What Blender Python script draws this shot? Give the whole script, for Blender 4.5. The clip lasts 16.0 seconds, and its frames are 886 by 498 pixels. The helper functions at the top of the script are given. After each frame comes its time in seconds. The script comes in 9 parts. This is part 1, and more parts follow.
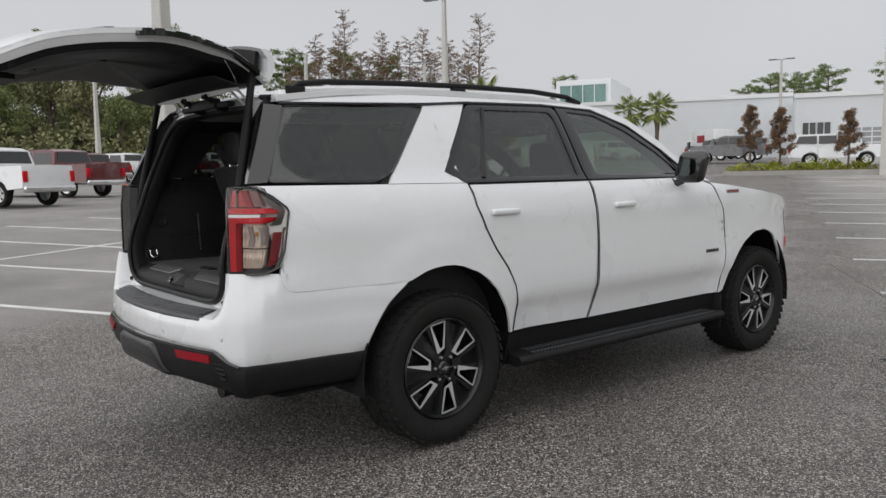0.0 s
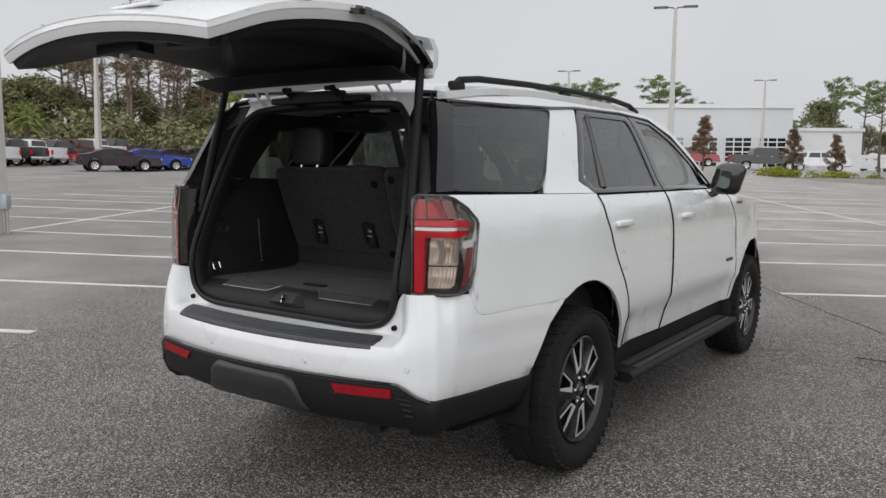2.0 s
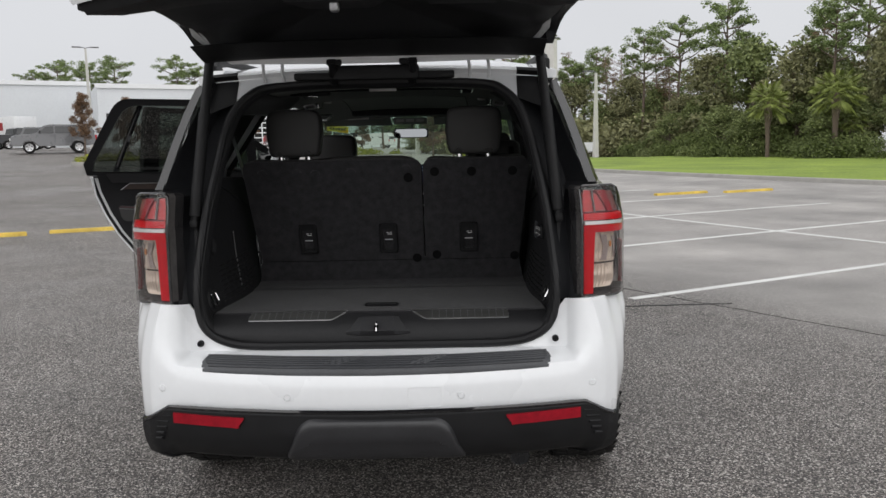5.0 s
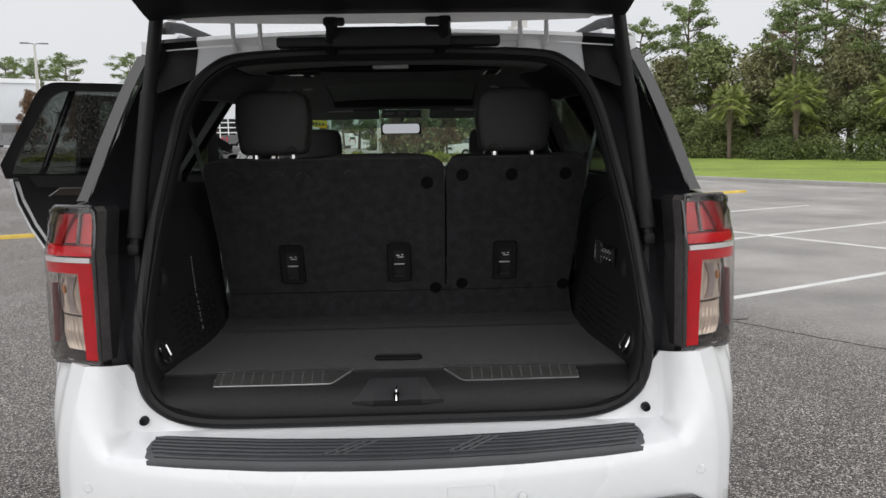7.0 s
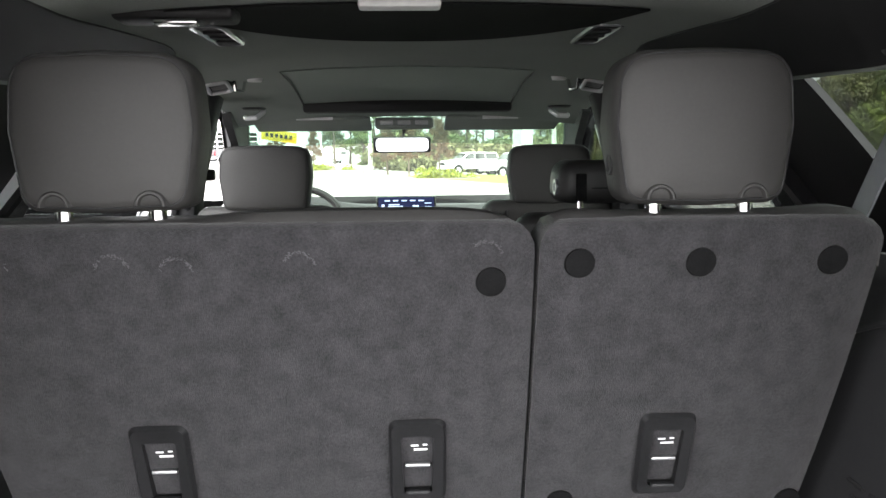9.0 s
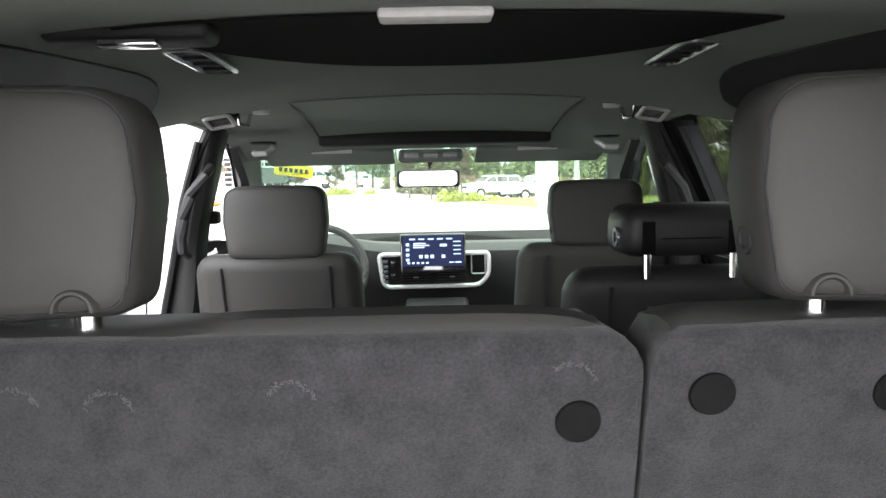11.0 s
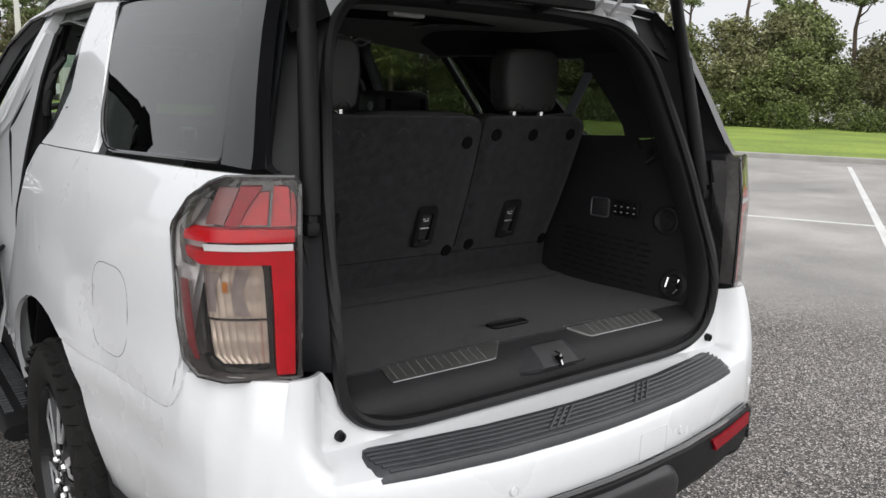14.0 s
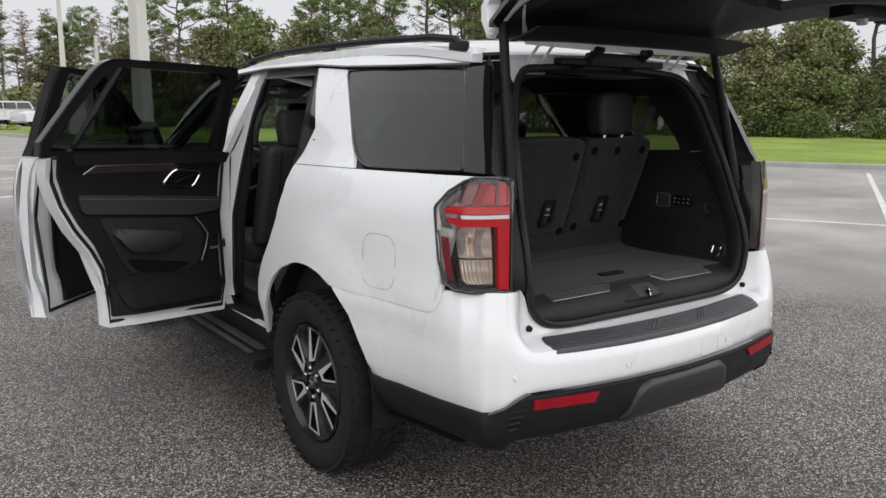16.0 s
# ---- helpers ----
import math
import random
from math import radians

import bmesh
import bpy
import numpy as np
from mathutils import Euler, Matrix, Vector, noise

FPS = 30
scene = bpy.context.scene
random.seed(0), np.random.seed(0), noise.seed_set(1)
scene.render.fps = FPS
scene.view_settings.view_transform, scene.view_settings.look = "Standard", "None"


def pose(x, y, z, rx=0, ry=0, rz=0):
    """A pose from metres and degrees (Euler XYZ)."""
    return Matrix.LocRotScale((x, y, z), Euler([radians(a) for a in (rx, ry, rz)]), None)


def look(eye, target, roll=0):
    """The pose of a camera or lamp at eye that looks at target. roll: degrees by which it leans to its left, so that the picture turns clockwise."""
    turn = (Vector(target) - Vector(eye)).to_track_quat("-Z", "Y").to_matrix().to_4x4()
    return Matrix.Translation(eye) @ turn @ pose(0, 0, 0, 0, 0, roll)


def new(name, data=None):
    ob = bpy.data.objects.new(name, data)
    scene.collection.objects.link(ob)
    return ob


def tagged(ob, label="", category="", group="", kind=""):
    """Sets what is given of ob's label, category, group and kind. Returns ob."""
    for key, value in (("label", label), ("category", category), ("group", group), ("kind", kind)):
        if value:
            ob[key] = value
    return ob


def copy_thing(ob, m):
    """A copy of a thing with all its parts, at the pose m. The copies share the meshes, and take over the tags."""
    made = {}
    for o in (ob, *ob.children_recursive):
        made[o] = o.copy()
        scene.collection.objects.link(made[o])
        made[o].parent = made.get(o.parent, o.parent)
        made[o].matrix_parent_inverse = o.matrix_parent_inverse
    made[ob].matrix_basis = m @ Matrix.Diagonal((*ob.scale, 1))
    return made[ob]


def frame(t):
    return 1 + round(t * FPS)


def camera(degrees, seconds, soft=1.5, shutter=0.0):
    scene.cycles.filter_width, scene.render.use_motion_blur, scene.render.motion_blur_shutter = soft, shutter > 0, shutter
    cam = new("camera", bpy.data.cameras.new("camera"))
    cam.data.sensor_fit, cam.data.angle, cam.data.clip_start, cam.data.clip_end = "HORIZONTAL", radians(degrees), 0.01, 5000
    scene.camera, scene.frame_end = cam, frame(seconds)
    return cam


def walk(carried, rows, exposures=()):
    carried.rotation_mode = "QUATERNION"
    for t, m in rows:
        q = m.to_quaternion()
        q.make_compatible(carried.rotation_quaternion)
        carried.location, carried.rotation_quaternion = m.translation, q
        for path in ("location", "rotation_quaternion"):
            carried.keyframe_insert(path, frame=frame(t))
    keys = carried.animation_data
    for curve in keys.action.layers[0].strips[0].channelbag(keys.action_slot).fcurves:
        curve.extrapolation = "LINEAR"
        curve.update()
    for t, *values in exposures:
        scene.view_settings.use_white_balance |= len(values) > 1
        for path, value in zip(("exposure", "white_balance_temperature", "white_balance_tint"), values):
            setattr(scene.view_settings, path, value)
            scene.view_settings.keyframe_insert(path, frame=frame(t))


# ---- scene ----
cam = camera(58.7, 16.0)
PATH = [
    (0, (4, -2.509, 1.398), (2.466, -1.241, 1.202), -1),
    (0.5, (3.7, -2.733, 1.426), (2.189, -1.44, 1.207), -0.6),
    (1, (3.343, -3.017, 1.435), (1.932, -1.617, 1.215), -0),
    (1.5, (2.954, -3.263, 1.443), (1.683, -1.734, 1.228), 0.5),
    (2, (2.539, -3.432, 1.452), (1.4, -1.801, 1.247), 0.7),
    (2.5, (2.1, -3.623, 1.465), (1.169, -1.864, 1.265), 0.8),
    (3, (1.655, -3.702, 1.466), (0.869, -1.873, 1.264), 0.8),
    (3.5, (1.214, -3.772, 1.469), (0.677, -1.856, 1.264), 0.8),
    (4, (0.842, -3.771, 1.467), (0.488, -1.814, 1.253), 0.5),
    (4.2, (0.698, -3.76, 1.479), (0.427, -1.791, 1.256), -0),
    (6.3, (0.079, -3.438, 1.487), (0.145, -1.461, 1.216), -1.2),
    (6.5, (0.092, -3.287, 1.485), (0.15, -1.309, 1.217), -1.2),
    (7, (0.058, -2.919, 1.472), (0.123, -0.939, 1.218), -1),
    (7.5, (0.023, -2.524, 1.474), (0.072, -0.539, 1.253), -0.9),
    (8, (-0.01, -2.119, 1.492), (0.082, -0.137, 1.263), -0.6),
    (10.3, (0, -1.103, 1.538), (0.062, 0.887, 1.354), -1),
    (10.5, (0.003, -1.105, 1.547), (0.051, 0.887, 1.368), -1.1),
    (11, (-0.026, -1.14, 1.562), (0.008, 0.854, 1.403), -1.2),
    (11.5, (-0.141, -1.288, 1.543), (0.089, 0.693, 1.402), -0.5),
    (12, (-0.299, -1.509, 1.528), (0.368, 0.363, 1.305), 1.4),
    (12.5, (-0.475, -1.729, 1.523), (0.402, 0.031, 1.156), 2),
    (13, (-0.764, -1.923, 1.527), (0.317, -0.288, 1.133), 2.1),
    (13.5, (-1.057, -2.139, 1.503), (0.088, -0.547, 1.112), 1.7),
    (14, (-1.372, -2.334, 1.501), (-0.184, -0.771, 1.12), 1.5),
    (14.5, (-1.706, -2.502, 1.529), (-0.51, -0.945, 1.147), 1.2),
    (15, (-1.961, -2.719, 1.542), (-0.8, -1.131, 1.182), 0.8),
    (15.5, (-2.201, -2.886, 1.534), (-1.049, -1.285, 1.204), 0.5),
    (16, (-2.415, -3.005, 1.557), (-1.267, -1.403, 1.217), 0.1),
]
walk(cam, [(t, look(eye, target, roll)) for t, eye, target, roll in PATH],
     exposures=[(0.0, 0.25), (3.5, 0.45), (7.0, 0.6), (7.4, 0.95), (7.6, 1.38), (8.0, 2.5), (10.3, 3.7), (11.1, 3.6), (11.5, 3.7), (12.2, 4.4), (12.6, 4.5), (13.1, 3.0), (13.6, 1.50), (14.0, 0.78), (14.5, 0.60), (16.0, 0.58)])

# ---- world and sun: overcast day, the sun high behind thick cloud ----
SUN_EL, SUN_ROT = radians(48), radians(180)
world = bpy.data.worlds.new("overcast_sky")
scene.world = world
world.use_nodes = True
wn, wl = world.node_tree.nodes, world.node_tree.links
wn.clear()
sky = wn.new("ShaderNodeTexSky")
sky.sky_type, sky.sun_disc = "NISHITA", False
sky.sun_elevation, sky.sun_rotation, sky.air_density, sky.dust_density = SUN_EL, SUN_ROT, 1.0, 3.0
pale = wn.new("ShaderNodeHueSaturation")
pale.inputs["Saturation"].default_value = 0.12
tc = wn.new("ShaderNodeTexCoord")
cl = wn.new("ShaderNodeTexNoise")
cl.inputs["Scale"].default_value, cl.inputs["Detail"].default_value = 2.2, 4.0
cr = wn.new("ShaderNodeMapRange")
cr.inputs["From Min"].default_value, cr.inputs["From Max"].default_value = 0.25, 0.75
cr.inputs["To Min"].default_value, cr.inputs["To Max"].default_value = 6.4, 7.2
mixc = wn.new("ShaderNodeMix")
mixc.data_type = "RGBA"
mixc.inputs["Factor"].default_value = 0.85
bg = wn.new("ShaderNodeBackground")
bg.inputs["Strength"].default_value = 0.080
out = wn.new("ShaderNodeOutputWorld")
wl.new(tc.outputs["Generated"], cl.inputs["Vector"])
wl.new(cl.outputs["Fac"], cr.inputs["Value"])
wl.new(sky.outputs["Color"], pale.inputs["Color"])
wl.new(pale.outputs["Color"], mixc.inputs["A"])
wl.new(cr.outputs["Result"], mixc.inputs["B"])
cool = wn.new("ShaderNodeMix")
cool.data_type, cool.blend_type = "RGBA", "MULTIPLY"
cool.inputs["Factor"].default_value = 1.0
cool.inputs["B"].default_value = (0.985, 1.0, 1.04, 1)
wl.new(mixc.outputs["Result"], cool.inputs["A"])
wl.new(cool.outputs["Result"], bg.inputs["Color"])
wl.new(bg.outputs["Background"], out.inputs["Surface"])
sun = new("sun", bpy.data.lights.new("sun", "SUN"))
sun.data.energy, sun.data.angle, sun.data.color = 1.9, radians(140), (1.0, 0.985, 0.965)
sun.matrix_world = pose(0, 0, 30, 90 - math.degrees(SUN_EL), 0, 180 - math.degrees(SUN_ROT))


# ---- materials ----
def material(name, colour, rough=0.5, metal=0.0, vary=0.12, scale=8.0, fine=90.0, bump=0.0, bump_scale=60.0, coat=0.0, rough_vary=0.1, tint=None, sheen=0.0, island=0.0, spec=0.5, span=0.4):
    m = bpy.data.materials.new(name)
    m.use_nodes = True
    n, l = m.node_tree.nodes, m.node_tree.links
    b = n["Principled BSDF"]
    b.inputs["Roughness"].default_value, b.inputs["Metallic"].default_value = rough, metal
    b.inputs["Coat Weight"].default_value, b.inputs["Coat Roughness"].default_value = coat, 0.04
    b.inputs["Sheen Weight"].default_value, b.inputs["Specular IOR Level"].default_value = sheen, spec
    geo = n.new("ShaderNodeTexCoord")
    big, small = n.new("ShaderNodeTexNoise"), n.new("ShaderNodeTexNoise")
    big.inputs["Scale"].default_value, big.inputs["Detail"].default_value = scale, 5.0
    small.inputs["Scale"].default_value, small.inputs["Detail"].default_value = fine, 3.0
    l.new(geo.outputs["Object"], big.inputs["Vector"])
    l.new(geo.outputs["Object"], small.inputs["Vector"])
    add = n.new("ShaderNodeMath")
    add.operation = "ADD"
    l.new(big.outputs["Fac"], add.inputs[0])
    l.new(small.outputs["Fac"], add.inputs[1])
    last = add.outputs[0]
    if island:
        inf = n.new("ShaderNodeNewGeometry")
        mad = n.new("ShaderNodeMath")
        mad.operation = "MULTIPLY_ADD"
        mad.inputs[1].default_value = island
        l.new(inf.outputs["Random Per Island"], mad.inputs[0])
        l.new(last, mad.inputs[2])
        last = mad.outputs[0]
    rng = n.new("ShaderNodeMapRange")
    rng.inputs["From Min"].default_value, rng.inputs["From Max"].default_value = 1.0 - span, 1.0 + span + island
    l.new(last, rng.inputs["Value"])
    mix = n.new("ShaderNodeMix")
    mix.data_type = "RGBA"
    dark = [c * (1 - vary) for c in colour]
    light = [min(1.0, c * (1 + vary)) for c in (tint or colour)]
    mix.inputs["A"].default_value, mix.inputs["B"].default_value = (*dark, 1), (*light, 1)
    l.new(rng.outputs["Result"], mix.inputs["Factor"])
    l.new(mix.outputs["Result"], b.inputs["Base Color"])
    if rough_vary:
        rr = n.new("ShaderNodeMapRange")
        rr.inputs["To Min"].default_value, rr.inputs["To Max"].default_value = max(0.02, rough * (1 - rough_vary)), min(1.0, rough * (1 + rough_vary))
        l.new(big.outputs["Fac"], rr.inputs["Value"])
        l.new(rr.outputs["Result"], b.inputs["Roughness"])
    if bump:
        bs = n.new("ShaderNodeTexNoise")
        bs.inputs["Scale"].default_value, bs.inputs["Detail"].default_value = bump_scale, 3.0
        l.new(geo.outputs["Object"], bs.inputs["Vector"])
        bn = n.new("ShaderNodeBump")
        bn.inputs["Strength"].default_value, bn.inputs["Distance"].default_value = bump, 0.01
        l.new(bs.outputs["Fac"], bn.inputs["Height"])
        l.new(bn.outputs["Normal"], b.inputs["Normal"])
    return m


def glass(name, tint, ior=1.5, rough=0.0, drops=0.0, haze=0.0):
    m = bpy.data.materials.new(name)
    m.use_nodes = True
    n, l = m.node_tree.nodes, m.node_tree.links
    n.clear()
    o, mix = n.new("ShaderNodeOutputMaterial"), n.new("ShaderNodeMixShader")
    tr, gl, fr = n.new("ShaderNodeBsdfTransparent"), n.new("ShaderNodeBsdfGlossy"), n.new("ShaderNodeLayerWeight")
    tr.inputs["Color"].default_value = (*tint, 1)
    gl.inputs["Roughness"].default_value = rough
    pw, sc = n.new("ShaderNodeMath"), n.new("ShaderNodeMath")
    pw.operation, sc.operation = "POWER", "MULTIPLY_ADD"
    pw.inputs[1].default_value, sc.inputs[1].default_value, sc.inputs[2].default_value = 3.2, 0.75, ((ior - 1) / (ior + 1)) ** 2 * 1.9
    l.new(fr.outputs["Facing"], pw.inputs[0])
    l.new(pw.outputs[0], sc.inputs[0])
    if drops:
        geo, vor = n.new("ShaderNodeTexCoord"), n.new("ShaderNodeTexVoronoi")
        vor.inputs["Scale"].default_value = 85.0
        rg, bn = n.new("ShaderNodeMapRange"), n.new("ShaderNodeBump")
        rg.inputs["From Min"].default_value, rg.inputs["From Max"].default_value = 0.35, 0.1
        bn.inputs["Strength"].default_value, bn.inputs["Distance"].default_value = drops, 0.01
        l.new(geo.outputs["Object"], vor.inputs["Vector"])
        l.new(vor.outputs["Distance"], rg.inputs["Value"])
        l.new(rg.outputs["Result"], bn.inputs["Height"])
        l.new(bn.outputs["Normal"], gl.inputs["Normal"])
    l.new(sc.outputs[0], mix.inputs["Fac"])
    clear = tr.outputs["BSDF"]
    if haze:
        # a film of rain and dust that scatters the daylight
        ts, hm, tc2, hn, hr = n.new("ShaderNodeBsdfTranslucent"), n.new("ShaderNodeMixShader"), n.new("ShaderNodeTexCoord"), n.new("ShaderNodeTexNoise"), n.new("ShaderNodeMapRange")
        ts.inputs["Color"].default_value = (0.80, 0.86, 0.80, 1)
        hn.inputs["Scale"].default_value, hn.inputs["Detail"].default_value = 9.0, 6.0
        hr.inputs["To Min"].default_value, hr.inputs["To Max"].default_value = haze * 0.4, haze * 1.6
        l.new(tc2.outputs["Object"], hn.inputs["Vector"])
        l.new(hn.outputs["Fac"], hr.inputs["Value"])
        l.new(hr.outputs["Result"], hm.inputs["Fac"])
        l.new(tr.outputs["BSDF"], hm.inputs[1])
        l.new(ts.outputs["BSDF"], hm.inputs[2])
        clear = hm.outputs["Shader"]
    l.new(clear, mix.inputs[1])
    l.new(gl.outputs["BSDF"], mix.inputs[2])
    l.new(mix.outputs["Shader"], o.inputs["Surface"])
    return m


PAINT = material("white_paint", (0.735, 0.745, 0.76), 0.28, 0, 0.02, 3, 40, 0.02, 300, coat=1.0)
JAMB = material("white_paint_jamb", (0.66, 0.67, 0.68), 0.4, 0, 0.05, 6, 60)
BLACK = material("black_plastic", (0.0090, 0.0090, 0.0098), 0.55, 0, 0.3, 12, 200, 0.15, 900, spec=0.25)
PADGREY = material("dark_grey_step_plastic", (0.048, 0.050, 0.055), 0.42, 0, 0.2, 9, 150, 0.15, 600)
TOWBLACK = material("semi_gloss_black_plastic", (0.020, 0.020, 0.022), 0.36, 0, 0.3, 9, 150, 0.1, 700)
SATIN = material("satin_black_jamb_paint", (0.015, 0.0155, 0.0175), 0.42, 0, 0.3, 9, 80, spec=0.35)
DOORBLACK = material("matt_black_door_plastic", (0.0085, 0.0085, 0.0092), 0.6, 0, 0.3, 9, 160, 0.15, 800, spec=0.18)
GLOSS = material("gloss_black", (0.008, 0.008, 0.009), 0.08, 0, 0.3, 5, 60, coat=0.6)
TRIM = material("interior_black_trim", (0.0158, 0.0158, 0.0170), 0.55, 0, 0.25, 6, 150, 0.2, 700, spec=0.28)
LATCHGREY = material("soft_black_plastic", (0.030, 0.030, 0.032), 0.5, 0, 0.2, 9, 150, 0.1, 700)
GREYTRIM = material("grey_painted_trim", (0.10, 0.105, 0.115), 0.3, 0.2, 0.1, 6, 90, coat=0.4)
RUBBER = material("tyre_rubber", (0.0145, 0.0138, 0.0132), 0.8, 0, 0.35, 9, 70, 0.2, 200, spec=0.22)
SEAL = material("rubber_seal", (0.010, 0.010, 0.011), 0.5, 0, 0.2, 20, 120, spec=0.3)
CARPET = material("charcoal_carpet", (0.0178, 0.0172, 0.0187), 0.95, 0, 0.20, 34, 330, 0.32, 700, sheen=0.12, tint=(0.0305, 0.0296, 0.0320), span=0.34, spec=0.08)
LEATHER = material("charcoal_leather", (0.0262, 0.0255, 0.0250), 0.55, 0, 0.12, 5, 220, 0.12, 1300, spec=0.30)
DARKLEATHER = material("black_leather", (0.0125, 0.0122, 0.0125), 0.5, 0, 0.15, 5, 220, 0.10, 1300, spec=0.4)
WOODTRIM = material("dark_open_pore_wood", (0.030, 0.020, 0.016), 0.45, 0, 0.4, 30, 300, 0.1, 400)
LINER = material("headliner_cloth", (0.205, 0.224, 0.21), 0.95, 0, 0.12, 4, 300, 0.2, 900)
CHROME = material("chrome", (0.72, 0.72, 0.72), 0.12, 1.0, 0.05, 10, 60)
ALU = material("machined_aluminium", (0.66, 0.66, 0.67), 0.32, 0.45, 0.08, 20, 200)
DARKALU = material("dark_grey_alloy", (0.016, 0.0165, 0.018), 0.26, 0.3, 0.15, 20, 120)
PLATE = material("brushed_scuff_plate", (0.27, 0.27, 0.26), 0.36, 0.9, 0.15, 12, 250)
STEEL = material("brushed_steel", (0.40, 0.40, 0.41), 0.38, 0.75, 0.2, 15, 250)
RED = material("red_lens", (0.51, 0.005, 0.014), 0.45, 0, 0.25, 9, 60, spec=0.15)
DARKRED = material("dark_red_lens", (0.20, 0.008, 0.014), 0.3, 0, 0.15, 18, 160, spec=0.2)
SMOKE = material("smoked_lamp_housing", (0.022, 0.021, 0.022), 0.10, 0, 0.4, 14, 60, coat=0.8)
AMBERLENS = material("amber_bulb_glass", (0.42, 0.15, 0.03), 0.2, 0, 0.1, 20, 60, coat=0.5)
BULB = material("frosted_lamp_reflector", (0.58, 0.50, 0.43), 0.26, 0.45, 0.22, 14, 40, coat=0.6)
RINGGREY = material("worn_pale_pile", (0.062, 0.062, 0.066), 0.9, spec=0.1)
GRILLE = material("grille_shadow", (0.013, 0.013, 0.0135), 0.7, spec=0.2)
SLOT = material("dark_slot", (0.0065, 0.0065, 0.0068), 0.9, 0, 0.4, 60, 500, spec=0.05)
DARKPRINT = material("dark_print", (0.03, 0.03, 0.032), 0.4)
LIGHTPRINT = material("light_print", (0.6, 0.6, 0.6), 0.5)
REDTHREAD = material("dark_red_thread", (0.09, 0.008, 0.010), 0.7)
REDPRINT = material("red_print", (0.30, 0.02, 0.025), 0.5)
BLIND = material("sunroof_blind_cloth", (0.22, 0.25, 0.23), 0.9, 0, 0.06, 5, 300)
DEEPRED = material("deep_red_lens", (0.24, 0.006, 0.014), 0.4, 0, 0.25, 9, 50, spec=0.15)
GREYLENS = material("clear_grey_lens", (0.30, 0.255, 0.25), 0.08, 0.3, 0.3, 12, 60, coat=1.0)
SUEDE = material("grey_print_on_black", (0.12, 0.12, 0.13), 0.5)
PRIVACY = glass("privacy_glass", (0.33, 0.355, 0.34), 1.55)
TINTED = glass("tinted_glass", (0.52, 0.57, 0.53), 1.55)
CLEARGLASS = glass("wet_windscreen_glass", (0.60, 0.72, 0.61), 1.5, haze=0.018)
BANDGLASS = glass("shade_band_glass", (0.52, 0.64, 0.60), 1.1)
WETGLASS = glass("wet_privacy_glass", (0.42, 0.45, 0.425), 1.55, drops=0.3)
MIRRORGLASS = material("mirror_glass", (0.22, 0.23, 0.24), 0.02, 1.0, 0.02)


# ---- mesh helpers ----
def part(name, bm, mat, parent=None, label="", smooth=35):
    if len(bm.faces):
        bmesh.ops.recalc_face_normals(bm, faces=bm.faces)
    me = bpy.data.meshes.new(name)
    bm.to_mesh(me)
    bm.free()
    me.materials.append(mat)
    if smooth:
        me.shade_smooth()
        me.set_sharp_from_angle(angle=radians(smooth))
    ob = new(name, me)
    ob.parent = parent
    if label:
        tagged(ob, label)
    return ob


def each(name, items, mat, parent, shape, label=""):
    """One part for each item, shaped by shape(bm, item)."""
    for it in items:
        bm = bmesh.new()
        shape(bm, *it)
        part(name, bm, mat, parent, label)


def thing(name, x, y, z, label, category, group="", turn=0):
    ob = new(name)
    ob.empty_display_size = 0.1
    ob.matrix_basis = pose(x, y, z, 0, 0, turn)
    return tagged(ob, label, category, group)


def box(bm, c, s, bevel=0.0, seg=2, m=None):
    r = bmesh.ops.create_cube(bm, size=1.0)
    vs = r["verts"]
    for v in vs:
        v.co = Vector((v.co.x * s[0], v.co.y * s[1], v.co.z * s[2]))
    if bevel:
        es = list({e for v in vs for e in v.link_edges})
        r = bmesh.ops.bevel(bm, geom=es, offset=min(bevel, 0.49 * min(s)), segments=seg, affect="EDGES", profile=0.5)
        vs = list({v for f in r["faces"] for v in f.verts} | {v for v in vs if v.is_valid})
    for v in vs:
        v.co = (m @ v.co if m else v.co) + Vector(c)
    return vs


def grid(bm, rows, close=False):
    """Quads between rows of points, each row as long as the next."""
    vr = [[bm.verts.new(p) for p in r] for r in rows]
    k = len(rows[0])
    for a, b in zip(vr, vr[1:]):
        for i in range(k if close else k - 1):
            j = (i + 1) % k
            bm.faces.new((a[i], a[j], b[j], b[i]))
    return vr


def thicken(bm, move):
    """Gives a sheet a back side, shifted by move (a vector or a function of a point), and closes the rim."""
    faces, edges = list(bm.faces), [e for e in bm.edges if len(e.link_faces) == 1]
    back = {v: bm.verts.new(v.co + (move(v.co) if callable(move) else Vector(move))) for v in list(bm.verts)}
    for f in faces:
        bm.faces.new([back[v] for v in reversed(f.verts)])
    for e in edges:
        a, b = e.verts
        bm.faces.new((a, b, back[b], back[a]))


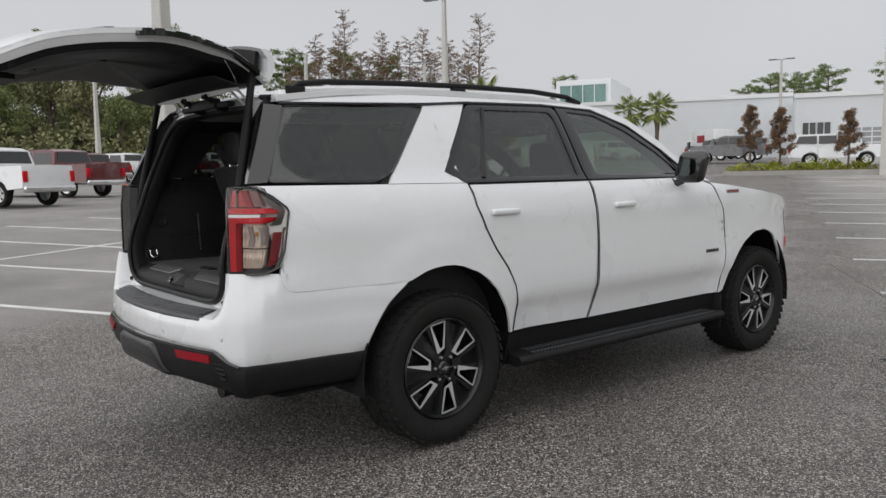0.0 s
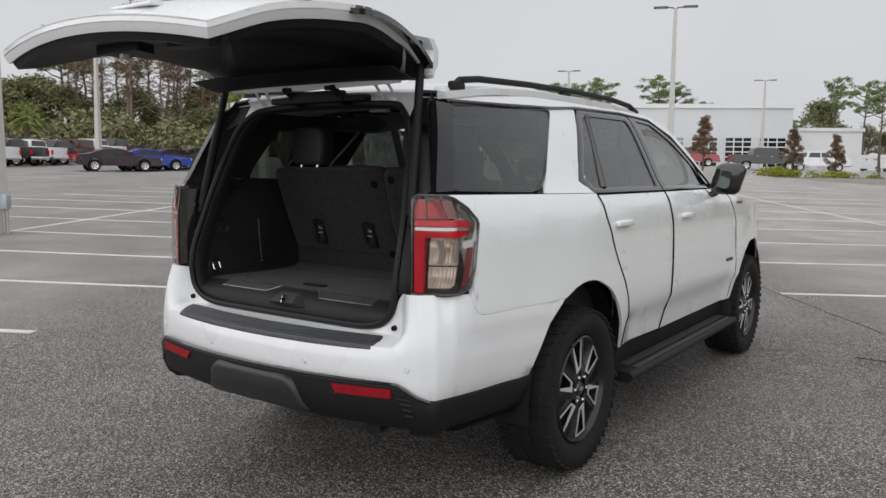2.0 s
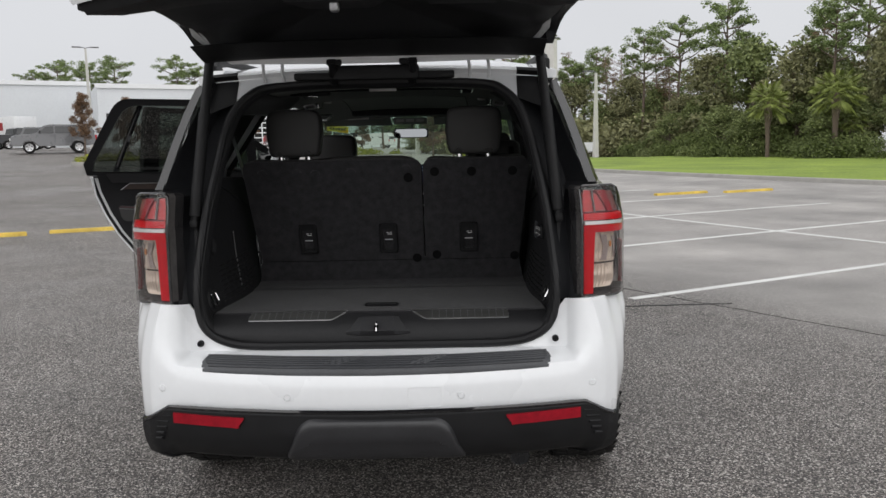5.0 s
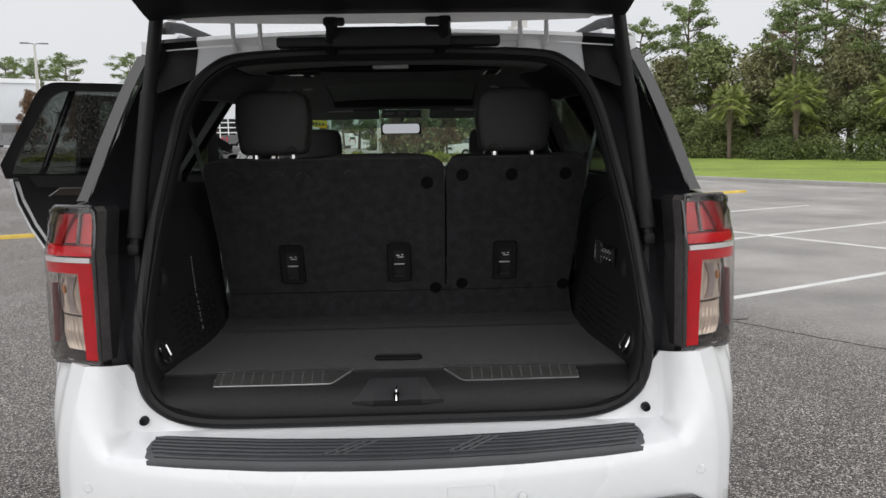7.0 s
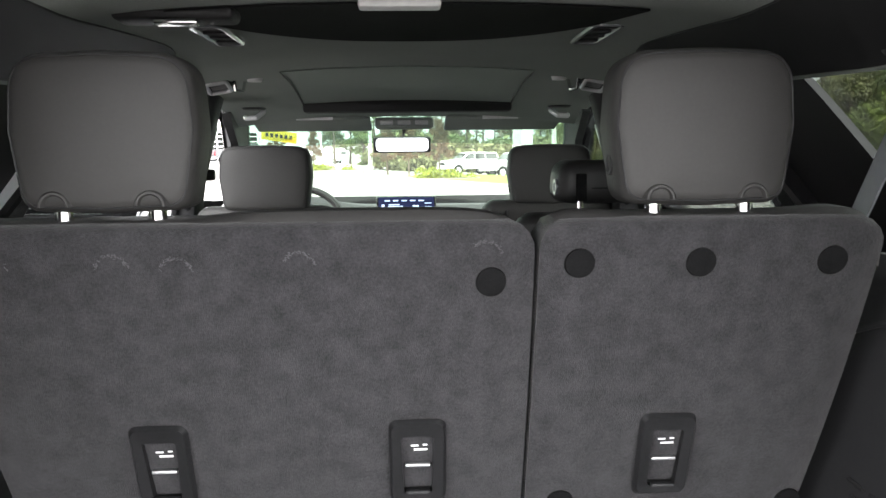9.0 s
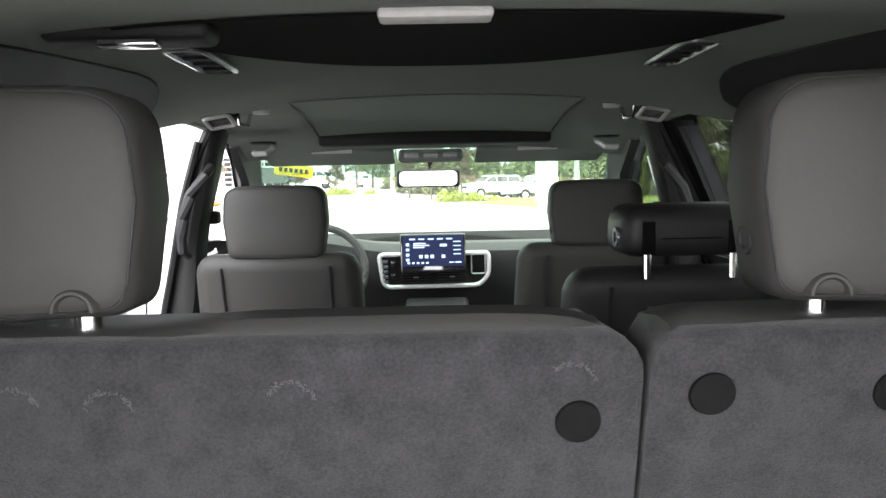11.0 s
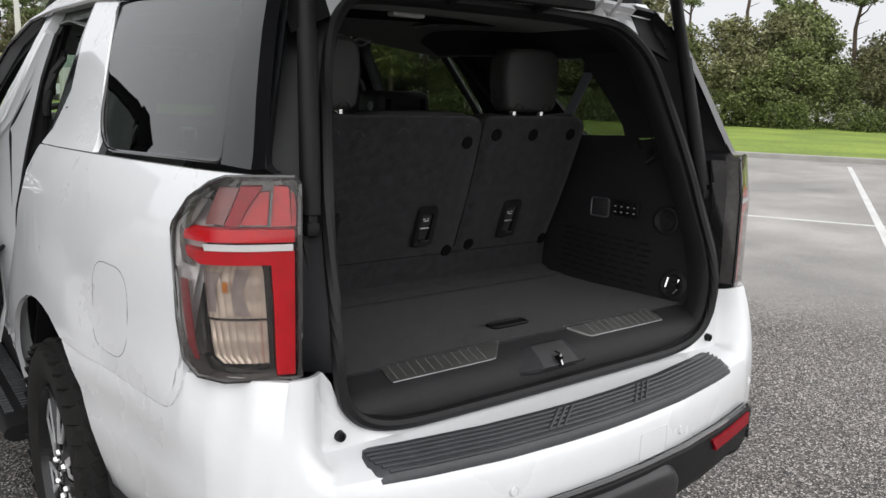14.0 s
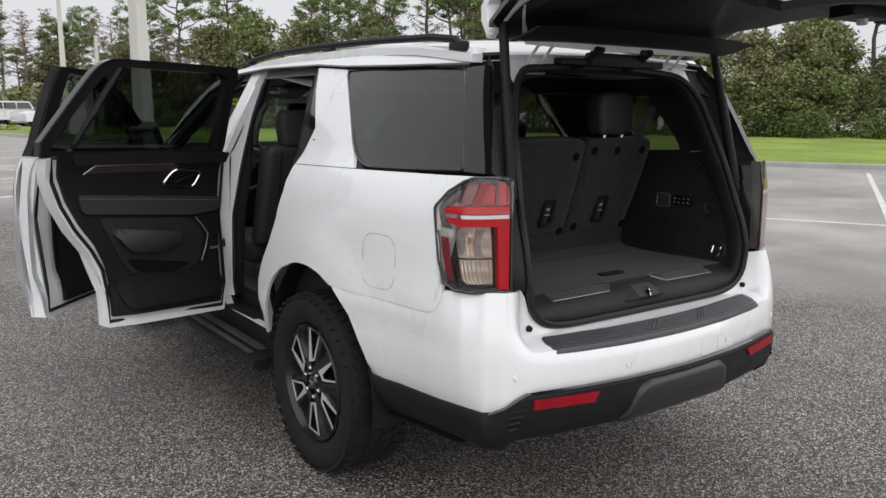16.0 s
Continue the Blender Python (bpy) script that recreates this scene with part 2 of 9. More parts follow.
def tube(bm, pts, r, n=8, cap=True, closed=False):
    pts = [Vector(p) for p in pts]
    rows = []
    up = Vector((0.13, 0.21, 0.97))
    for i, p in enumerate(pts):
        a, b = pts[i - 1] if (i or closed) else p, pts[(i + 1) % len(pts)] if (i < len(pts) - 1 or closed) else p
        d = (b - a).normalized()
        s = d.cross(up)
        if s.length < 0.05:
            s = d.cross(Vector((1, 0, 0)))
        s.normalize()
        w = s.cross(d)
        rad = r[i] if isinstance(r, (list, tuple)) else r
        rows.append([p + rad * (math.cos(q) * s + math.sin(q) * w) for q in [2 * math.pi * k / n for k in range(n)]])
    if closed:
        rows.append(rows[0])
    vr = grid(bm, rows, close=True)
    if closed:
        bmesh.ops.remove_doubles(bm, verts=bm.verts, dist=1e-5)
    elif cap:
        bm.faces.new(list(reversed(vr[0])))
        bm.faces.new(vr[-1])
    return vr


def lathe(bm, prof, n=32, axis="x", at=(0, 0, 0), close=False):
    """prof: (radius, height along the axis)."""
    rows = []
    for k in range(n):
        q = 2 * math.pi * k / n
        row = []
        for r, h in prof:
            p = {"x": (h, r * math.cos(q), r * math.sin(q)), "z": (r * math.cos(q), r * math.sin(q), h), "y": (r * math.cos(q), h, r * math.sin(q))}[axis]
            row.append(Vector(p) + Vector(at))
        rows.append(row)
    rows.append(rows[0])
    grid(bm, rows)
    bmesh.ops.remove_doubles(bm, verts=bm.verts, dist=1e-5)


def rounded(corners, n=5):
    """A closed outline from (u, v) or (u, v, radius) corners."""
    res, k = [], len(corners)
    for i, c in enumerate(corners):
        p = Vector(c[:2])
        r = c[2] if len(c) > 2 else 0
        if not r:
            res.append((p.x, p.y))
            continue
        a, b = Vector(corners[i - 1][:2]) - p, Vector(corners[(i + 1) % k][:2]) - p
        d = min(r, 0.45 * a.length, 0.45 * b.length)
        s, e = p + a.normalized() * d, p + b.normalized() * d
        for j in range(n + 1):
            t = j / n
            q = s * (1 - t) ** 2 + p * 2 * t * (1 - t) + e * t * t
            res.append((q.x, q.y))
    return res


def arc(cy, cz, r, a0, a1, n=14, rz=None):
    return [(cy + r * math.cos(radians(a0 + (a1 - a0) * i / n)), cz + (rz or r) * math.sin(radians(a0 + (a1 - a0) * i / n))) for i in range(n + 1)]


def sheet(outline, axis="x", step=0.09):
    """A flat sheet within an outline, cut into a grid so that it can be bent."""
    bm = bmesh.new()
    put = {"x": lambda u, v: (0, u, v), "y": lambda u, v: (u, 0, v), "z": lambda u, v: (u, v, 0)}[axis]
    bm.faces.new([bm.verts.new(put(*p)) for p in outline])
    bmesh.ops.triangulate(bm, faces=bm.faces)
    i, j = {"x": (1, 2), "y": (0, 2), "z": (0, 1)}[axis]
    for k, lo, hi in ((i, min(p[0] for p in outline), max(p[0] for p in outline)), (j, min(p[1] for p in outline), max(p[1] for p in outline))):
        if not step:
            break
        c = math.ceil(lo / step) * step
        while c < hi:
            no = [0, 0, 0]
            no[k] = 1
            co = [0, 0, 0]
            co[k] = c
            bmesh.ops.bisect_plane(bm, geom=list(bm.verts) + list(bm.edges) + list(bm.faces), plane_co=co, plane_no=no, dist=1e-5)
            c += step
    return bm


def prism(bm, outline, axis, lo, hi):
    put = {"x": lambda u, v, d: (d, u, v), "y": lambda u, v, d: (u, d, v), "z": lambda u, v, d: (u, v, d)}[axis]
    a = [bm.verts.new(put(u, v, lo)) for u, v in outline]
    b = [bm.verts.new(put(u, v, hi)) for u, v in outline]
    bm.faces.new(a)
    bm.faces.new(list(reversed(b)))
    for i in range(len(a)):
        j = (i + 1) % len(a)
        bm.faces.new((a[j], a[i], b[i], b[j]))


def cubic(x, xs, ys):
    """Smooth monotone-ish interpolation through a few knots."""
    if x <= xs[0]:
        return ys[0]
    if x >= xs[-1]:
        return ys[-1]
    i = max(k for k in range(len(xs)) if xs[k] <= x)
    def slope(k):
        if k == 0 or k == len(xs) - 1:
            return (ys[min(k + 1, len(xs) - 1)] - ys[max(k - 1, 0)]) / (xs[min(k + 1, len(xs) - 1)] - xs[max(k - 1, 0)])
        a, b = (ys[k] - ys[k - 1]) / (xs[k] - xs[k - 1]), (ys[k + 1] - ys[k]) / (xs[k + 1] - xs[k])
        return 0.0 if a * b <= 0 else 2 * a * b / (a + b)
    h = xs[i + 1] - xs[i]
    t = (x - xs[i]) / h
    m0, m1 = slope(i) * h, slope(i + 1) * h
    return (2 * t**3 - 3 * t**2 + 1) * ys[i] + (t**3 - 2 * t**2 + t) * m0 + (-2 * t**3 + 3 * t**2) * ys[i + 1] + (t**3 - t**2) * m1


# ---- the sport utility vehicle: its front points to +y, rear axle at y = 0 ----
CAR = thing("sport_utility_vehicle", 0, 0, 0, "wet white sport utility vehicle, tailgate and driver-side doors open", "car")

ZS = [0.28, 0.45, 0.58, 0.70, 0.85, 1.00, 1.14, 1.20, 1.28, 1.33, 1.37, 1.50, 1.65, 1.74, 1.80, 1.85]
XS = [0.915, 0.945, 0.965, 0.985, 0.992, 0.99, 0.985, 0.975, 0.955, 0.925, 0.895, 0.835, 0.765, 0.715, 0.67, 0.60]
PY = [-1.2, -1.1, -1.0, -0.9, -0.8, -0.6, -0.4, -0.2, 0.0, 0.3]
PX = [0.72, 0.785, 0.838, 0.876, 0.902, 0.932, 0.956, 0.975, 0.99, 1.0]
PXLOW = [0.745, 0.815, 0.868, 0.899, 0.918, 0.941, 0.961, 0.978, 0.991, 1.0]


def side_x(y, z):
    """Half the body's width."""
    x = cubic(z, ZS, XS)
    for cy in (0.0, 3.071):
        # flare round the wheel arches
        far = math.hypot(y - cy, (z - 0.41) * 0.91)
        x += 0.013 * min(1.0, max(0.0, (0.66 - far) / 0.10)) * (z < 1.1)
    # sculpted ledge low on the doors
    x -= 0.022 * min(1.0, max(0.0, (0.695 - z) / 0.045)) * min(1.0, max(0.0, (y - 0.45) / 0.15)) * min(1.0, max(0.0, (2.75 - y) / 0.25))
    if y < 0.3:
        w = min(1.0, max(0.0, (z - 0.90) / 0.10))
        return x * (cubic(y, PY, PX) * w + cubic(y, PY, PXLOW) * (1 - w))
    hi = cubic(y, [1.2, 1.8, 2.3, 2.6], [1.0, 0.975, 0.93, 0.90])
    lo = cubic(y, [2.6, 3.1, 3.5, 3.75, 3.95], [1.0, 0.985, 0.925, 0.84, 0.70])
    w = min(1.0, max(0.0, (z - 1.27) / 0.08))
    return x * (lo * (1 - w) + hi * w * (lo if y > 2.6 else 1.0))


def panel(name, outline, side, mat, parent, thick=0.014, off=0.0, label="", step=0.06, fx=None):
    fx = fx or side_x
    bm = sheet(outline, "x", step)
    for v in bm.verts:
        v.co.x = side * (fx(v.co.y, v.co.z) + off)
    thicken(bm, (-side * thick, 0, 0))
    return part(name, bm, mat, parent, label)


def ring_panel(name, outer, inner, side, mat, parent, thick=0.02, off=0.0, n=7, label="", fx=None):
    fx = fx or side_x
    def walk_round(o):
        pts = []
        for i in range(len(o)):
            a, b = o[i], o[(i + 1) % len(o)]
            pts += [(a[0] + (b[0] - a[0]) * k / n, a[1] + (b[1] - a[1]) * k / n) for k in range(n)]
        return pts
    bm = bmesh.new()
    rows = [[Vector((side * (fx(y, z) + off), y, z)) for y, z in walk_round(o)] for o in (outer, inner)]
    mid = [(a + b) / 2 + Vector((side * 0.004, 0, 0)) for a, b in zip(*rows)]
    grid(bm, [rows[0], mid, rows[1]], close=True)
    thicken(bm, (-side * thick, 0, 0))
    return part(name, bm, mat, parent, label)


def strip(name, outline, side, mat, parent, x0, x1, label="", closed=True):
    """A band along an outline, from depth x0 to depth x1 within the body side."""
    bm = bmesh.new()
    o = outline + ([outline[0]] if closed else [])
    grid(bm, [[Vector((side * (side_x(y, z) - d), y, z)) for y, z in o] for d in (x0, (x0 + x1) / 2, x1)])
    thicken(bm, (0, 0.003, 0.003))
    return part(name, bm, mat, parent, label)


def side_tube(name, outline, side, mat, parent, r, off, closed=True, n=6, label=""):
    bm = bmesh.new()
    tube(bm, [(side * (side_x(y, z) + off), y, z) for y, z in outline], r, n, closed=closed)
    return part(name, bm, mat, parent, label)


CUT_REAR = [(0.205, 1.335), (0.222, 1.22), (0.27, 1.10), (0.335, 0.985), (0.415, 0.88), (0.468, 0.78), (0.487, 0.68), (0.478, 0.52)]
ARCH_REAR = arc(0, 0.41, 0.475, 12, 117, 28, 0.52)
QUARTER = [(-0.945, 1.348), (-0.265, 1.34)] + CUT_REAR + ARCH_REAR[:] + [(-0.60, 0.872), (-0.80, 0.874), (-0.832, 0.880), (-0.852, 0.896), (-0.866, 0.935), (-0.862, 0.975), (-0.848, 1.0), (-0.812, 1.245), (-0.835, 1.30), (-0.90, 1.335)]
BLADE = [(-0.262, 1.343), (0.20, 1.338), (0.085, 1.395), (0.380, 1.765), (0.098, 1.75)]
RAIL = [(-0.74, 1.735), (0.10, 1.757), (0.4, 1.775), (1.0, 1.785), (1.45, 1.768), (1.45, 1.80), (1.0, 1.83), (0.4, 1.835), (-0.3, 1.825), (-0.70, 1.79)]
APILLAR = [(1.45, 1.768), (1.76, 1.672), (2.07, 1.512), (2.33, 1.335), (2.50, 1.30), (2.30, 1.45), (2.10, 1.58), (1.80, 1.725), (1.60, 1.785), (1.45, 1.80)]
QWIN = rounded([(-0.862, 1.365, 0.02), (-0.26, 1.352, 0.12), (0.085, 1.738, 0.03), (-0.705, 1.715, 0.02)])
DPIL = [(-0.868, 1.362), (-0.955, 1.358), (-0.80, 1.722), (-0.712, 1.717)]
FENDER = [(2.46, 1.29), (2.56, 1.10), (2.588, 0.80), (2.56, 0.50)] + arc(3.071, 0.41, 0.475, 168, 12, 30, 0.52) + [(3.66, 0.56), (3.74, 0.80), (3.62, 0.86), (3.56, 1.02), (3.66, 1.10), (3.50, 1.165), (2.95, 1.235)]
RD_SKIN = [(0.213, 1.33), (1.162, 1.33), (1.176, 1.0), (1.176, 0.62), (1.14, 0.505), (0.487, 0.52)] + [(y + 0.009, z) for y, z in reversed(CUT_REAR[1:-1])]
FD_SKIN = [(1.176, 1.33), (2.325, 1.33), (2.445, 1.28), (2.548, 1.10), (2.572, 0.80), (2.545, 0.505), (1.155, 0.505), (1.19, 0.62), (1.19, 1.0)]
RD_OUT, RD_IN = [(0.195, 1.338), (1.158, 1.338), (1.108, 1.777), (0.388, 1.768), (0.092, 1.397)], [(0.225, 1.362), (1.10, 1.362), (1.06, 1.742), (0.43, 1.735), (0.165, 1.415)]
FD_OUT = [(1.174, 1.338), (2.325, 1.336), (2.07, 1.511), (1.76, 1.672), (1.45, 1.768), (1.122, 1.777)]
FD_IN = [(1.275, 1.362), (2.235, 1.36), (2.0, 1.505), (1.72, 1.643), (1.46, 1.735), (1.215, 1.748)]
RD_HOLE = CUT_REAR[::-1] + [(0.088, 1.397), (0.386, 1.772), (1.11, 1.780), (1.165, 1.335), (1.182, 0.62), (1.13, 0.50)]
FD_HOLE = [(1.30, 0.50), (2.53, 0.50), (2.565, 0.80), (2.545, 1.10), (2.44, 1.28), (2.32, 1.338), (2.07, 1.514), (1.76, 1.675), (1.45, 1.772), (1.225, 1.780), (1.285, 1.335), (1.305, 0.62)]


def wheel(x, y, side, turn):
    """A tyre with tread blocks on a two-tone alloy rim."""
    hub = new("wheel")
    hub.parent = CAR
    hub.matrix_basis = pose(x, y, 0.400, turn, 0, 0 if side > 0 else 180) @ Matrix.Diagonal((1, 0.962, 0.962, 1))
    bm = bmesh.new()
    prof = [(0.268, -0.09), (0.275, -0.115), (0.30, -0.130), (0.335, -0.138), (0.372, -0.135), (0.395, -0.122), (0.404, -0.095), (0.405, 0.0), (0.404, 0.095), (0.395, 0.122), (0.372, 0.135), (0.335, 0.138), (0.30, 0.130), (0.275, 0.115), (0.268, 0.09)]
    lathe(bm, prof, 56)
    ty = part("tyre", bm, RUBBER, hub, "black all-terrain tyre with chunky wet tread", 30)
    bm = bmesh.new()
    for k in range(44):
        for lane, (h, w) in enumerate(((-0.105, 0.05), (-0.045, 0.05), (0.015, 0.05), (0.075, 0.05), (0.122, 0.03))):
            q = 2 * math.pi * (k + 0.5 * (lane % 2)) / 44
            rr = 0.4055 if lane < 4 else 0.394
            m = Matrix.Rotation(q, 3, "X") @ Matrix.Rotation(radians(18 if lane % 2 else -18), 3, "Z")
            box(bm, Matrix.Rotation(q, 3, "X") @ Vector((h, 0, rr)), (w, 0.04, 0.010), m=m)
    tagged(part("tread", bm, RUBBER, ty), kind="stuff")
    bm = bmesh.new()
    lathe(bm, [(0.27, 0.118), (0.262, 0.125), (0.255, 0.115), (0.245, 0.09), (0.238, 0.02), (0.235, -0.10), (0.262, -0.12)], 56)
    lathe(bm, [(0.0, 0.02), (0.17, 0.02), (0.17, 0.0), (0.0, 0.0)], 32)
    part("rim_barrel", bm, DARKALU, hub)
    # six dark spokes, hollowed along the middle, between six open wedges
    for k in range(6):
        m = Matrix.Rotation(radians(60 * k + 30), 3, "X")
        bm = bmesh.new()
        rows = []
        for r, hw, dip in ((0.055, 0.030, 0.0), (0.092, 0.026, 0.0), (0.115, 0.032, 0.004), (0.15, 0.045, 0.020), (0.20, 0.062, 0.028), (0.240, 0.0765, 0.030), (0.2515, 0.0800, 0.030)):
            h = 0.1115 - 0.06 * (r - 0.07)
            rows.append([m @ Vector((h + dh - dip * w, t * hw, r)) for t, dh, w in ((-1.0, -0.045, 0), (-0.985, -0.001, 0), (-0.62, 0.0, 0), (-0.46, 0.0, 1), (0.46, 0.0, 1), (0.62, 0.0, 0), (0.985, -0.001, 0), (1.0, -0.045, 0))])
        grid(bm, rows)
        thicken(bm, (-0.006, 0, 0))
        part("rim_spoke", bm, DARKALU, hub)
    bm = bmesh.new()
    lathe(bm, [(0.0, 0.10), (0.05, 0.10), (0.075, 0.096), (0.082, 0.07), (0.08, 0.03)], 32)
    part("rim_hub", bm, DARKALU, hub)
    bm = bmesh.new()
    lathe(bm, [(0.09, 0.018), (0.168, 0.018), (0.170, 0.012), (0.170, -0.008), (0.09, -0.008)], 40, close=True)
    part("brake_disc", bm, GREYTRIM, hub, "grey cast brake disc")
    bm = bmesh.new()
    box(bm, (0.03, 0.125, 0.035), (0.05, 0.07, 0.15), 0.012, 2)
    part("brake_caliper", bm, DARKALU, hub)
    for k in range(6):
        m = Matrix.Rotation(radians(60 * k), 3, "X")
        bm = bmesh.new()
        for o in ([(-0.0525, 0.2475), (-0.034, 0.088), (-0.012, 0.110), (-0.0445, 0.2405)], [(0.0445, 0.2405), (0.008, 0.112), (0.016, 0.106), (0.0525, 0.2475)], [(-0.034, 0.088), (0.016, 0.106), (0.008, 0.112), (-0.012, 0.110)], [(-0.0525, 0.2475), (-0.0445, 0.2405), (0.0445, 0.2405), (0.0525, 0.2475)]):
            bm.faces.new([bm.verts.new(m @ Vector((0.1135 - 0.06 * (z - 0.07), y, z))) for y, z in o])
        bmesh.ops.remove_doubles(bm, verts=bm.verts, dist=1e-5)
        thicken(bm, (-0.005, 0, 0))
        part("machined_edge", bm, ALU, hub, "bright machined frame round a wheel opening", 0)
    each("lug_nut", [(Matrix.Rotation(radians(60 * k + 15), 3, "X") @ Vector((0, 0, 0.066)),) for k in range(6)], CHROME, hub, lambda b, p: lathe(b, [(0.0, 0.122), (0.008, 0.12), (0.011, 0.112), (0.011, 0.09)], 8, at=p))
    bm = bmesh.new()
    lathe(bm, [(0.0, 0.116), (0.030, 0.114), (0.038, 0.106), (0.04, 0.09)], 24)
    part("centre_cap", bm, GLOSS, hub)
    bm = bmesh.new()
    prism(bm, [(-0.022, -0.004), (-0.008, -0.004), (-0.008, -0.011), (0.010, -0.011), (0.010, -0.004), (0.022, -0.004), (0.020, 0.005), (0.007, 0.005), (0.007, 0.011), (-0.01, 0.011), (-0.01, 0.005), (-0.024, 0.005)], "x", 0.114, 0.1185)
    part("cap_emblem", bm, CHROME, hub)


for wx, wy, ws, wt in ((0.850, 0.0, 1, 8), (-0.850, 0.0, -1, -4), (0.850, 3.071, 1, 21), (-0.850, 3.071, -1, 40)):
    wheel(wx, wy, ws, wt)

for s in (1, -1):
    panel("quarter_panel", QUARTER, s, PAINT, CAR)
    panel("roof_pillar", BLADE, s, PAINT, CAR, 0.014, 0.0)
    panel("roof_side", RAIL, s, PAINT, CAR, 0.05)
    panel("windscreen_pillar", APILLAR, s, PAINT, CAR, 0.04)
    panel("front_fender", FENDER, s, PAINT, CAR)
    panel("rear_pillar_trim", DPIL, s, GLOSS, CAR, 0.03, 0.002, "glossy black rear pillar cover")
    g = panel("quarter_window", QWIN, s, PRIVACY if s < 0 else WETGLASS, CAR, 0.005, -0.006, "dark tinted quarter window with rain drops")
    g.visible_shadow = False
    side_tube("window_seal", QWIN, s, GLOSS, CAR, 0.0045, -0.003)
    # black line above the side windows
    bm = bmesh.new()
    pts = [(-0.73, 1.727), (-0.3, 1.738), (0.1, 1.752), (0.39, 1.772), (1.0, 1.783), (1.45, 1.767), (1.76, 1.674), (2.07, 1.514), (2.32, 1.337)]
    tube(bm, [(s * (side_x(y, z) + 0.004), y, z) for y, z in pts], 0.009, 6)
    part("drip_rail", bm, GLOSS, CAR)
    # sill, wheel housings, mudguard
    panel("rocker_cladding", [(0.47, 0.515), (0.44, 0.33), (2.60, 0.33), (2.57, 0.515)], s, BLACK, CAR, 0.10, -0.012, step=0.2)
    for cy in (0.0, 3.071):
        bm = bmesh.new()
        o = arc(cy, 0.41, 0.478, -8, 188, 22, 0.524)
        grid(bm, [[Vector((s * d, y, z)) for y, z in o] for d in (0.955 if cy else 0.94, 0.80, 0.62)])
        o2 = [Vector((s * 0.62, y, z)) for y, z in o]
        bm.faces.new([bm.verts.new(p) for p in o2])
        thicken(bm, lambda c, cy=cy: Vector((0, (c.y - cy) * 0.02, (c.z - 0.41) * 0.02)))
        part("wheel_housing", bm, BLACK, CAR)
    bm = bmesh.new()
    box(bm, (s * 0.90, 2.545, 0.37), (0.16, 0.012, 0.24), 0.005)
    part("mud_flap", bm, BLACK, CAR)
    # running board: rounded tube section with a toothed tread
    bm = bmesh.new()
    sec = rounded([(0.87, 0.340, 0.02), (1.015, 0.330, 0.03), (1.048, 0.358, 0.025), (1.03, 0.388, 0.015), (0.87, 0.392, 0.01)], 4)
    prism(bm, [(s * a, b) for a, b in sec], "y", 0.47, 2.50)
    part("running_board", bm, BLACK, CAR, "black running board with a studded tread")
    bm = bmesh.new()
    for k in range(64):
        box(bm, (s * 1.005, 0.60 + k * 0.0285, 0.393), (0.03, 0.014, 0.012), 0.003, 1)
    part("step_teeth", bm, PADGREY, CAR)
    bm = bmesh.new()
    for k in range(64):
        box(bm, (s * 0.935, 0.61 + k * 0.0285, 0.395), (0.055, 0.012, 0.008), 0.002, 1)
    part("step_tread", bm, PADGREY, CAR)
    each("step_bracket", [(0.75,), (1.45,), (2.2,)], BLACK, CAR, lambda b, ky: box(b, (s * 0.83, ky, 0.355), (0.22, 0.06, 0.03), 0.006))
    # roof rail
    bm = bmesh.new()
    pts = [(-0.66, 1.785), (-0.60, 1.825), (-0.45, 1.843), (0.0, 1.860), (0.5, 1.870), (1.0, 1.867), (1.3, 1.848), (1.42, 1.815)]
    tube(bm, [(s * 0.635, y, z) for y, z in pts], 0.015, 8)
    part("roof_rail", bm, BLACK, CAR, "black roof rail")
    each("rail_foot", ((-0.62, 1.812), (0.4, 1.855), (1.34, 1.825)), BLACK, CAR, lambda b, y, z: box(b, (s * 0.635, y, z - 0.02), (0.03, 0.10, 0.05), 0.01))
    # exterior mirror
    bm = bmesh.new()
    vs = box(bm, (0, 0, 0), (0.20, 0.15, 0.21), 0.055, 4)
    for v in vs:
        v.co = Vector((v.co.x + 0.03 * (v.co.z > 0), v.co.y * (1.0 - 0.5 * (v.co.x > 0.04)), v.co.z))
    for v in bm.verts:
        v.co = Vector((s * (v.co.x + 1.035), v.co.y + 2.07, v.co.z + 1.40))
    mr = part("side_mirror", bm, GLOSS, CAR, "glossy black door mirror")
    bm = bmesh.new()
    tube(bm, [(s * 0.88, 2.06, 1.31), (s * 0.93, 2.05, 1.285), (s * 0.98, 2.05, 1.31)], 0.025, 8)
    part("mirror_arm", bm, GLOSS, mr)
    bm = bmesh.new()
    prism(bm, [(s * a, b) for a, b in rounded([(0.985, 1.338, 0.03), (1.085, 1.338, 0.03), (1.09, 1.455, 0.03), (0.985, 1.455, 0.03)])], "y", 1.988, 1.996)
    for v in bm.verts:
        v.co.y -= -0.10 * (v.co.z - 1.40) + 0.36 * (abs(v.co.x) - 1.035)
    part("mirror_pane", bm, MIRRORGLASS, mr)
    # sill edge of the roof, bright door lock pillar and fender badge
    if s > 0:
        bm = bmesh.new()
        for k in range(5):
            bmy = 2.345 + 0.031 * k
            box(bm, (side_x(bmy, 0.82) + 0.003, bmy, 0.82), (0.006, 0.024, 0.022), 0.002, 1)
        part("door_badge", bm, DARKPRINT, CAR, "row of small dark badge shapes")
    bm = bmesh.new()
    for k in range(7):
        by = 2.627 + 0.024 * k
        box(bm, (s * (side_x(by, 1.22) - 0.001), by, 1.22), (0.006, 0.0245, 0.030))
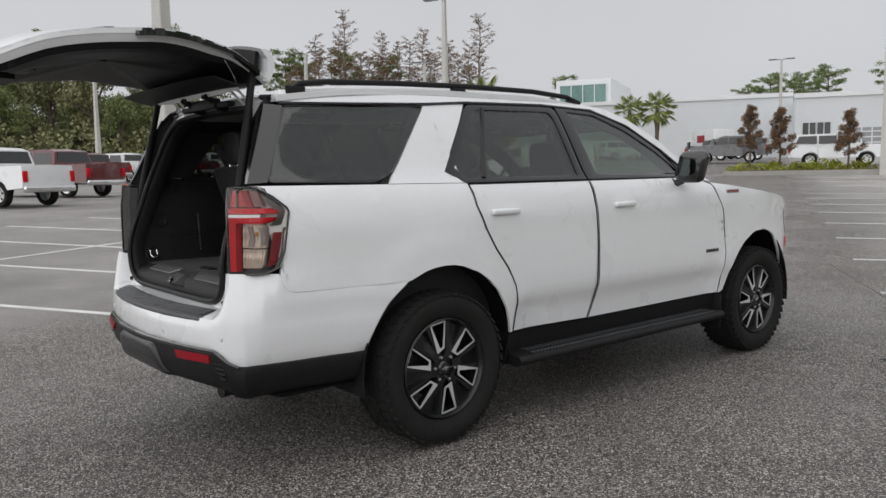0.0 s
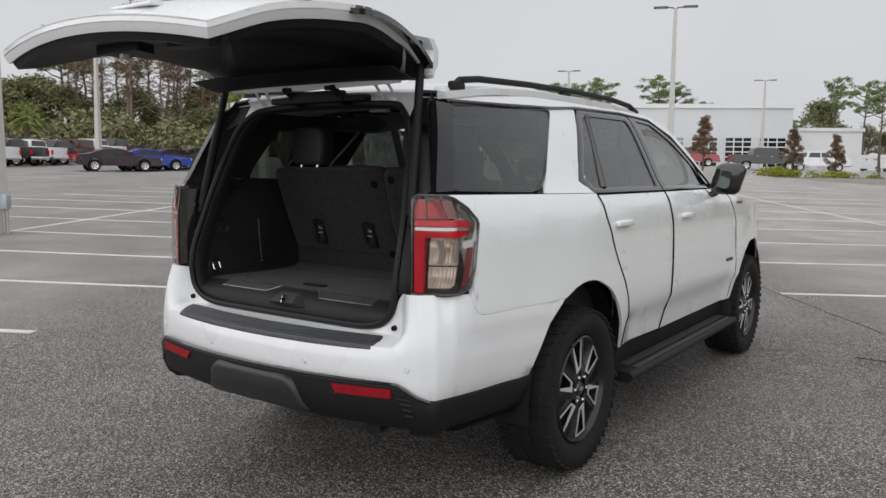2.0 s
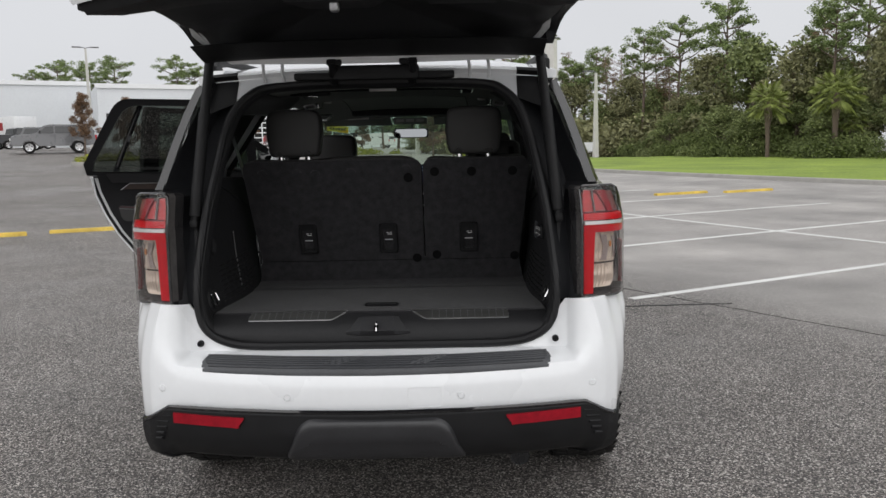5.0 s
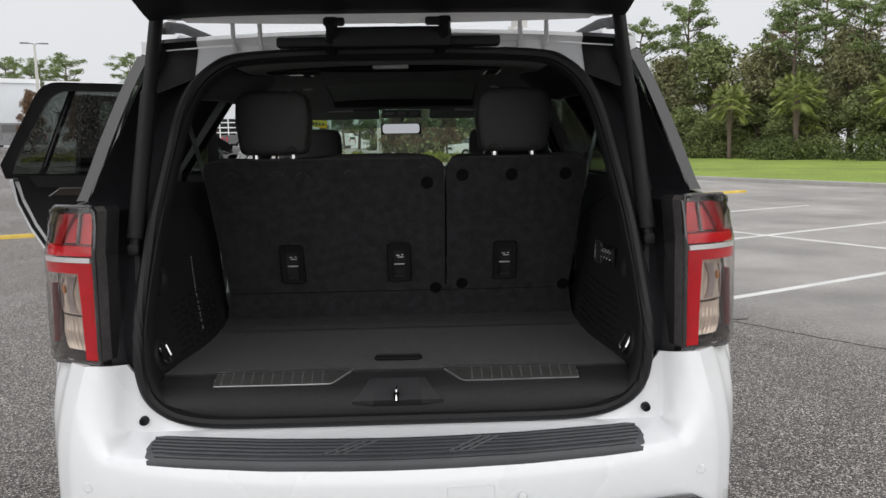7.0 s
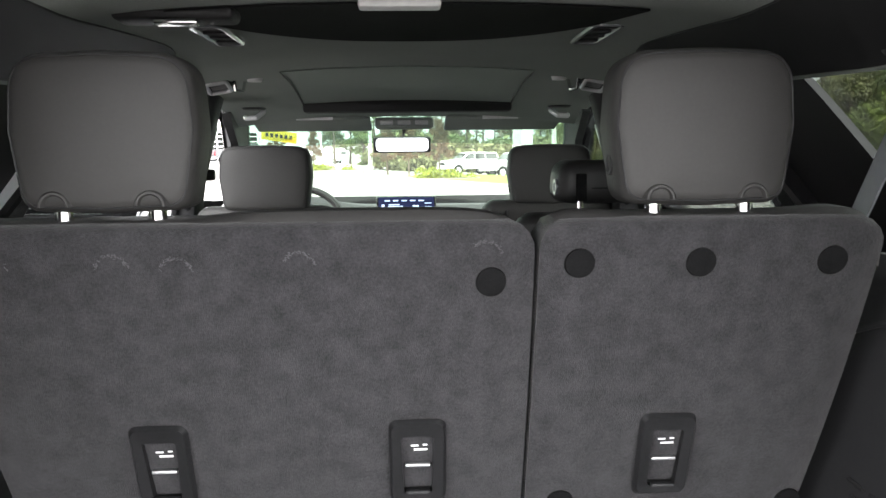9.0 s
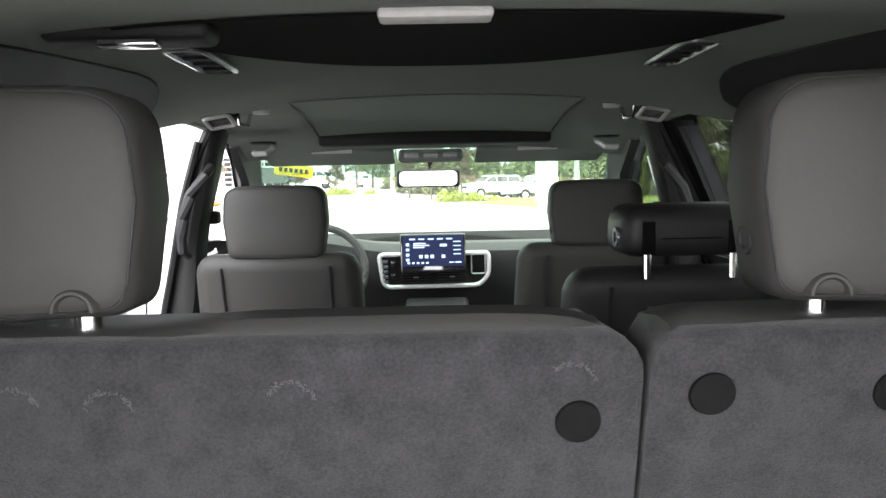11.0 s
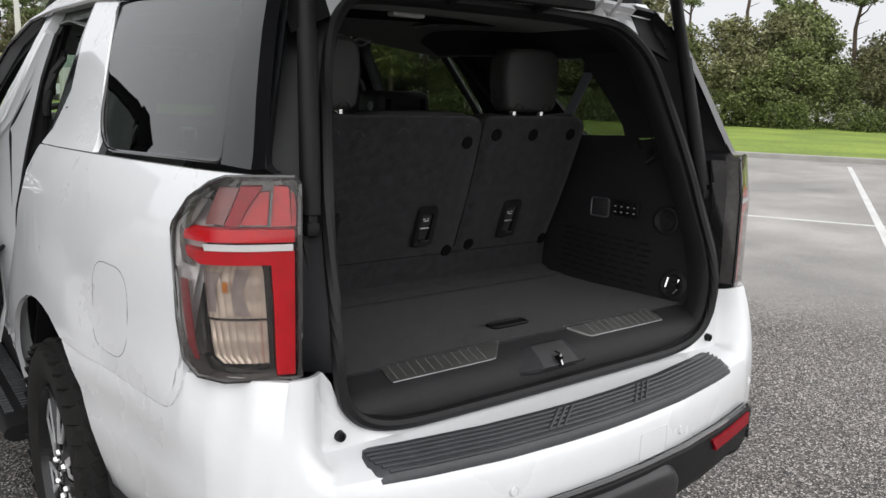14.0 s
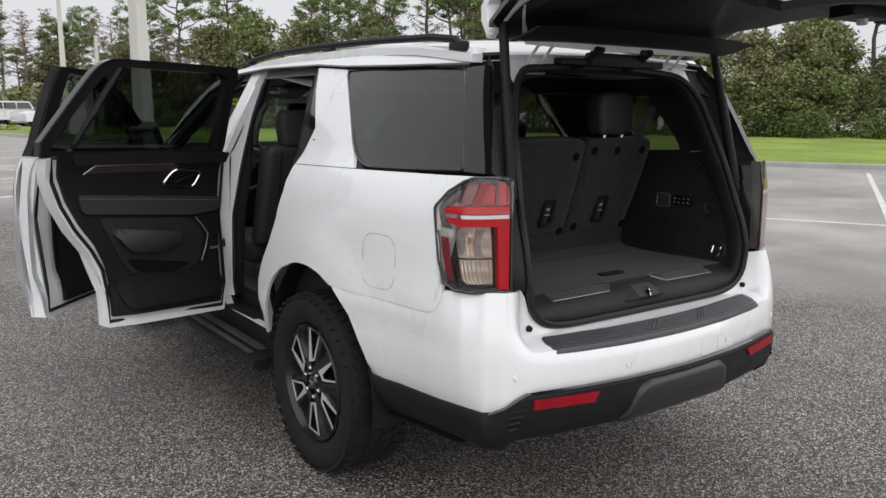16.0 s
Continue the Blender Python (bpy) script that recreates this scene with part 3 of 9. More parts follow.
    part("fender_badge", bm, STEEL, CAR)
    bm = bmesh.new()
    for k in range(6):
        by = 2.635 + 0.026 * k
        box(bm, (s * (side_x(by, 1.22) + 0.002), by, 1.222 + 0.003 * (k % 2)), (0.006, 0.012, 0.011))
    part("fender_badge_print", bm, REDPRINT, CAR)
    # headlamp and side marker
    panel("headlamp", [(3.56, 1.03), (3.64, 0.86), (3.90, 0.88), (3.86, 1.06), (3.67, 1.10)], s, SMOKE, CAR, 0.03, 0.003)
    panel("side_marker", [(3.64, 0.75), (3.72, 0.75), (3.71, 0.83), (3.64, 0.83)], s, RED, CAR, 0.01, 0.004)
    panel("front_bumper_side", [(3.66, 0.56), (3.74, 0.80), (3.62, 0.86), (3.93, 0.88), (3.95, 0.45), (3.60, 0.40)], s, PAINT, CAR, 0.02, -0.002)

# fuel door, only on the driver's side
side_tube("fuel_door_gap", rounded([(-0.425, 0.912, 0.07), (-0.620, 0.912, 0.07), (-0.620, 1.115, 0.07), (-0.425, 1.115, 0.07)], 6), -1, SUEDE, CAR, 0.0012, -0.0007, label="thin round-cornered gap of the fuel door")


# roof with its crown
def roof_z(x, y, drop=0.0):
    c = cubic(y, [-0.74, -0.3, 0.3, 0.9, 1.4, 1.66], [1.790, 1.870, 1.905, 1.905, 1.875, 1.825])
    e = cubic(y, [-0.74, -0.3, 0.3, 0.9, 1.4, 1.66], [1.765, 1.815, 1.835, 1.835, 1.80, 1.75])
    u = min(1.0, abs(x) / 0.665)
    return c - (c - e) * u**2.4 - drop


bm = bmesh.new()
ys = [-0.74 + 2.4 * k / 20 for k in range(21)]
grid(bm, [[Vector((x, y, roof_z(x, y))) for x in [-0.665 + 1.33 * i / 16 for i in range(17)]] for y in ys])
thicken(bm, (0, 0, -0.03))
part("roof", bm, PAINT, CAR)
# hood, front face, windscreen
bm = bmesh.new()
rows = []
for y in (2.40, 2.6, 2.9, 3.2, 3.5, 3.7, 3.82, 3.88):
    w = side_x(max(y, 2.62), 1.2) - 0.015
    rows.append([Vector((w * u, y - 0.06 * abs(u)**3, cubic(y, [2.4, 2.9, 3.4, 3.75, 3.88], [1.275, 1.275, 1.225, 1.16, 1.08]) - 0.035 * abs(u)**2.5 + 0.012 * (0.35 < abs(u) < 0.7))) for u in [-1 + k / 8 for k in range(17)]])
grid(bm, rows)
thicken(bm, (0, 0, -0.02))
part("hood", bm, PAINT, CAR)
bm = bmesh.new()
prism(bm, rounded([(-0.66, 0.62, 0.05), (0.66, 0.62, 0.05), (0.72, 1.06, 0.05), (-0.72, 1.06, 0.05)]), "y", 3.83, 3.90)
part("grille", bm, GLOSS, CAR)
bm = bmesh.new()
box(bm, (0, 3.86, 0.50), (1.5, 0.16, 0.22), 0.05, 3)
part("front_bumper", bm, PAINT, CAR)
bm = bmesh.new()
rows = []
for t in [k / 10 for k in range(11)]:
    y, z, w = 2.62 - 1.0 * t, 1.265 + 0.555 * t - 0.05 * (t - 0.5) ** 2 * 4 + 0.05, 0.80 - 0.16 * t
    rows.append([Vector((w * u, y - 0.14 * u * u, z - 0.03 * u * u)) for u in [-1 + k / 6 for k in range(13)]])
grid(bm, rows)
g = part("windscreen", bm, CLEARGLASS, CAR, "wet laminated windscreen")
g.visible_shadow = False
bm = bmesh.new()
rows = []
for t in (0.53, 0.60, 0.70, 0.80, 0.90, 0.98):
    y, z, w = 2.62 - 1.0 * t, 1.265 + 0.555 * t - 0.05 * (t - 0.5) ** 2 * 4 + 0.046, 0.80 - 0.16 * t
    rows.append([Vector((w * u, y - 0.14 * u * u, z - 0.03 * u * u)) for u in [-1 + k / 6 for k in range(13)]])
grid(bm, rows)
band = part("shade_band", bm, BANDGLASS, g, "green tinted shade band")
band.visible_shadow = False
bm = bmesh.new()
box(bm, (0, 2.50, 1.235), (1.6, 0.32, 0.04), 0.01)
part("cowl", bm, BLACK, CAR)


# ---- rear end ----
def bumper_path(z, w=1.0):
    ys = -0.475 * math.sqrt(max(0.0, 1 - ((min(z, 0.868) - 0.41) / 0.52) ** 2)) - 0.006
    sides = (ys, (ys - 0.62) / 2, -0.62, -0.75, -0.80, -0.825, -0.842, -0.852, -0.860, -0.868, -0.88, -0.90)
    fine = [(side_x(y, z) + 0.003, y) for y in sides]
    knots = [fine[-1], (side_x(-0.955, z) + 0.006, -0.955), (0.838, -1.03), (0.788, -1.075), (0.70, -1.110), (0.60, -1.134), (0.50, -1.155), (0.30, -1.185), (0.12, -1.197), (0.0, -1.20)]
    for (xa, ya), (xb, yb) in zip(knots, knots[1:]):
        fine += [(xa + (xb - xa) * q / 5, ya + (yb - ya) * q / 5) for q in range(1, 6)]
    return fine


def seal_z(x):
    """Lowest height of the seal's outer edge over the bumper."""
    return float(np.interp(abs(x), [0.0, 0.45, 0.53, 0.57, 0.61, 0.635, 0.645], [0.792, 0.794, 0.802, 0.82, 0.855, 0.905, 0.958]))


def bumper_rows(mid, corner, lo_x=0.66, hi_x=0.775):
    rows = []
    last = len(mid) - 1
    for r, ((im, zm), (ic, zc)) in enumerate(zip(mid, corner)):
        half = []
        for k, (x, y) in enumerate(bumper_path(min(zc, 0.94))):
            w = min(1.0, max(0.0, (x - lo_x) / (hi_x - lo_x)))
            w = w * w * (3 - 2 * w)
            cap = float(np.interp(-y, [0.0, 0.25, 0.60, 0.80, 0.832, 0.852, 0.866, 0.88, 1.03], [0.873, 0.873, 0.8705, 0.8725, 0.8785, 0.8945, 0.9385, 0.962, 0.964]))
            ic2 = ic * min(1.0, max(0.1, (-y - 0.86) / 0.14)) if r > 5 else ic
            i0, z0 = im, zm
            if zm > 0.75:
                i0 = im / 0.185 * max(0.02, -1.012 - y)
                if r == last:
                    z0 = seal_z(x)
            i, z = i0 + (ic2 - i0) * w, z0 + (min(zc, cap) - z0) * w
            if zc > cap and y > -0.87:
                i = min(i, 0.003)
            nx, ny = (0.0, 1.0) if x < 0.66 else (-0.75 * (x - 0.66) / 0.12, 1.0) if x < 0.78 else (-0.80, 0.60)
            if y > -0.905:
                nx, ny = -1.0, 0.0
            n = math.hypot(nx, ny)
            half.append(Vector((x + i * nx / n, y + i * ny / n, z)))
        rows.append(half + [Vector((-p.x, p.y, p.z)) for p in reversed(half[:-1])])
    return rows


bm = bmesh.new()
grid(bm, bumper_rows([(0.012, 0.605), (0.003, 0.62), (0.0, 0.65), (0.0, 0.695), (0.006, 0.735), (0.022, 0.757), (0.06, 0.768), (0.12, 0.779), (0.175, 0.788), (0.185, 0.80)],
                     [(0.012, 0.545), (0.002, 0.565), (0.0, 0.62), (0.0, 0.69), (0.002, 0.735), (0.006, 0.775), (0.012, 0.815), (0.02, 0.855), (0.032, 0.905), (0.05, 0.964)]))
thicken(bm, lambda c: Vector((-0.012 * (1 if c.x > 0 else -1) * (abs(c.x) > 0.7), 0.014, -0.002)))
part("rear_bumper", bm, PAINT, CAR, "white painted rear bumper")
bm = bmesh.new()
grid(bm, bumper_rows([(-0.010, 0.622), (-0.018, 0.612), (-0.016, 0.56), (-0.004, 0.50), (0.03, 0.45), (0.10, 0.415), (0.25, 0.41)],
                     [(-0.004, 0.560), (-0.008, 0.553), (-0.006, 0.51), (0.0, 0.47), (0.015, 0.43), (0.05, 0.405), (0.2, 0.40)], 0.70, 0.83))
thicken(bm, lambda c: Vector((-0.012 * (1 if c.x > 0 else -1) * (abs(c.x) > 0.7), 0.014, 0.003)))
part("bumper_valance", bm, BLACK, CAR, "black plastic lower bumper valance")
def face_y(x):
    """Rear face of the bumper."""
    p = bumper_path(0.6)
    return float(np.interp(abs(x), [q[0] for q in reversed(p)], [q[1] for q in reversed(p)]))


bm = bmesh.new()
o = rounded([(-0.300, 0.448, 0.03), (0.300, 0.448, 0.03), (0.236, 0.594, 0.05), (-0.236, 0.594, 0.05)], 6)
rings = []
for inset, up in ((-0.014, -0.012), (-0.004, 0.010), (0.001, 0.016), (0.009, 0.0195), (0.02, 0.020), (0.045, 0.020), (0.068, 0.020)):
    ring = []
    for a, b in o:
        x, z = a * (1 - inset / 0.27), 0.521 + (b - 0.521) * (1 - inset / 0.0725)
        ring.append(Vector((x, face_y(x) + float(np.interp(z, [0.42, 0.45, 0.47, 0.50, 0.53, 0.56, 0.61], [0.066, 0.026, 0.012, -0.003, -0.010, -0.015, -0.018])) - up, z)))
    rings.append(ring)
vr = grid(bm, rings, close=True)
bm.faces.new(vr[-1])
part("tow_cover", bm, TOWBLACK, CAR, "black tow hitch cover panel", 50)
bm = bmesh.new()
xs = [-0.825 + 1.65 * k / 44 for k in range(45)]
tube(bm, [(x, face_y(x) - 0.010, 0.622 - 0.065 * min(1.0, max(0.0, (abs(x) - 0.71) / 0.11))) for x in xs], 0.008, 6)
part("valance_bead", bm, GLOSS, CAR)
for s in (1, -1):
    bm = bmesh.new()
    pts = [0.44 + 0.255 * k / 6 for k in range(7)]
    rows = [[Vector((s * x, face_y(x) - 0.0245, z0 + (x - 0.44) * 0.02)) for x in pts] for z0 in (0.565, 0.572, 0.594, 0.600)]
    for p in (rows[0][0], rows[1][0]):
        p.x += 0.018 * s
    grid(bm, rows)
    thicken(bm, (0, 0.025, 0))
    part("rear_reflector", bm, DEEPRED, CAR, "red bumper reflector")
    each("valance_fin", [(0.590 - 0.021 * k, 0.706 + 0.010 * k, 0.758 + 0.004 * k) for k in range(5)], BLACK, CAR, lambda b, z, x0, x1: tube(b, [(s * x0, face_y(x0) - 0.014, z), (s * x1, face_y(x1) - 0.010, z - 0.006)], 0.006, 6))
    for sx, sz in ((0.742, 0.680), (0.29, 0.668)):
        bm = bmesh.new()
        lathe(bm, [(0.0, -0.004), (0.009, -0.004), (0.0115, -0.001), (0.012, 0.004)], 16, "y", (s * sx, face_y(sx) + 0.001, sz))
        part("parking_sensor", bm, PAINT, CAR)
        bm = bmesh.new()
        tube(bm, [(s * sx + 0.0125 * math.cos(q), face_y(sx + 0.0125 * math.cos(q) * s) - 0.001, sz + 0.0125 * math.sin(q)) for q in [k * math.pi / 8 for k in range(16)]], 0.0009, 5, closed=True)
        part("sensor_ring", bm, JAMB, CAR)
    # rubber stop beside the opening
    bm = bmesh.new()
    lathe(bm, [(0.0, -0.014), (0.006, -0.014), (0.007, -0.020), (0.0105, -0.020), (0.012, -0.007), (0.0185, -0.005), (0.019, 0.01)], 20, "y", (s * 0.624, -1.008, 0.817))
    part("rubber_stop", bm, BLACK, CAR)
bm = bmesh.new()
o = rounded([(0.115, 0.632, 0.008), (0.225, 0.632, 0.008), (0.225, 0.700, 0.008), (0.115, 0.700, 0.008)])
tube(bm, [(a + (c - a) * f, face_y(a + (c - a) * f) - 0.0002, b + (d - b) * f) for (a, b), (c, d) in zip(o, o[1:] + o[:1]) for f in (0.0, 0.25, 0.5, 0.75)], 0.0011, 5, closed=True)
part("tow_eye_cover_gap", bm, JAMB, CAR, "thin outline of the tow eye cover")
# stepped pad on the bumper's top: a smooth slab with long ribs
def pad_pt(u, dy, up):
    z = float(np.interp(dy, [-0.004, 0.006, 0.022, 0.06, 0.12], [0.738, 0.747, 0.760, 0.770, 0.781]))
    return Vector((u, face_y(u) + dy, z + up))


bm = bmesh.new()
rows = []
for dy, up in ((0.010, 0.0), (0.013, 0.006), (0.019, 0.009), (0.045, 0.009), (0.075, 0.009), (0.098, 0.008), (0.106, 0.005), (0.108, -0.001)):
    hw = 0.612 - 0.6 * max(0.0, 0.05 - dy) - 0.5 * max(0.0, dy - 0.09)
    rows.append([pad_pt(hw * u, min(dy, -1.022 - face_y(hw * u)), up * min(1.0, 0.2 + 14 * (1 - abs(u)))) for u in [-1 + q / 32 for q in range(65)]])
grid(bm, rows)
thicken(bm, (0, 0, -0.012))
pad = part("bumper_step_pad", bm, PADGREY, CAR, "grooved dark grey bumper step pad", 30)
for k in range(6):
    dy = 0.018 + 0.0135 * k
    hw = 0.588 - 0.6 * max(0.0, 0.05 - dy)
    bm = bmesh.new()
    tube(bm, [pad_pt(hw * u, min(dy, -1.03 - face_y(hw * u)), 0.0095) for u in [-1 + q / 24 for q in range(49)]], 0.0036, 5)
    part("pad_rib", bm, PADGREY, pad)
each("pad_chevron", [(sx + 0.022 * k,) for sx in (-0.17, 0.12) for k in range(3)], PADGREY, pad, lambda b, x: tube(b, [pad_pt(x, 0.03, 0.011), pad_pt(x + 0.08, 0.085, 0.011)], 0.004, 5))


# tail lamps
def lamp_pt(u, z, off=0.0):
    ks = [0.0, 0.18, 0.38, 0.58, 0.78, 1.0]
    x = cubic(u, ks, [0.873, 0.877, 0.866, 0.832, 0.780, 0.713])
    y = cubic(u, ks, [-0.80, -0.865, -0.930, -0.968, -0.998, -1.022]) + 0.10 * max(0.0, z - 1.22) * (1 if u > 0.2 else 0.4)
    x -= 0.22 * max(0.0, z - 1.22) * (1 - 0.7 * u)
    nx, ny = cubic(u, ks, [1, 0.98, 0.75, 0.55, 0.42, 0.30]), cubic(u, ks, [0, -0.15, -0.66, -0.83, -0.91, -0.95])
    return x + nx * off, y + ny * off


def lamp_patch(name, quads, s, mat, parent, off, thick, label="", ribs=0.0):
    """quads: rows of (u at the outer edge, u at the inner edge, z)."""
    bm = bmesh.new()
    rows = []
    for (a0, b0, z0), (a1, b1, z1) in zip(quads, quads[1:]):
        m = max(1, int(abs(z1 - z0) / (0.007 if ribs else 0.03)))
        for j in range(m + (quads[-1] == (a1, b1, z1))):
            t = j / m
            a, b, z = a0 + (a1 - a0) * t, b0 + (b1 - b0) * t, z0 + (z1 - z0) * t
            cols = 30 if ribs else 10
            row = []
            for k in range(cols + 1):
                o = off + ribs * (abs(math.sin(k * 0.785)) - 0.8 * abs(math.sin(z * 55.0)))
                px, py = lamp_pt(a + (b - a) * k / cols, z, o)
                row.append(Vector((s * px, py, z)))
            rows.append(row)
    grid(bm, rows)
    thicken(bm, lambda c: Vector((-s * thick * 0.4, thick, 0)))
    return part(name, bm, mat, parent, label)


LAMPCOVER = glass("clear_lamp_cover", (0.94, 0.925, 0.915), 1.24)
PALERED = material("pale_red_lens", (0.50, 0.036, 0.044), 0.35, 0, 0.3, 14, 60, spec=0.3)
GREYRED = material("grey_red_lens", (0.19, 0.070, 0.068), 0.25, 0, 0.3, 16, 60, spec=0.4)
SMOKELENS = material("smoky_grey_lens", (0.105, 0.098, 0.096), 0.1, 0.1, 0.3, 14, 70, coat=0.9)
LAMP_EDGE = [(0.55, 0.97, 0.963), (0.34, 1.0, 0.968), (0.20, 1.0, 0.990), (0.11, 1.0, 1.06), (0.03, 1.0, 1.235), (0.05, 1.0, 1.25), (0.24, 1.0, 1.30), (0.44, 1.0, 1.335), (0.55, 0.97, 1.346)]
for s in (1, -1):
    tl = lamp_patch("tail_lamp", LAMP_EDGE, s, SMOKE, CAR, -0.034, 0.04, "clear and red tail lamp in a smoked housing")
    # clear block with a turn lens above a reversing lens
    lamp_patch("turn_lens", [(0.355, 0.815, 1.076), (0.315, 0.805, 1.13), (0.290, 0.80, 1.158), (0.32, 0.795, 1.171), (0.42, 0.785, 1.186)], s, BULB, tl, -0.0265, 0.006, "clear ribbed turn lens", 0.0022)
    lamp_patch("reversing_lens", [(0.50, 0.825, 0.986), (0.42, 0.825, 1.000), (0.357, 0.815, 1.070)], s, BULB, tl, -0.0275, 0.006, "clear ribbed reversing lens", 0.0030)
    lamp_patch("lens_facet", [(0.62, 0.72, 1.082), (0.60, 0.69, 1.10), (0.59, 0.67, 1.13), (0.62, 0.72, 1.172)], s, GREYLENS, tl, -0.0220, 0.004)
    lamp_patch("lens_facet", [(0.38, 0.46, 1.088), (0.35, 0.46, 1.135), (0.34, 0.51, 1.165)], s, GREYLENS, tl, -0.0225, 0.004)
    lamp_patch("bulb", [(0.525, 0.56, 1.128), (0.52, 0.565, 1.138), (0.525, 0.56, 1.148)], s, AMBERLENS, tl, -0.0195, 0.004, "small amber bulb")
    # red guide: an upright bar, and two arms to either side of the bright strip
    lamp_patch("red_bar", [(0.868, 0.972, 0.972), (0.858, 0.974, 1.10), (0.845, 0.974, 1.186)], s, RED, tl, 0.0055, 0.036, "bright red light bar")
    lamp_patch("red_arm", [(0.38, 0.974, 1.186), (0.265, 0.974, 1.197), (0.245, 0.974, 1.211)], s, RED, tl, 0.0060, 0.034, "bright red lower arm")
    lamp_patch("red_arm", [(0.22, 0.974, 1.228), (0.225, 0.974, 1.240), (0.32, 0.974, 1.251)], s, RED, tl, 0.0060, 0.034, "bright red upper arm")
    lamp_patch("bright_strip", [(0.43, 0.965, 1.2125), (0.415, 0.965, 1.2245)], s, ALU, tl, 0.0085, 0.006, "silver strip")
    # upper lens with its slanting stripe
    lamp_patch("upper_lens_inner", [(0.84, 0.985, 1.256), (0.845, 0.985, 1.285), (0.85, 0.975, 1.315), (0.855, 0.93, 1.329)], s, PALERED, tl, -0.0050, 0.026, "pale red upper lens")
    lamp_patch("upper_lens_stripe", [(0.555, 0.65, 1.256), (0.605, 0.70, 1.29), (0.655, 0.785, 1.329)], s, DEEPRED, tl, 0.0010, 0.030, "deep red slanting stripe")
    lamp_patch("upper_lens_middle", [(0.655, 0.82, 1.258), (0.705, 0.825, 1.288), (0.77, 0.83, 1.318)], s, PALERED, tl, -0.0080, 0.024)
    lamp_patch("upper_lens_outer", [(0.39, 0.54, 1.258), (0.43, 0.59, 1.288), (0.49, 0.64, 1.326)], s, GREYRED, tl, -0.0080, 0.024)
    lamp_patch("upper_lens_rim", [(0.825, 0.84, 1.255), (0.83, 0.845, 1.290), (0.835, 0.85, 1.330)], s, SMOKE, tl, 0.0040, 0.030)
    lamp_patch("smoke_lens", [(0.06, 0.30, 1.175), (0.04, 0.19, 1.205), (0.04, 0.17, 1.235), (0.16, 0.30, 1.266), (0.33, 0.42, 1.305)], s, SMOKELENS, tl, -0.0040, 0.012, "smoky grey outer lens")
    lamp_patch("outer_lens", [(0.21, 0.25, 0.985), (0.115, 0.155, 1.06), (0.055, 0.12, 1.165)], s, SMOKELENS, tl, 0.0045, 0.004, "smoky clear outer lens")
    lamp_patch("side_reflector", [(0.30, 0.345, 0.998), (0.235, 0.315, 1.02), (0.185, 0.285, 1.08), (0.15, 0.255, 1.145)], s, DARKRED, tl, 0.0045, 0.020, "dark red side reflector")
    cover = lamp_patch("lamp_cover", LAMP_EDGE, s, LAMPCOVER, tl, 0.0120, 0.003, "clear glossy lamp cover")
    cover.visible_shadow = False
    bm = bmesh.new()
    rim = [(a, z) for a, b, z in LAMP_EDGE] + [(b, z) for a, b, z in reversed(LAMP_EDGE)]
    tube(bm, [(s * lamp_pt(u, z, 0.008)[0], lamp_pt(u, z, 0.008)[1], z) for u, z in rim], 0.0052, 6, closed=True)
    part("lamp_rim", bm, SMOKE, tl)
    bm = bmesh.new()
    closed = rim + rim[:1]
    grid(bm, [[Vector((s * lamp_pt(u, z, o)[0], lamp_pt(u, z, o)[1], z)) for u, z in closed] for o in (0.010, -0.010, -0.036)])
    part("lamp_wall", bm, SMOKELENS, tl, "smoky clear side of the lamp")

# the opening and its black jamb
OP_X = [0.0, 0.25, 0.45, 0.545, 0.60, 0.622, 0.628, 0.622, 0.607, 0.582, 0.555, 0.52, 0.465, 0.40, 0.22, 0.0]
OP_Z = [0.803, 0.803, 0.806, 0.825, 0.865, 0.92, 1.00, 1.12, 1.26, 1.41, 1.54, 1.635, 1.695, 1.722, 1.735, 1.738]


def open_y(z):
    return cubic(z, [0.80, 0.96, 1.25, 1.5, 1.70, 1.74], [-1.015, -1.018, -0.94, -0.852, -0.765, -0.70])


OP = []
knots = [(-OP_X[1], OP_Z[1])] + list(zip(OP_X, OP_Z)) + [(-OP_X[-2], OP_Z[-2])]
for a, b, c, d in zip(knots, knots[1:], knots[2:], knots[3:]):
    for k in range(5):
        t = k / 5
        OP.append(tuple(0.5 * (2 * q + (r - p) * t + (2 * p - 5 * q + 4 * r - w) * t * t + (3 * q - p - 3 * r + w) * t**3) for p, q, r, w in zip(a, b, c, d)))
OP.append((0.0, 1.738))
OUT_Z, OUT_X = [0.80, 0.95, 1.0, 1.345, 1.36, 1.55, 1.72, 1.78], [0.66, 0.712, 0.721, 0.721, 0.75, 0.675, 0.615, 0.60]
for s in (1, -1):
    bm = bmesh.new()
    rows = []
    for z in [0.948 + 0.82 * k / 30 for k in range(31)]:
        xi = float(np.interp(z, OP_Z[4:14], OP_X[4:14]))
        xo = float(np.interp(z, OUT_Z, OUT_X))
        yi = open_y(z)
        yo = float(np.interp(z, [0.9, 1.34, 1.36, 1.72, 1.80], [-1.018, -1.008, -0.955, -0.80, -0.72]))
        rows.append([Vector((s * xo, yo, z)), Vector((s * (xo - 0.006), yo + 0.035, z)), Vector((s * (xo * 0.6 + xi * 0.4), yi + 0.055, z)), Vector((s * (xo * 0.25 + xi * 0.75), yi + 0.03, z)), Vector((s * xi, yi + 0.005, z))])
    grid(bm, rows)
    thicken(bm, (0, 0.012, 0))
    part("tailgate_jamb", bm, SATIN, CAR, "black tailgate jamb with drain channel")
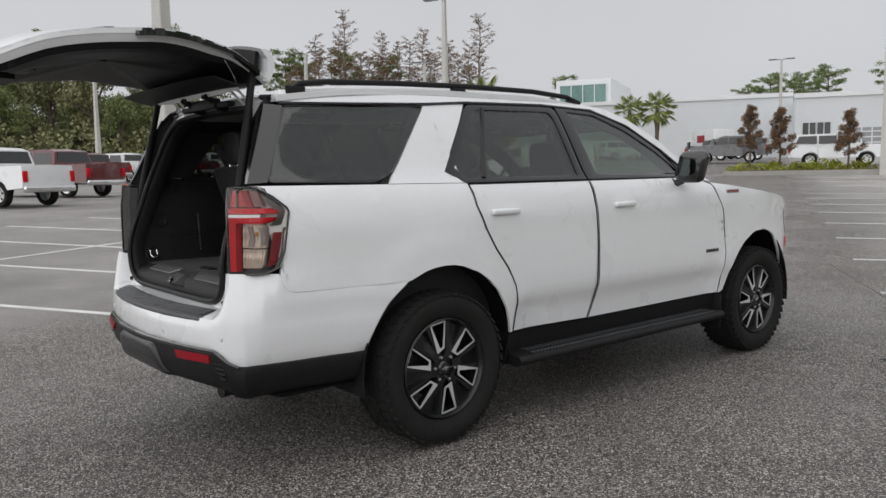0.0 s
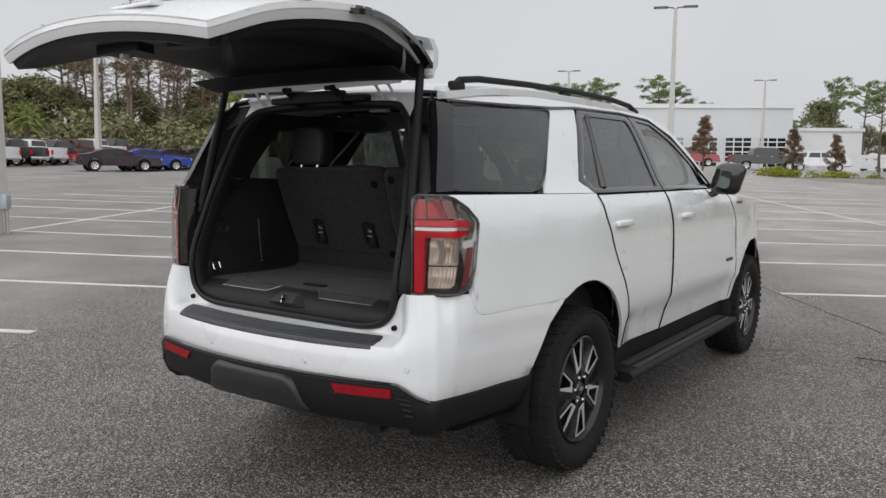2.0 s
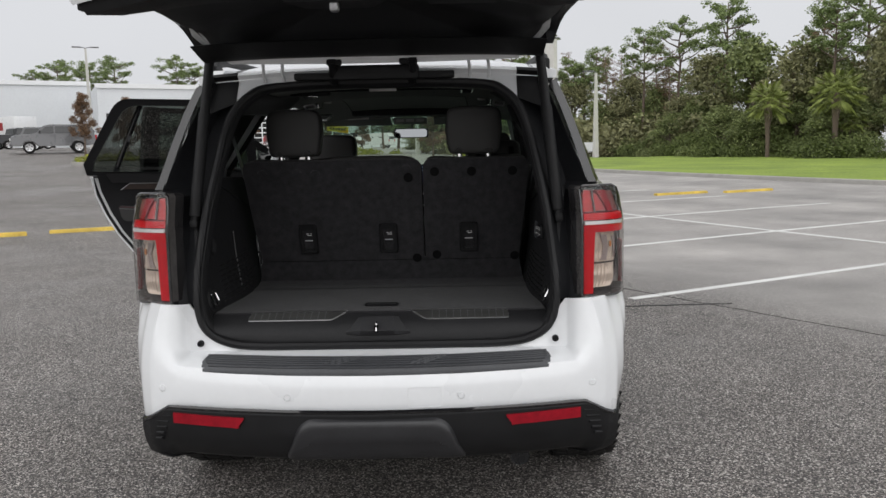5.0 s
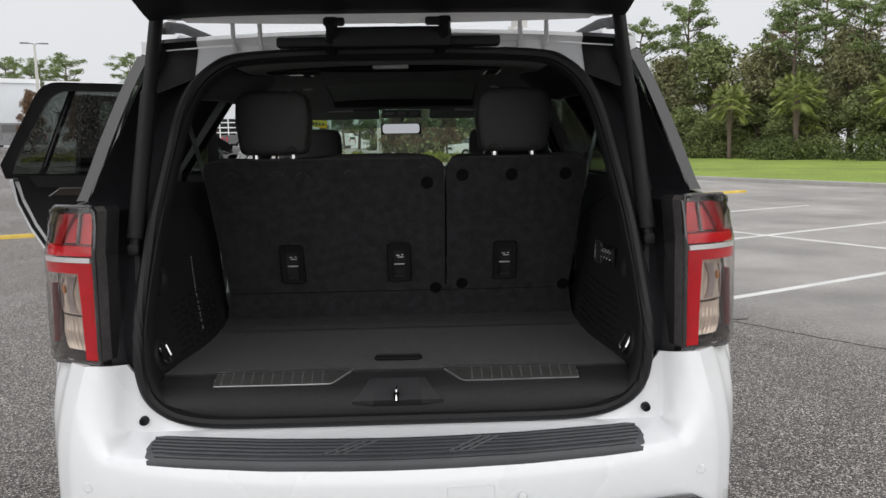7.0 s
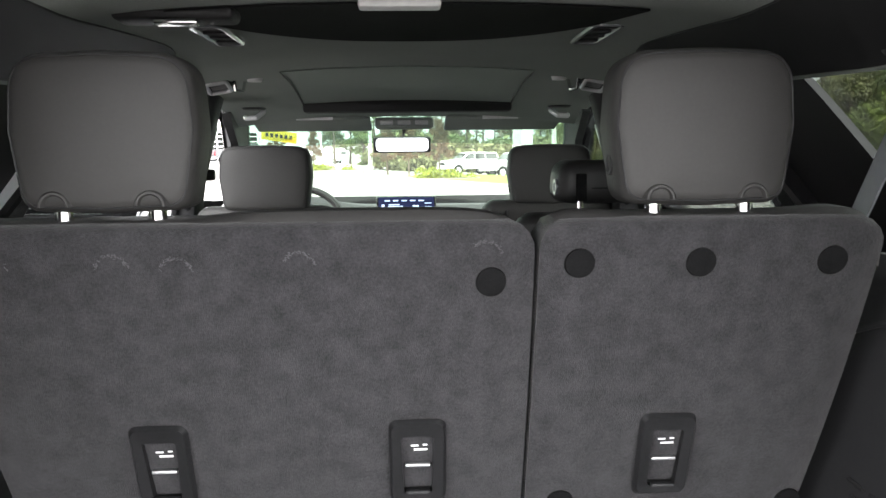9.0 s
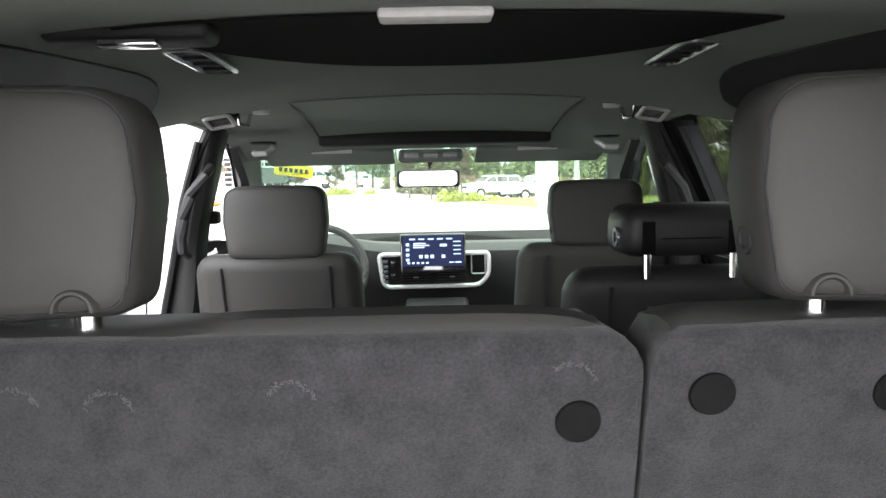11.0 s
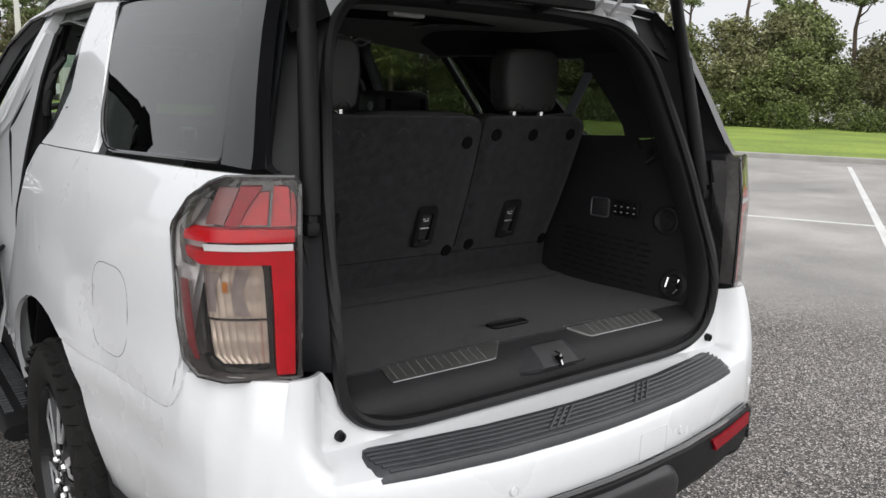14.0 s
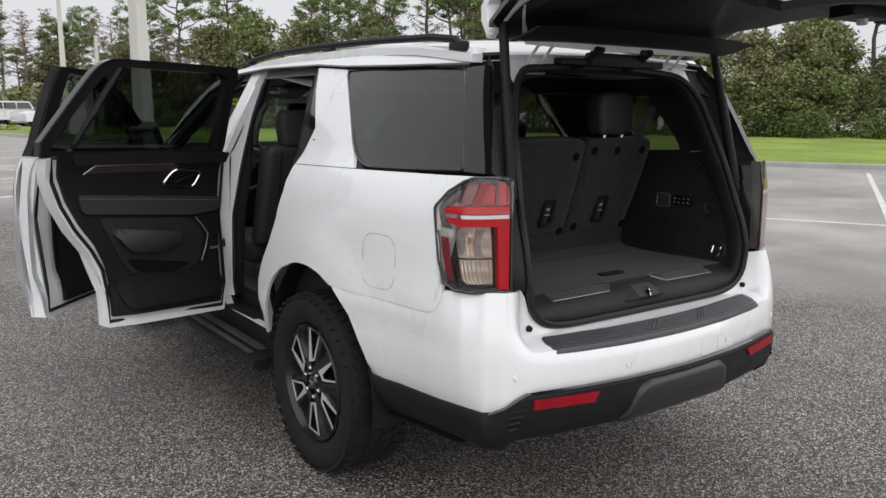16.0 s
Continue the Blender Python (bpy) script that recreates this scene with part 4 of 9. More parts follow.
# header over the opening
bm = bmesh.new()
rows = []
for x in [-0.62 + 1.24 * k / 24 for k in range(25)]:
    zi = float(np.interp(abs(x), [0, 0.22, 0.40, 0.465, 0.52, 0.62], [1.738, 1.735, 1.722, 1.70, 1.66, 1.62]))
    ze = roof_z(x, -0.74)
    rows.append([Vector((x, -0.74, ze)), Vector((x, -0.755, ze - 0.012)), Vector((x, -0.735, ze - 0.03)), Vector((x, open_y(zi) + 0.0, zi))])
grid(bm, rows[2:23])
thicken(bm, (0, 0.012, 0))
part("tailgate_header", bm, PAINT, CAR)
for cut in (rows[:3], rows[22:]):
    bm = bmesh.new()
    grid(bm, [[p + Vector((0, -0.002, 0.001)) for p in r] for r in cut])
    thicken(bm, (0, 0.012, 0))
    part("header_corner", bm, BLACK, CAR)
ring = [(x, z) for x, z in OP] + [(-x, z) for x, z in reversed(OP[1:-1])]
bm = bmesh.new()
tube(bm, [(x, open_y(z) - 0.004, z) for x, z in ring], 0.014, 8, closed=True)
part("tailgate_seal", bm, SEAL, CAR, "thick black rubber seal round the opening")
bm = bmesh.new()
rows = []
for f, d in ((0.0, 0.0), (0.015, 0.012), (0.022, 0.035), (0.012, 0.075)):
    row = []
    for x, z in ring:
        cz = 1.25
        h = math.hypot(x, (z - cz))
        row.append(Vector((x - f * x / h, open_y(z) + d, z - f * (z - cz) / h)))
    rows.append(row)
grid(bm, rows, close=True)
thicken(bm, (0, 0.004, 0))
part("opening_trim", bm, TRIM, CAR)
for s in (1, -1):
    # gas struts
    bm = bmesh.new()
    a, b = Vector((s * 0.647, -0.945, 1.235)), Vector((s * 0.588, -0.812, 1.885))
    tube(bm, [a, a + (b - a) * 0.05], 0.013, 8)
    tube(bm, [a + (b - a) * 0.04, a + (b - a) * 0.60], 0.021, 12)
    tube(bm, [a + (b - a) * 0.59, a + (b - a) * 0.98], 0.0175, 12)
    strut = part("gas_strut", bm, BLACK, CAR, "black power tailgate strut")
    bm = bmesh.new()
    box(bm, a, (0.03, 0.026, 0.03), 0.008)
    part("strut_ball", bm, BLACK, strut)
# ---- tailgate, raised ----
def gate_pt(u, v, off=0.0):
    """u from side to side, v from the hinge to the free edge."""
    hw = cubic(v, [0, 0.15, 0.4, 0.55, 0.7, 0.88, 1.0], [0.60, 0.625, 0.69, 0.715, 0.705, 0.66, 0.60])
    y = -0.735 - 1.15 * v - 0.06 * (1 - u * u) * v
    z = cubic(v, [0, 0.08, 0.2, 0.45, 0.56, 0.66, 0.82, 1.0], [1.828, 1.90, 1.967, 2.005, 1.995, 1.985, 1.955, 1.875]) + 0.055 * (1 - u * u) * min(1.0, 2.5 * v)
    return Vector((u * hw, y, z + off))


US = [-1 + k / 12 for k in range(25)]
gate = None
for nm, v0, v1, off, mat, lab in (("tailgate", 0.54, 1.0, 0.0, PAINT, "white tailgate skin"), ("tailgate_window", 0.10, 0.54, 0.002, GLOSS, "dark tailgate window beaded with rain")):
    bm = bmesh.new()
    grid(bm, [[gate_pt(u, v0 + (v1 - v0) * k / 12, off) for u in US] for k in range(13)])
    thicken(bm, (0, 0, -0.02))
    ob = part(nm, bm, mat, CAR if gate is None else gate, lab)
    gate = gate or ob
# inner flange and trim
bm = bmesh.new()
rim = [gate_pt(-1, k / 20) for k in range(21)] + [gate_pt(u, 1.0) for u in US[1:-1]] + [gate_pt(1, 1 - k / 20) for k in range(21)] + [gate_pt(u, 0.0) for u in reversed(US[1:-1])]
cen = Vector((0, -1.30, 1.93))
rows = []
for f, dz in ((0.0, -0.004), (0.006, -0.026), (0.024, -0.050), (0.042, -0.045)):
    rows.append([p + (cen - p) * f + Vector((0, 0, dz * min(1.0, 0.25 + 3.0 * max(0.0, -0.75 - p.y)))) for p in rim])
grid(bm, rows, close=True)
thicken(bm, (0, 0, 0.006))
part("tailgate_flange", bm, JAMB, gate, "white inner flange of the tailgate")
bm = bmesh.new()
rows = []
for f, dz in ((0.034, -0.043), (0.060, -0.078), (0.16, -0.088), (0.4, -0.078), (0.7, -0.066), (0.97, -0.06)):
    rows.append([Vector((p.x + (cen.x - p.x) * f, p.y + (cen.y - p.y) * f, (p.z + dz * min(1.0, 0.25 + 3.0 * max(0.0, -0.75 - p.y))) * (1 - f) + (gate_pt(0, 0.5).z - 0.10) * f)) for p in rim])
grid(bm, rows, close=True)
thicken(bm, (0, 0, 0.006))
part("tailgate_trim", bm, BLACK, gate, "black plastic inner tailgate trim")
for s in (-1, 1):
    bm = bmesh.new()
    grid(bm, [[gate_pt(s * u, v, -0.006) + Vector((0.035 * s, 0, -0.008)) for v in [0.06 + 0.5 * k / 12 for k in range(13)]] for u in (1.0, 0.93)])
    thicken(bm, (0, 0, -0.02))
    part("tailgate_side_trim", bm, GLOSS, gate)
bm = bmesh.new()
prism(bm, rounded([(-0.12, -1.80, 0.01), (0.13, -1.80, 0.01), (0.085, -1.70, 0.01), (-0.075, -1.70, 0.01)]), "z", 1.835, 1.868)
part("latch_housing", bm, BLACK, gate)
bm = bmesh.new()
box(bm, (0.0, -1.765, 1.838), (0.022, 0.03, 0.045), 0.006)
part("latch", bm, STEEL, gate)
bm = bmesh.new()
box(bm, (0.31, -1.72, 1.852), (0.17, 0.07, 0.02), 0.004)
part("pull_cup", bm, BLACK, gate)
each("trim_plug", ((-0.57,), (-0.28,), (0.18,), (0.42,)), BLACK, gate, lambda b, sx: box(b, gate_pt(sx / 0.6, 0.985) + Vector((0, 0.015, -0.045)), (0.018, 0.014, 0.014), 0.003))
for s in (1, -1):
    bm = bmesh.new()
    box(bm, gate_pt(s * 0.93, 0.95) + Vector((0, 0.02, -0.06)), (0.028, 0.028, 0.05), 0.006)
    part("bump_stop", bm, BLACK, gate)
    # hinges
    for hx in (0.345, 0.415):
        bm = bmesh.new()
        tube(bm, [(s * hx, -0.742, 1.742), (s * hx, -0.770, 1.765), (s * (hx - 0.006), -0.800, 1.800), (s * (hx - 0.012), -0.850, 1.815)], 0.0062, 6)
        part("tailgate_hinge", bm, PAINT, CAR, "white steel tailgate hinge arm")
for s in (1, -1):
    bm = bmesh.new()
    tube(bm, [(s * 0.325, -0.848, 1.812), (s * 0.40, -0.848, 1.812)], 0.006, 6)
    part("hinge_bar", bm, PAINT, gate, "white bar across a hinge pair")
bm = bmesh.new()
rows = []
for u in US:
    lift = 0.010 * u * u + 0.085 * max(0.0, abs(u) - 0.86) / 0.14
    back = 0.10 * max(0.0, abs(u) - 0.86) / 0.14
    rows.append([Vector((0.615 * u, -0.846 - back, 1.790 + lift)), Vector((0.617 * u, -0.852 - back, 1.803 + lift)), Vector((0.618 * u, -0.862 - back, 1.812 + lift))])
grid(bm, rows)
thicken(bm, (0, -0.004, 0.008))
part("hinge_flange", bm, JAMB, gate, "white pressed flange along the hinges")
each("flange_plug", ((-0.142,), (0.118,)), BLACK, gate, lambda b, x: box(b, (x, -0.850, 1.795), (0.055, 0.016, 0.022), 0.006))
bm = bmesh.new()
grid(bm, [[Vector((u * 0.60, y, z - 0.012 * u**4)) for u in US] for y, z in ((-0.864, 1.812), (-0.90, 1.818), (-1.02, 1.850))])
thicken(bm, (0, 0.01, 0.004))
part("hinge_cover", bm, BLACK, gate, "black cover behind the tailgate hinges")
# wiring boots, spoiler, emblem bar, handle and camera on the outside
each("wiring_boot", ((-0.16,), (0.13,)), BLACK, CAR, lambda b, sx: tube(b, [(sx, -0.735, 1.735), (sx, -0.785, 1.745), (sx + 0.01, -0.82, 1.775), (sx + 0.01, -0.86, 1.80)], 0.016, 8))
bm = bmesh.new()
box(bm, (-0.005, -0.785, 1.752), (0.585, 0.045, 0.026), 0.006)
box(bm, (0.004, -0.800, 1.762), (0.31, 0.040, 0.052), 0.008)
part("wiring_cover", bm, BLACK, CAR)
bm = bmesh.new()
rows = []
for t, h in ((0.0, 0.0), (0.35, 0.012), (0.7, 0.010), (1.0, -0.01)):
    rows.append([Vector((u * 0.60, -0.735 - 0.055 * t + 0.07 * u * u * t + h * 2, 1.832 + 0.188 * t * (1 - 0.22 * u**4))) for u in US])
grid(bm, rows)
thicken(bm, (0, -0.035, 0.0))
part("spoiler", bm, PAINT, gate, "white roof spoiler, tipped upright with the raised tailgate")
bm = bmesh.new()
rows = []
for t in (0.05, 0.5, 0.94):
    rows.append([Vector((u * 0.56, -0.778 - 0.055 * t + 0.07 * u * u * t, 1.838 + 0.182 * t * (1 - 0.22 * u**4))) for u in US])
grid(bm, rows)
thicken(bm, (0, -0.02, 0))
part("spoiler_underside", bm, BLACK, gate)
bm = bmesh.new()
grid(bm, [[gate_pt(u * 0.8, v, 0.006) for u in US] for v in (0.585, 0.60, 0.615)])
thicken(bm, (0, 0, -0.02))
part("emblem_bar", bm, GREYTRIM, gate)
bm = bmesh.new()
for k in range(5):
    p = gate_pt(-0.22 + 0.11 * k, 0.665)
    box(bm, p + Vector((0, 0, 0.004)), (0.045, 0.03, 0.01), 0.002, 1)
part("tailgate_badge", bm, DARKPRINT, gate, "row of dark badge shapes")
bm = bmesh.new()
box(bm, gate_pt(0, 0.605) + Vector((0, 0, 0.006)), (0.12, 0.035, 0.012), 0.003)
part("emblem", bm, CHROME, gate)
bm = bmesh.new()
box(bm, gate_pt(0, 0.715) + Vector((0, 0, 0.0)), (0.16, 0.04, 0.025), 0.008)
part("rear_view_sensor", bm, BLACK, gate)
bm = bmesh.new()
box(bm, gate_pt(0.3, 0.92) + Vector((0, 0, 0.0)), (0.22, 0.05, 0.012), 0.004)
part("pull_recess", bm, PAINT, gate)


# ---- doors ----
def door(name, skin, w_out, w_in, s, glass_mat, angle, hinge, handle_y, label, front):
    bm = sheet(skin, "x", 0.045)
    for v in bm.verts:
        v.co.x = s * side_x(v.co.y, v.co.z)
    thicken(bm, (-s * 0.016, 0, 0))
    d = part(name, bm, PAINT, CAR, label)
    y0, y1 = min(p[0] for p in skin), max(p[0] for p in skin)
    if angle and not front:
        w_out, w_in = w_out[:4] + [(0.182, 1.402)], w_in[:4] + [(0.240, 1.418)]
    bend = lambda o: rounded([(y, z, (0.07 if y < 0.6 else 0.05) if z > 1.70 and not front else 0.0) for y, z in o], 4)
    w_out, w_in = bend(w_out), bend(w_in)
    ring_panel("window_frame", w_out, w_in, s, GLOSS, d, 0.045, 0.001, label="glossy black window frame")
    ring_panel("window_frame_inner", w_out, w_in, s, DOORBLACK, d, 0.014, -0.046)
    g = panel("window", w_in, s, glass_mat, d, 0.005, -0.005, "tinted side window")
    g.visible_shadow = False
    # shell edge and inner trim
    mid, sc = (y0 + 0.54 * (y1 - y0), 0.85) if front else (y0 + 0.5 * (y1 - y0), 0.92)
    inner = [(mid + (y - y0 - 0.5 * (y1 - y0)) * sc, 0.56 + (z - 0.505) * (1.355 - 0.56) / (1.33 - 0.505)) for y, z in skin]
    # closed doors: black edge puts the gap's shade into the colour
    strip("door_edge", skin, s, JAMB if angle else BLACK, d, 0.01, 0.085)
    panel("door_shell_inner", [(y, z) for y, z in skin], s, JAMB, d, 0.008, -0.08, "white inner door shell")
    panel("door_trim", inner, s, DOORBLACK, d, 0.03, -0.085, "black moulded door trim")
    side_tube("door_seal", [(y0 + 0.5 * (y1 - y0) + (y - y0 - 0.5 * (y1 - y0)) * 0.965, 0.535 + (z - 0.505) * 0.97) for y, z in skin], s, SEAL, d, 0.009, -0.09)
    # moulded lining: padded roll, armrest, pocket, wood strip and bright handle
    fy = (lambda y: 1.36 + (y - 0.36) * 1.30) if front else (lambda y: y)
    loc = lambda pts: [(fy(p[0]),) + tuple(p[1:]) for p in pts]
    ix = lambda y, z: side_x(y, z) - 0.122
    line = lambda pts, out=0.0: [(s * (ix(y, z) - out), y, z) for y, z in loc(pts)]
    panel("ledge", loc(rounded([(0.33, 1.300), (1.15, 1.300), (1.15, 1.352, 0.01), (0.30, 1.352, 0.01)], 3)), s, TRIM, d, 0.020, -0.110, "soft black window ledge")
    panel("wood_strip", loc(rounded([(0.385, 1.262), (0.84, 1.262, 0.03), (0.875, 1.288), (0.84, 1.296), (0.43, 1.296, 0.02)], 3)), s, WOODTRIM, d, 0.010, -0.112, "dark open-pore wood strip")
    bm = bmesh.new()
    tube(bm, line([(0.375, 1.258), (0.425, 1.296), (0.62, 1.299), (0.84, 1.298)], 0.002), 0.0028, 5)
    part("bright_line", bm, STEEL, d, "thin silver line")
    panel("upper_pad", loc(rounded([(0.375, 1.075, 0.03), (0.97, 1.032, 0.03), (1.14, 1.05, 0.03), (1.15, 1.115, 0.02), (0.355, 1.165, 0.02)], 4)), s, LEATHER, d, 0.026, -0.106, "stitched black leather roll")
    for dz in (0.0, 0.010):
        bm = bmesh.new()
        tube(bm, line([(0.36, 1.158 - dz), (0.70, 1.138 - dz), (1.14, 1.108 - dz)], 0.0105), 0.0012, 5)
        part("stitching", bm, SUEDE if dz else REDTHREAD, d)
    panel("lower_bowl", loc(rounded([(0.455, 1.050, 0.03), (0.965, 1.018, 0.04), (1.040, 0.925, 0.04), (1.005, 0.775, 0.05), (0.86, 0.735, 0.04), (0.60, 0.770, 0.05)], 5)), s, TRIM, d, 0.012, -0.110, "recessed black bowl")
    bm = sheet(loc(rounded([(0.50, 1.000, 0.05), (0.885, 0.955, 0.05), (0.905, 0.895, 0.03), (0.79, 0.862, 0.03), (0.60, 0.872, 0.05)], 5)), "x", 0.03)
    cy, cz = sum(v.co.y for v in bm.verts) / len(bm.verts), sum(v.co.z for v in bm.verts) / len(bm.verts)
    for v in bm.verts:
        q = min(1.0, math.hypot((v.co.y - cy) / (0.21 * (1.30 if front else 1.0)), (v.co.z - cz) / 0.075))
        v.co.x = s * (ix(v.co.y, v.co.z) - 0.004 - 0.05 * math.sqrt(1 - q * q))
    thicken(bm, (s * 0.004, 0, 0))
    part("armrest", bm, LEATHER, d, "padded black armrest")
    panel("map_pocket", loc(rounded([(0.585, 0.845, 0.03), (0.955, 0.785, 0.03), (0.86, 0.745, 0.03), (0.65, 0.765, 0.04)], 4)), s, SLOT, d, 0.006, -0.118)
    panel("pocket_front", loc(rounded([(0.565, 0.60, 0.05), (1.09, 0.595, 0.05), (1.09, 0.735, 0.03), (0.86, 0.748, 0.03), (0.64, 0.762, 0.04), (0.52, 0.74, 0.03)], 4)), s, DOORBLACK, d, 0.022, -0.108, "black plastic pocket front")
    bm = bmesh.new()
    tube(bm, line([(0.985, 1.018), (1.03, 0.970), (1.062, 0.925), (1.050, 0.86), (1.018, 0.785)], 0.003), 0.0032, 5)
    part("trim_accent", bm, STEEL, d, "silver accent line")
    each("brand_bar", [(1.085 + 0.014 * k,) for k in range(4)], SUEDE, d, lambda b, y: box(b, (s * (ix(fy(y), 0.845) + 0.001), fy(y), 0.845), (0.004, 0.009, 0.014)))
    o = loc(rounded([(0.785, 1.196, 0.025), (0.965, 1.174, 0.03), (1.012, 1.258, 0.03), (0.845, 1.270, 0.035)], 5))
    bm = sheet(o, "x", 0)
    for v in bm.verts:
        v.co.x = s * (ix(v.co.y, v.co.z) - 0.001)
    thicken(bm, (s * 0.004, 0, 0))
    part("handle_well", bm, SLOT, d)
    bm = bmesh.new()
    tube(bm, [(s * (ix(y, z) - 0.005), y, z) for y, z in o], 0.0062, 6, closed=True)
    hd = part("inner_door_handle", bm, CHROME, d, "chrome inner door handle in a rounded frame")
    bm = bmesh.new()
    tube(bm, line([(0.815, 1.215), (0.865, 1.214), (0.915, 1.234), (0.960, 1.240)], 0.010), [0.009, 0.012, 0.010, 0.006], 8)
    part("lever", bm, CHROME, hd)
    # outer handle
    bm = bmesh.new()
    xo = side_x(handle_y, 1.18)
    vs = box(bm, (0, 0, 0), (0.03, 0.20, 0.032), 0.012, 3)
    for v in bm.verts:
        v.co = Vector((s * (v.co.x + xo + 0.018 - 0.9 * v.co.y**2), v.co.y + handle_y, v.co.z + 1.18))
    part("door_handle", bm, PAINT, d, "white door handle")
    bm = bmesh.new()
    prism(bm, arc(handle_y + 0.02, 1.175, 0.05, 0, 360, 16, 0.022)[:-1], "x", s * (xo - 0.004), s * (xo + 0.002))
    part("handle_recess", bm, JAMB, d)
    if not front:
        bm = bmesh.new()
        tube(bm, [(s * (side_x(0.33, 1.36) - 0.004), 0.345, 1.36), (s * (side_x(0.5, 1.74) - 0.004), 0.505, 1.74)], 0.016, 6)
        part("window_divider", bm, GLOSS, d)
    if angle:
        h = Vector((s * hinge[0], hinge[1], 0))
        d.matrix_basis = Matrix.Translation(h) @ Matrix.Rotation(radians(angle), 4, "Z") @ Matrix.Rotation(radians(-0.0 if front else -1.6), 4, "X") @ Matrix.Translation(-h)
        each("door_hinge", ((0.72,), (1.12,)), JAMB, CAR, lambda b, z: box(b, (s * hinge[0], hinge[1] + 0.01, z), (0.05, 0.05, 0.06), 0.01))
        bm = bmesh.new()
        tube(bm, [(s * 0.90, hinge[1] + 0.0, 0.87), (s * 0.97, hinge[1] - 0.20, 0.87)], 0.009, 6)
        part("check_strap", bm, BLACK, CAR)


door("rear_door", RD_SKIN, RD_OUT, RD_IN, 1, WETGLASS, 0, None, 0.42, "closed white rear passenger door", False)
door("front_door", FD_SKIN, FD_OUT, FD_IN, 1, TINTED, 0, None, 1.44, "closed white front passenger door", True)
door("rear_door", RD_SKIN, RD_OUT, RD_IN, -1, PRIVACY, -72, (0.955, 1.19), 0.42, "white rear driver-side door standing wide open", False)
door("front_door", FD_SKIN, FD_OUT, FD_IN, -1, TINTED, -42, (0.955, 2.50), 1.44, "white driver's door standing wide open", True)
panel("pillar_wedge", [(0.092, 1.397), (0.388, 1.768), (0.376, 1.768), (0.176, 1.402)], -1, GLOSS, CAR, 0.01, 0.0)
for o, r in ((RD_SKIN, 0.0034), (FD_SKIN, 0.0022)):
    dense = [(a[0] + (b[0] - a[0]) * k / 8, a[1] + (b[1] - a[1]) * k / 8) for a, b in zip(o, o[1:] + o[:1]) for k in range(8)]
    side_tube("door_gap", dense, 1, SLOT, CAR, r, 0.0015)
for s in (1, -1):
    panel("door_pillar", [(1.187, 0.50), (1.295, 0.50), (1.302, 0.62), (1.282, 1.335), (1.222, 1.778), (1.115, 1.778), (1.168, 1.335), (1.187, 0.62)], s, JAMB if s < 0 else TRIM, CAR, 0.03, -0.022, "pillar between the doors")
    # closed side: jambs coloured dark for the shade behind the door gaps
    strip("door_opening_jamb", RD_HOLE, s, JAMB if s < 0 else TRIM, CAR, 0.016, 0.055)
    strip("door_opening_trim", RD_HOLE, s, TRIM, CAR, 0.0555, 0.068)
    strip("door_opening_jamb", FD_HOLE, s, JAMB if s < 0 else TRIM, CAR, 0.016, 0.055)
    strip("door_opening_trim", FD_HOLE, s, TRIM, CAR, 0.0555, 0.068)
    side_tube("opening_seal", RD_HOLE, s, SEAL, CAR, 0.011, -0.070)
    side_tube("opening_seal", FD_HOLE, s, SEAL, CAR, 0.011, -0.070)
    bm = bmesh.new()
    rows = []
    for z in [0.55 + 1.20 * k / 24 for k in range(25)]:
        xo = float(np.interp(z, [0.55, 1.0, 1.24, 1.54, 1.715, 1.75], [0.86, 0.85, 0.80, 0.728, 0.668, 0.65]))
        xi = float(np.interp(z, [0.55, 1.0, 1.22, 1.42, 1.57, 1.69, 1.75], [0.78, 0.76, 0.716, 0.695, 0.655, 0.622, 0.60]))
        y0 = float(np.interp(z, [0.55, 1.335, 1.75], [1.19, 1.165, 1.115]))
        m = (xo + xi) / 2
        rows.append([Vector((s * x, y, z)) for x, y in ((xo, y0 + 0.03), (xo - 0.004, y0 + 0.006), (m, y0), (xi + 0.010, y0 + 0.012), (xi, y0 + 0.035), (xi + 0.003, y0 + 0.105), (xo, y0 + 0.125))])
    grid(bm, rows)
    thicken(bm, (s * 0.006, 0.004, 0))
    part("pillar_trim", bm, TRIM, CAR, "black moulded cover of the pillar between the doors")
    if s < 0:
        bm = bmesh.new()
        rows = []
        for z in [0.56 + 1.14 * k / 20 for k in range(21)]:
            ye = float(np.interp(z, [0.5, 0.62, 1.335, 1.78], [1.13, 1.182, 1.165, 1.11])) - 0.012
            xa, xb = side_x(ye, z) - 0.020, float(np.interp(z, [0.55, 1.0, 1.24, 1.54, 1.715], [0.862, 0.852, 0.802, 0.730, 0.670]))
            rows.append([Vector((-xa, ye + 0.006, z)), Vector((-xa + 0.008, ye, z)), Vector((-(xa + xb) / 2, ye + 0.004, z)), Vector((-xb, ye, z))])
        grid(bm, rows)
        thicken(bm, (0, 0.010, 0))
        part("pillar_face", bm, PAINT, CAR, "white painted rear face of the door pillar")
        bm = bmesh.new()
        tube(bm, [r[-1] + Vector((0.004, -0.004, 0)) for r in rows], 0.010, 6)
        part("pillar_seal", bm, SEAL, CAR)
    # seat belt with its tongue, hanging from the pillar
    bm = bmesh.new()
    grid(bm, [[Vector((s * x, y, z)), Vector((s * (x + 0.006), y + 0.046, z))] for x, y, z in ((0.640, 1.235, 1.640), (0.661, 1.240, 1.574), (0.680, 1.245, 1.516), (0.704, 1.25, 1.40), (0.74, 1.25, 1.0))])
    thicken(bm, (s * 0.002, 0, 0))
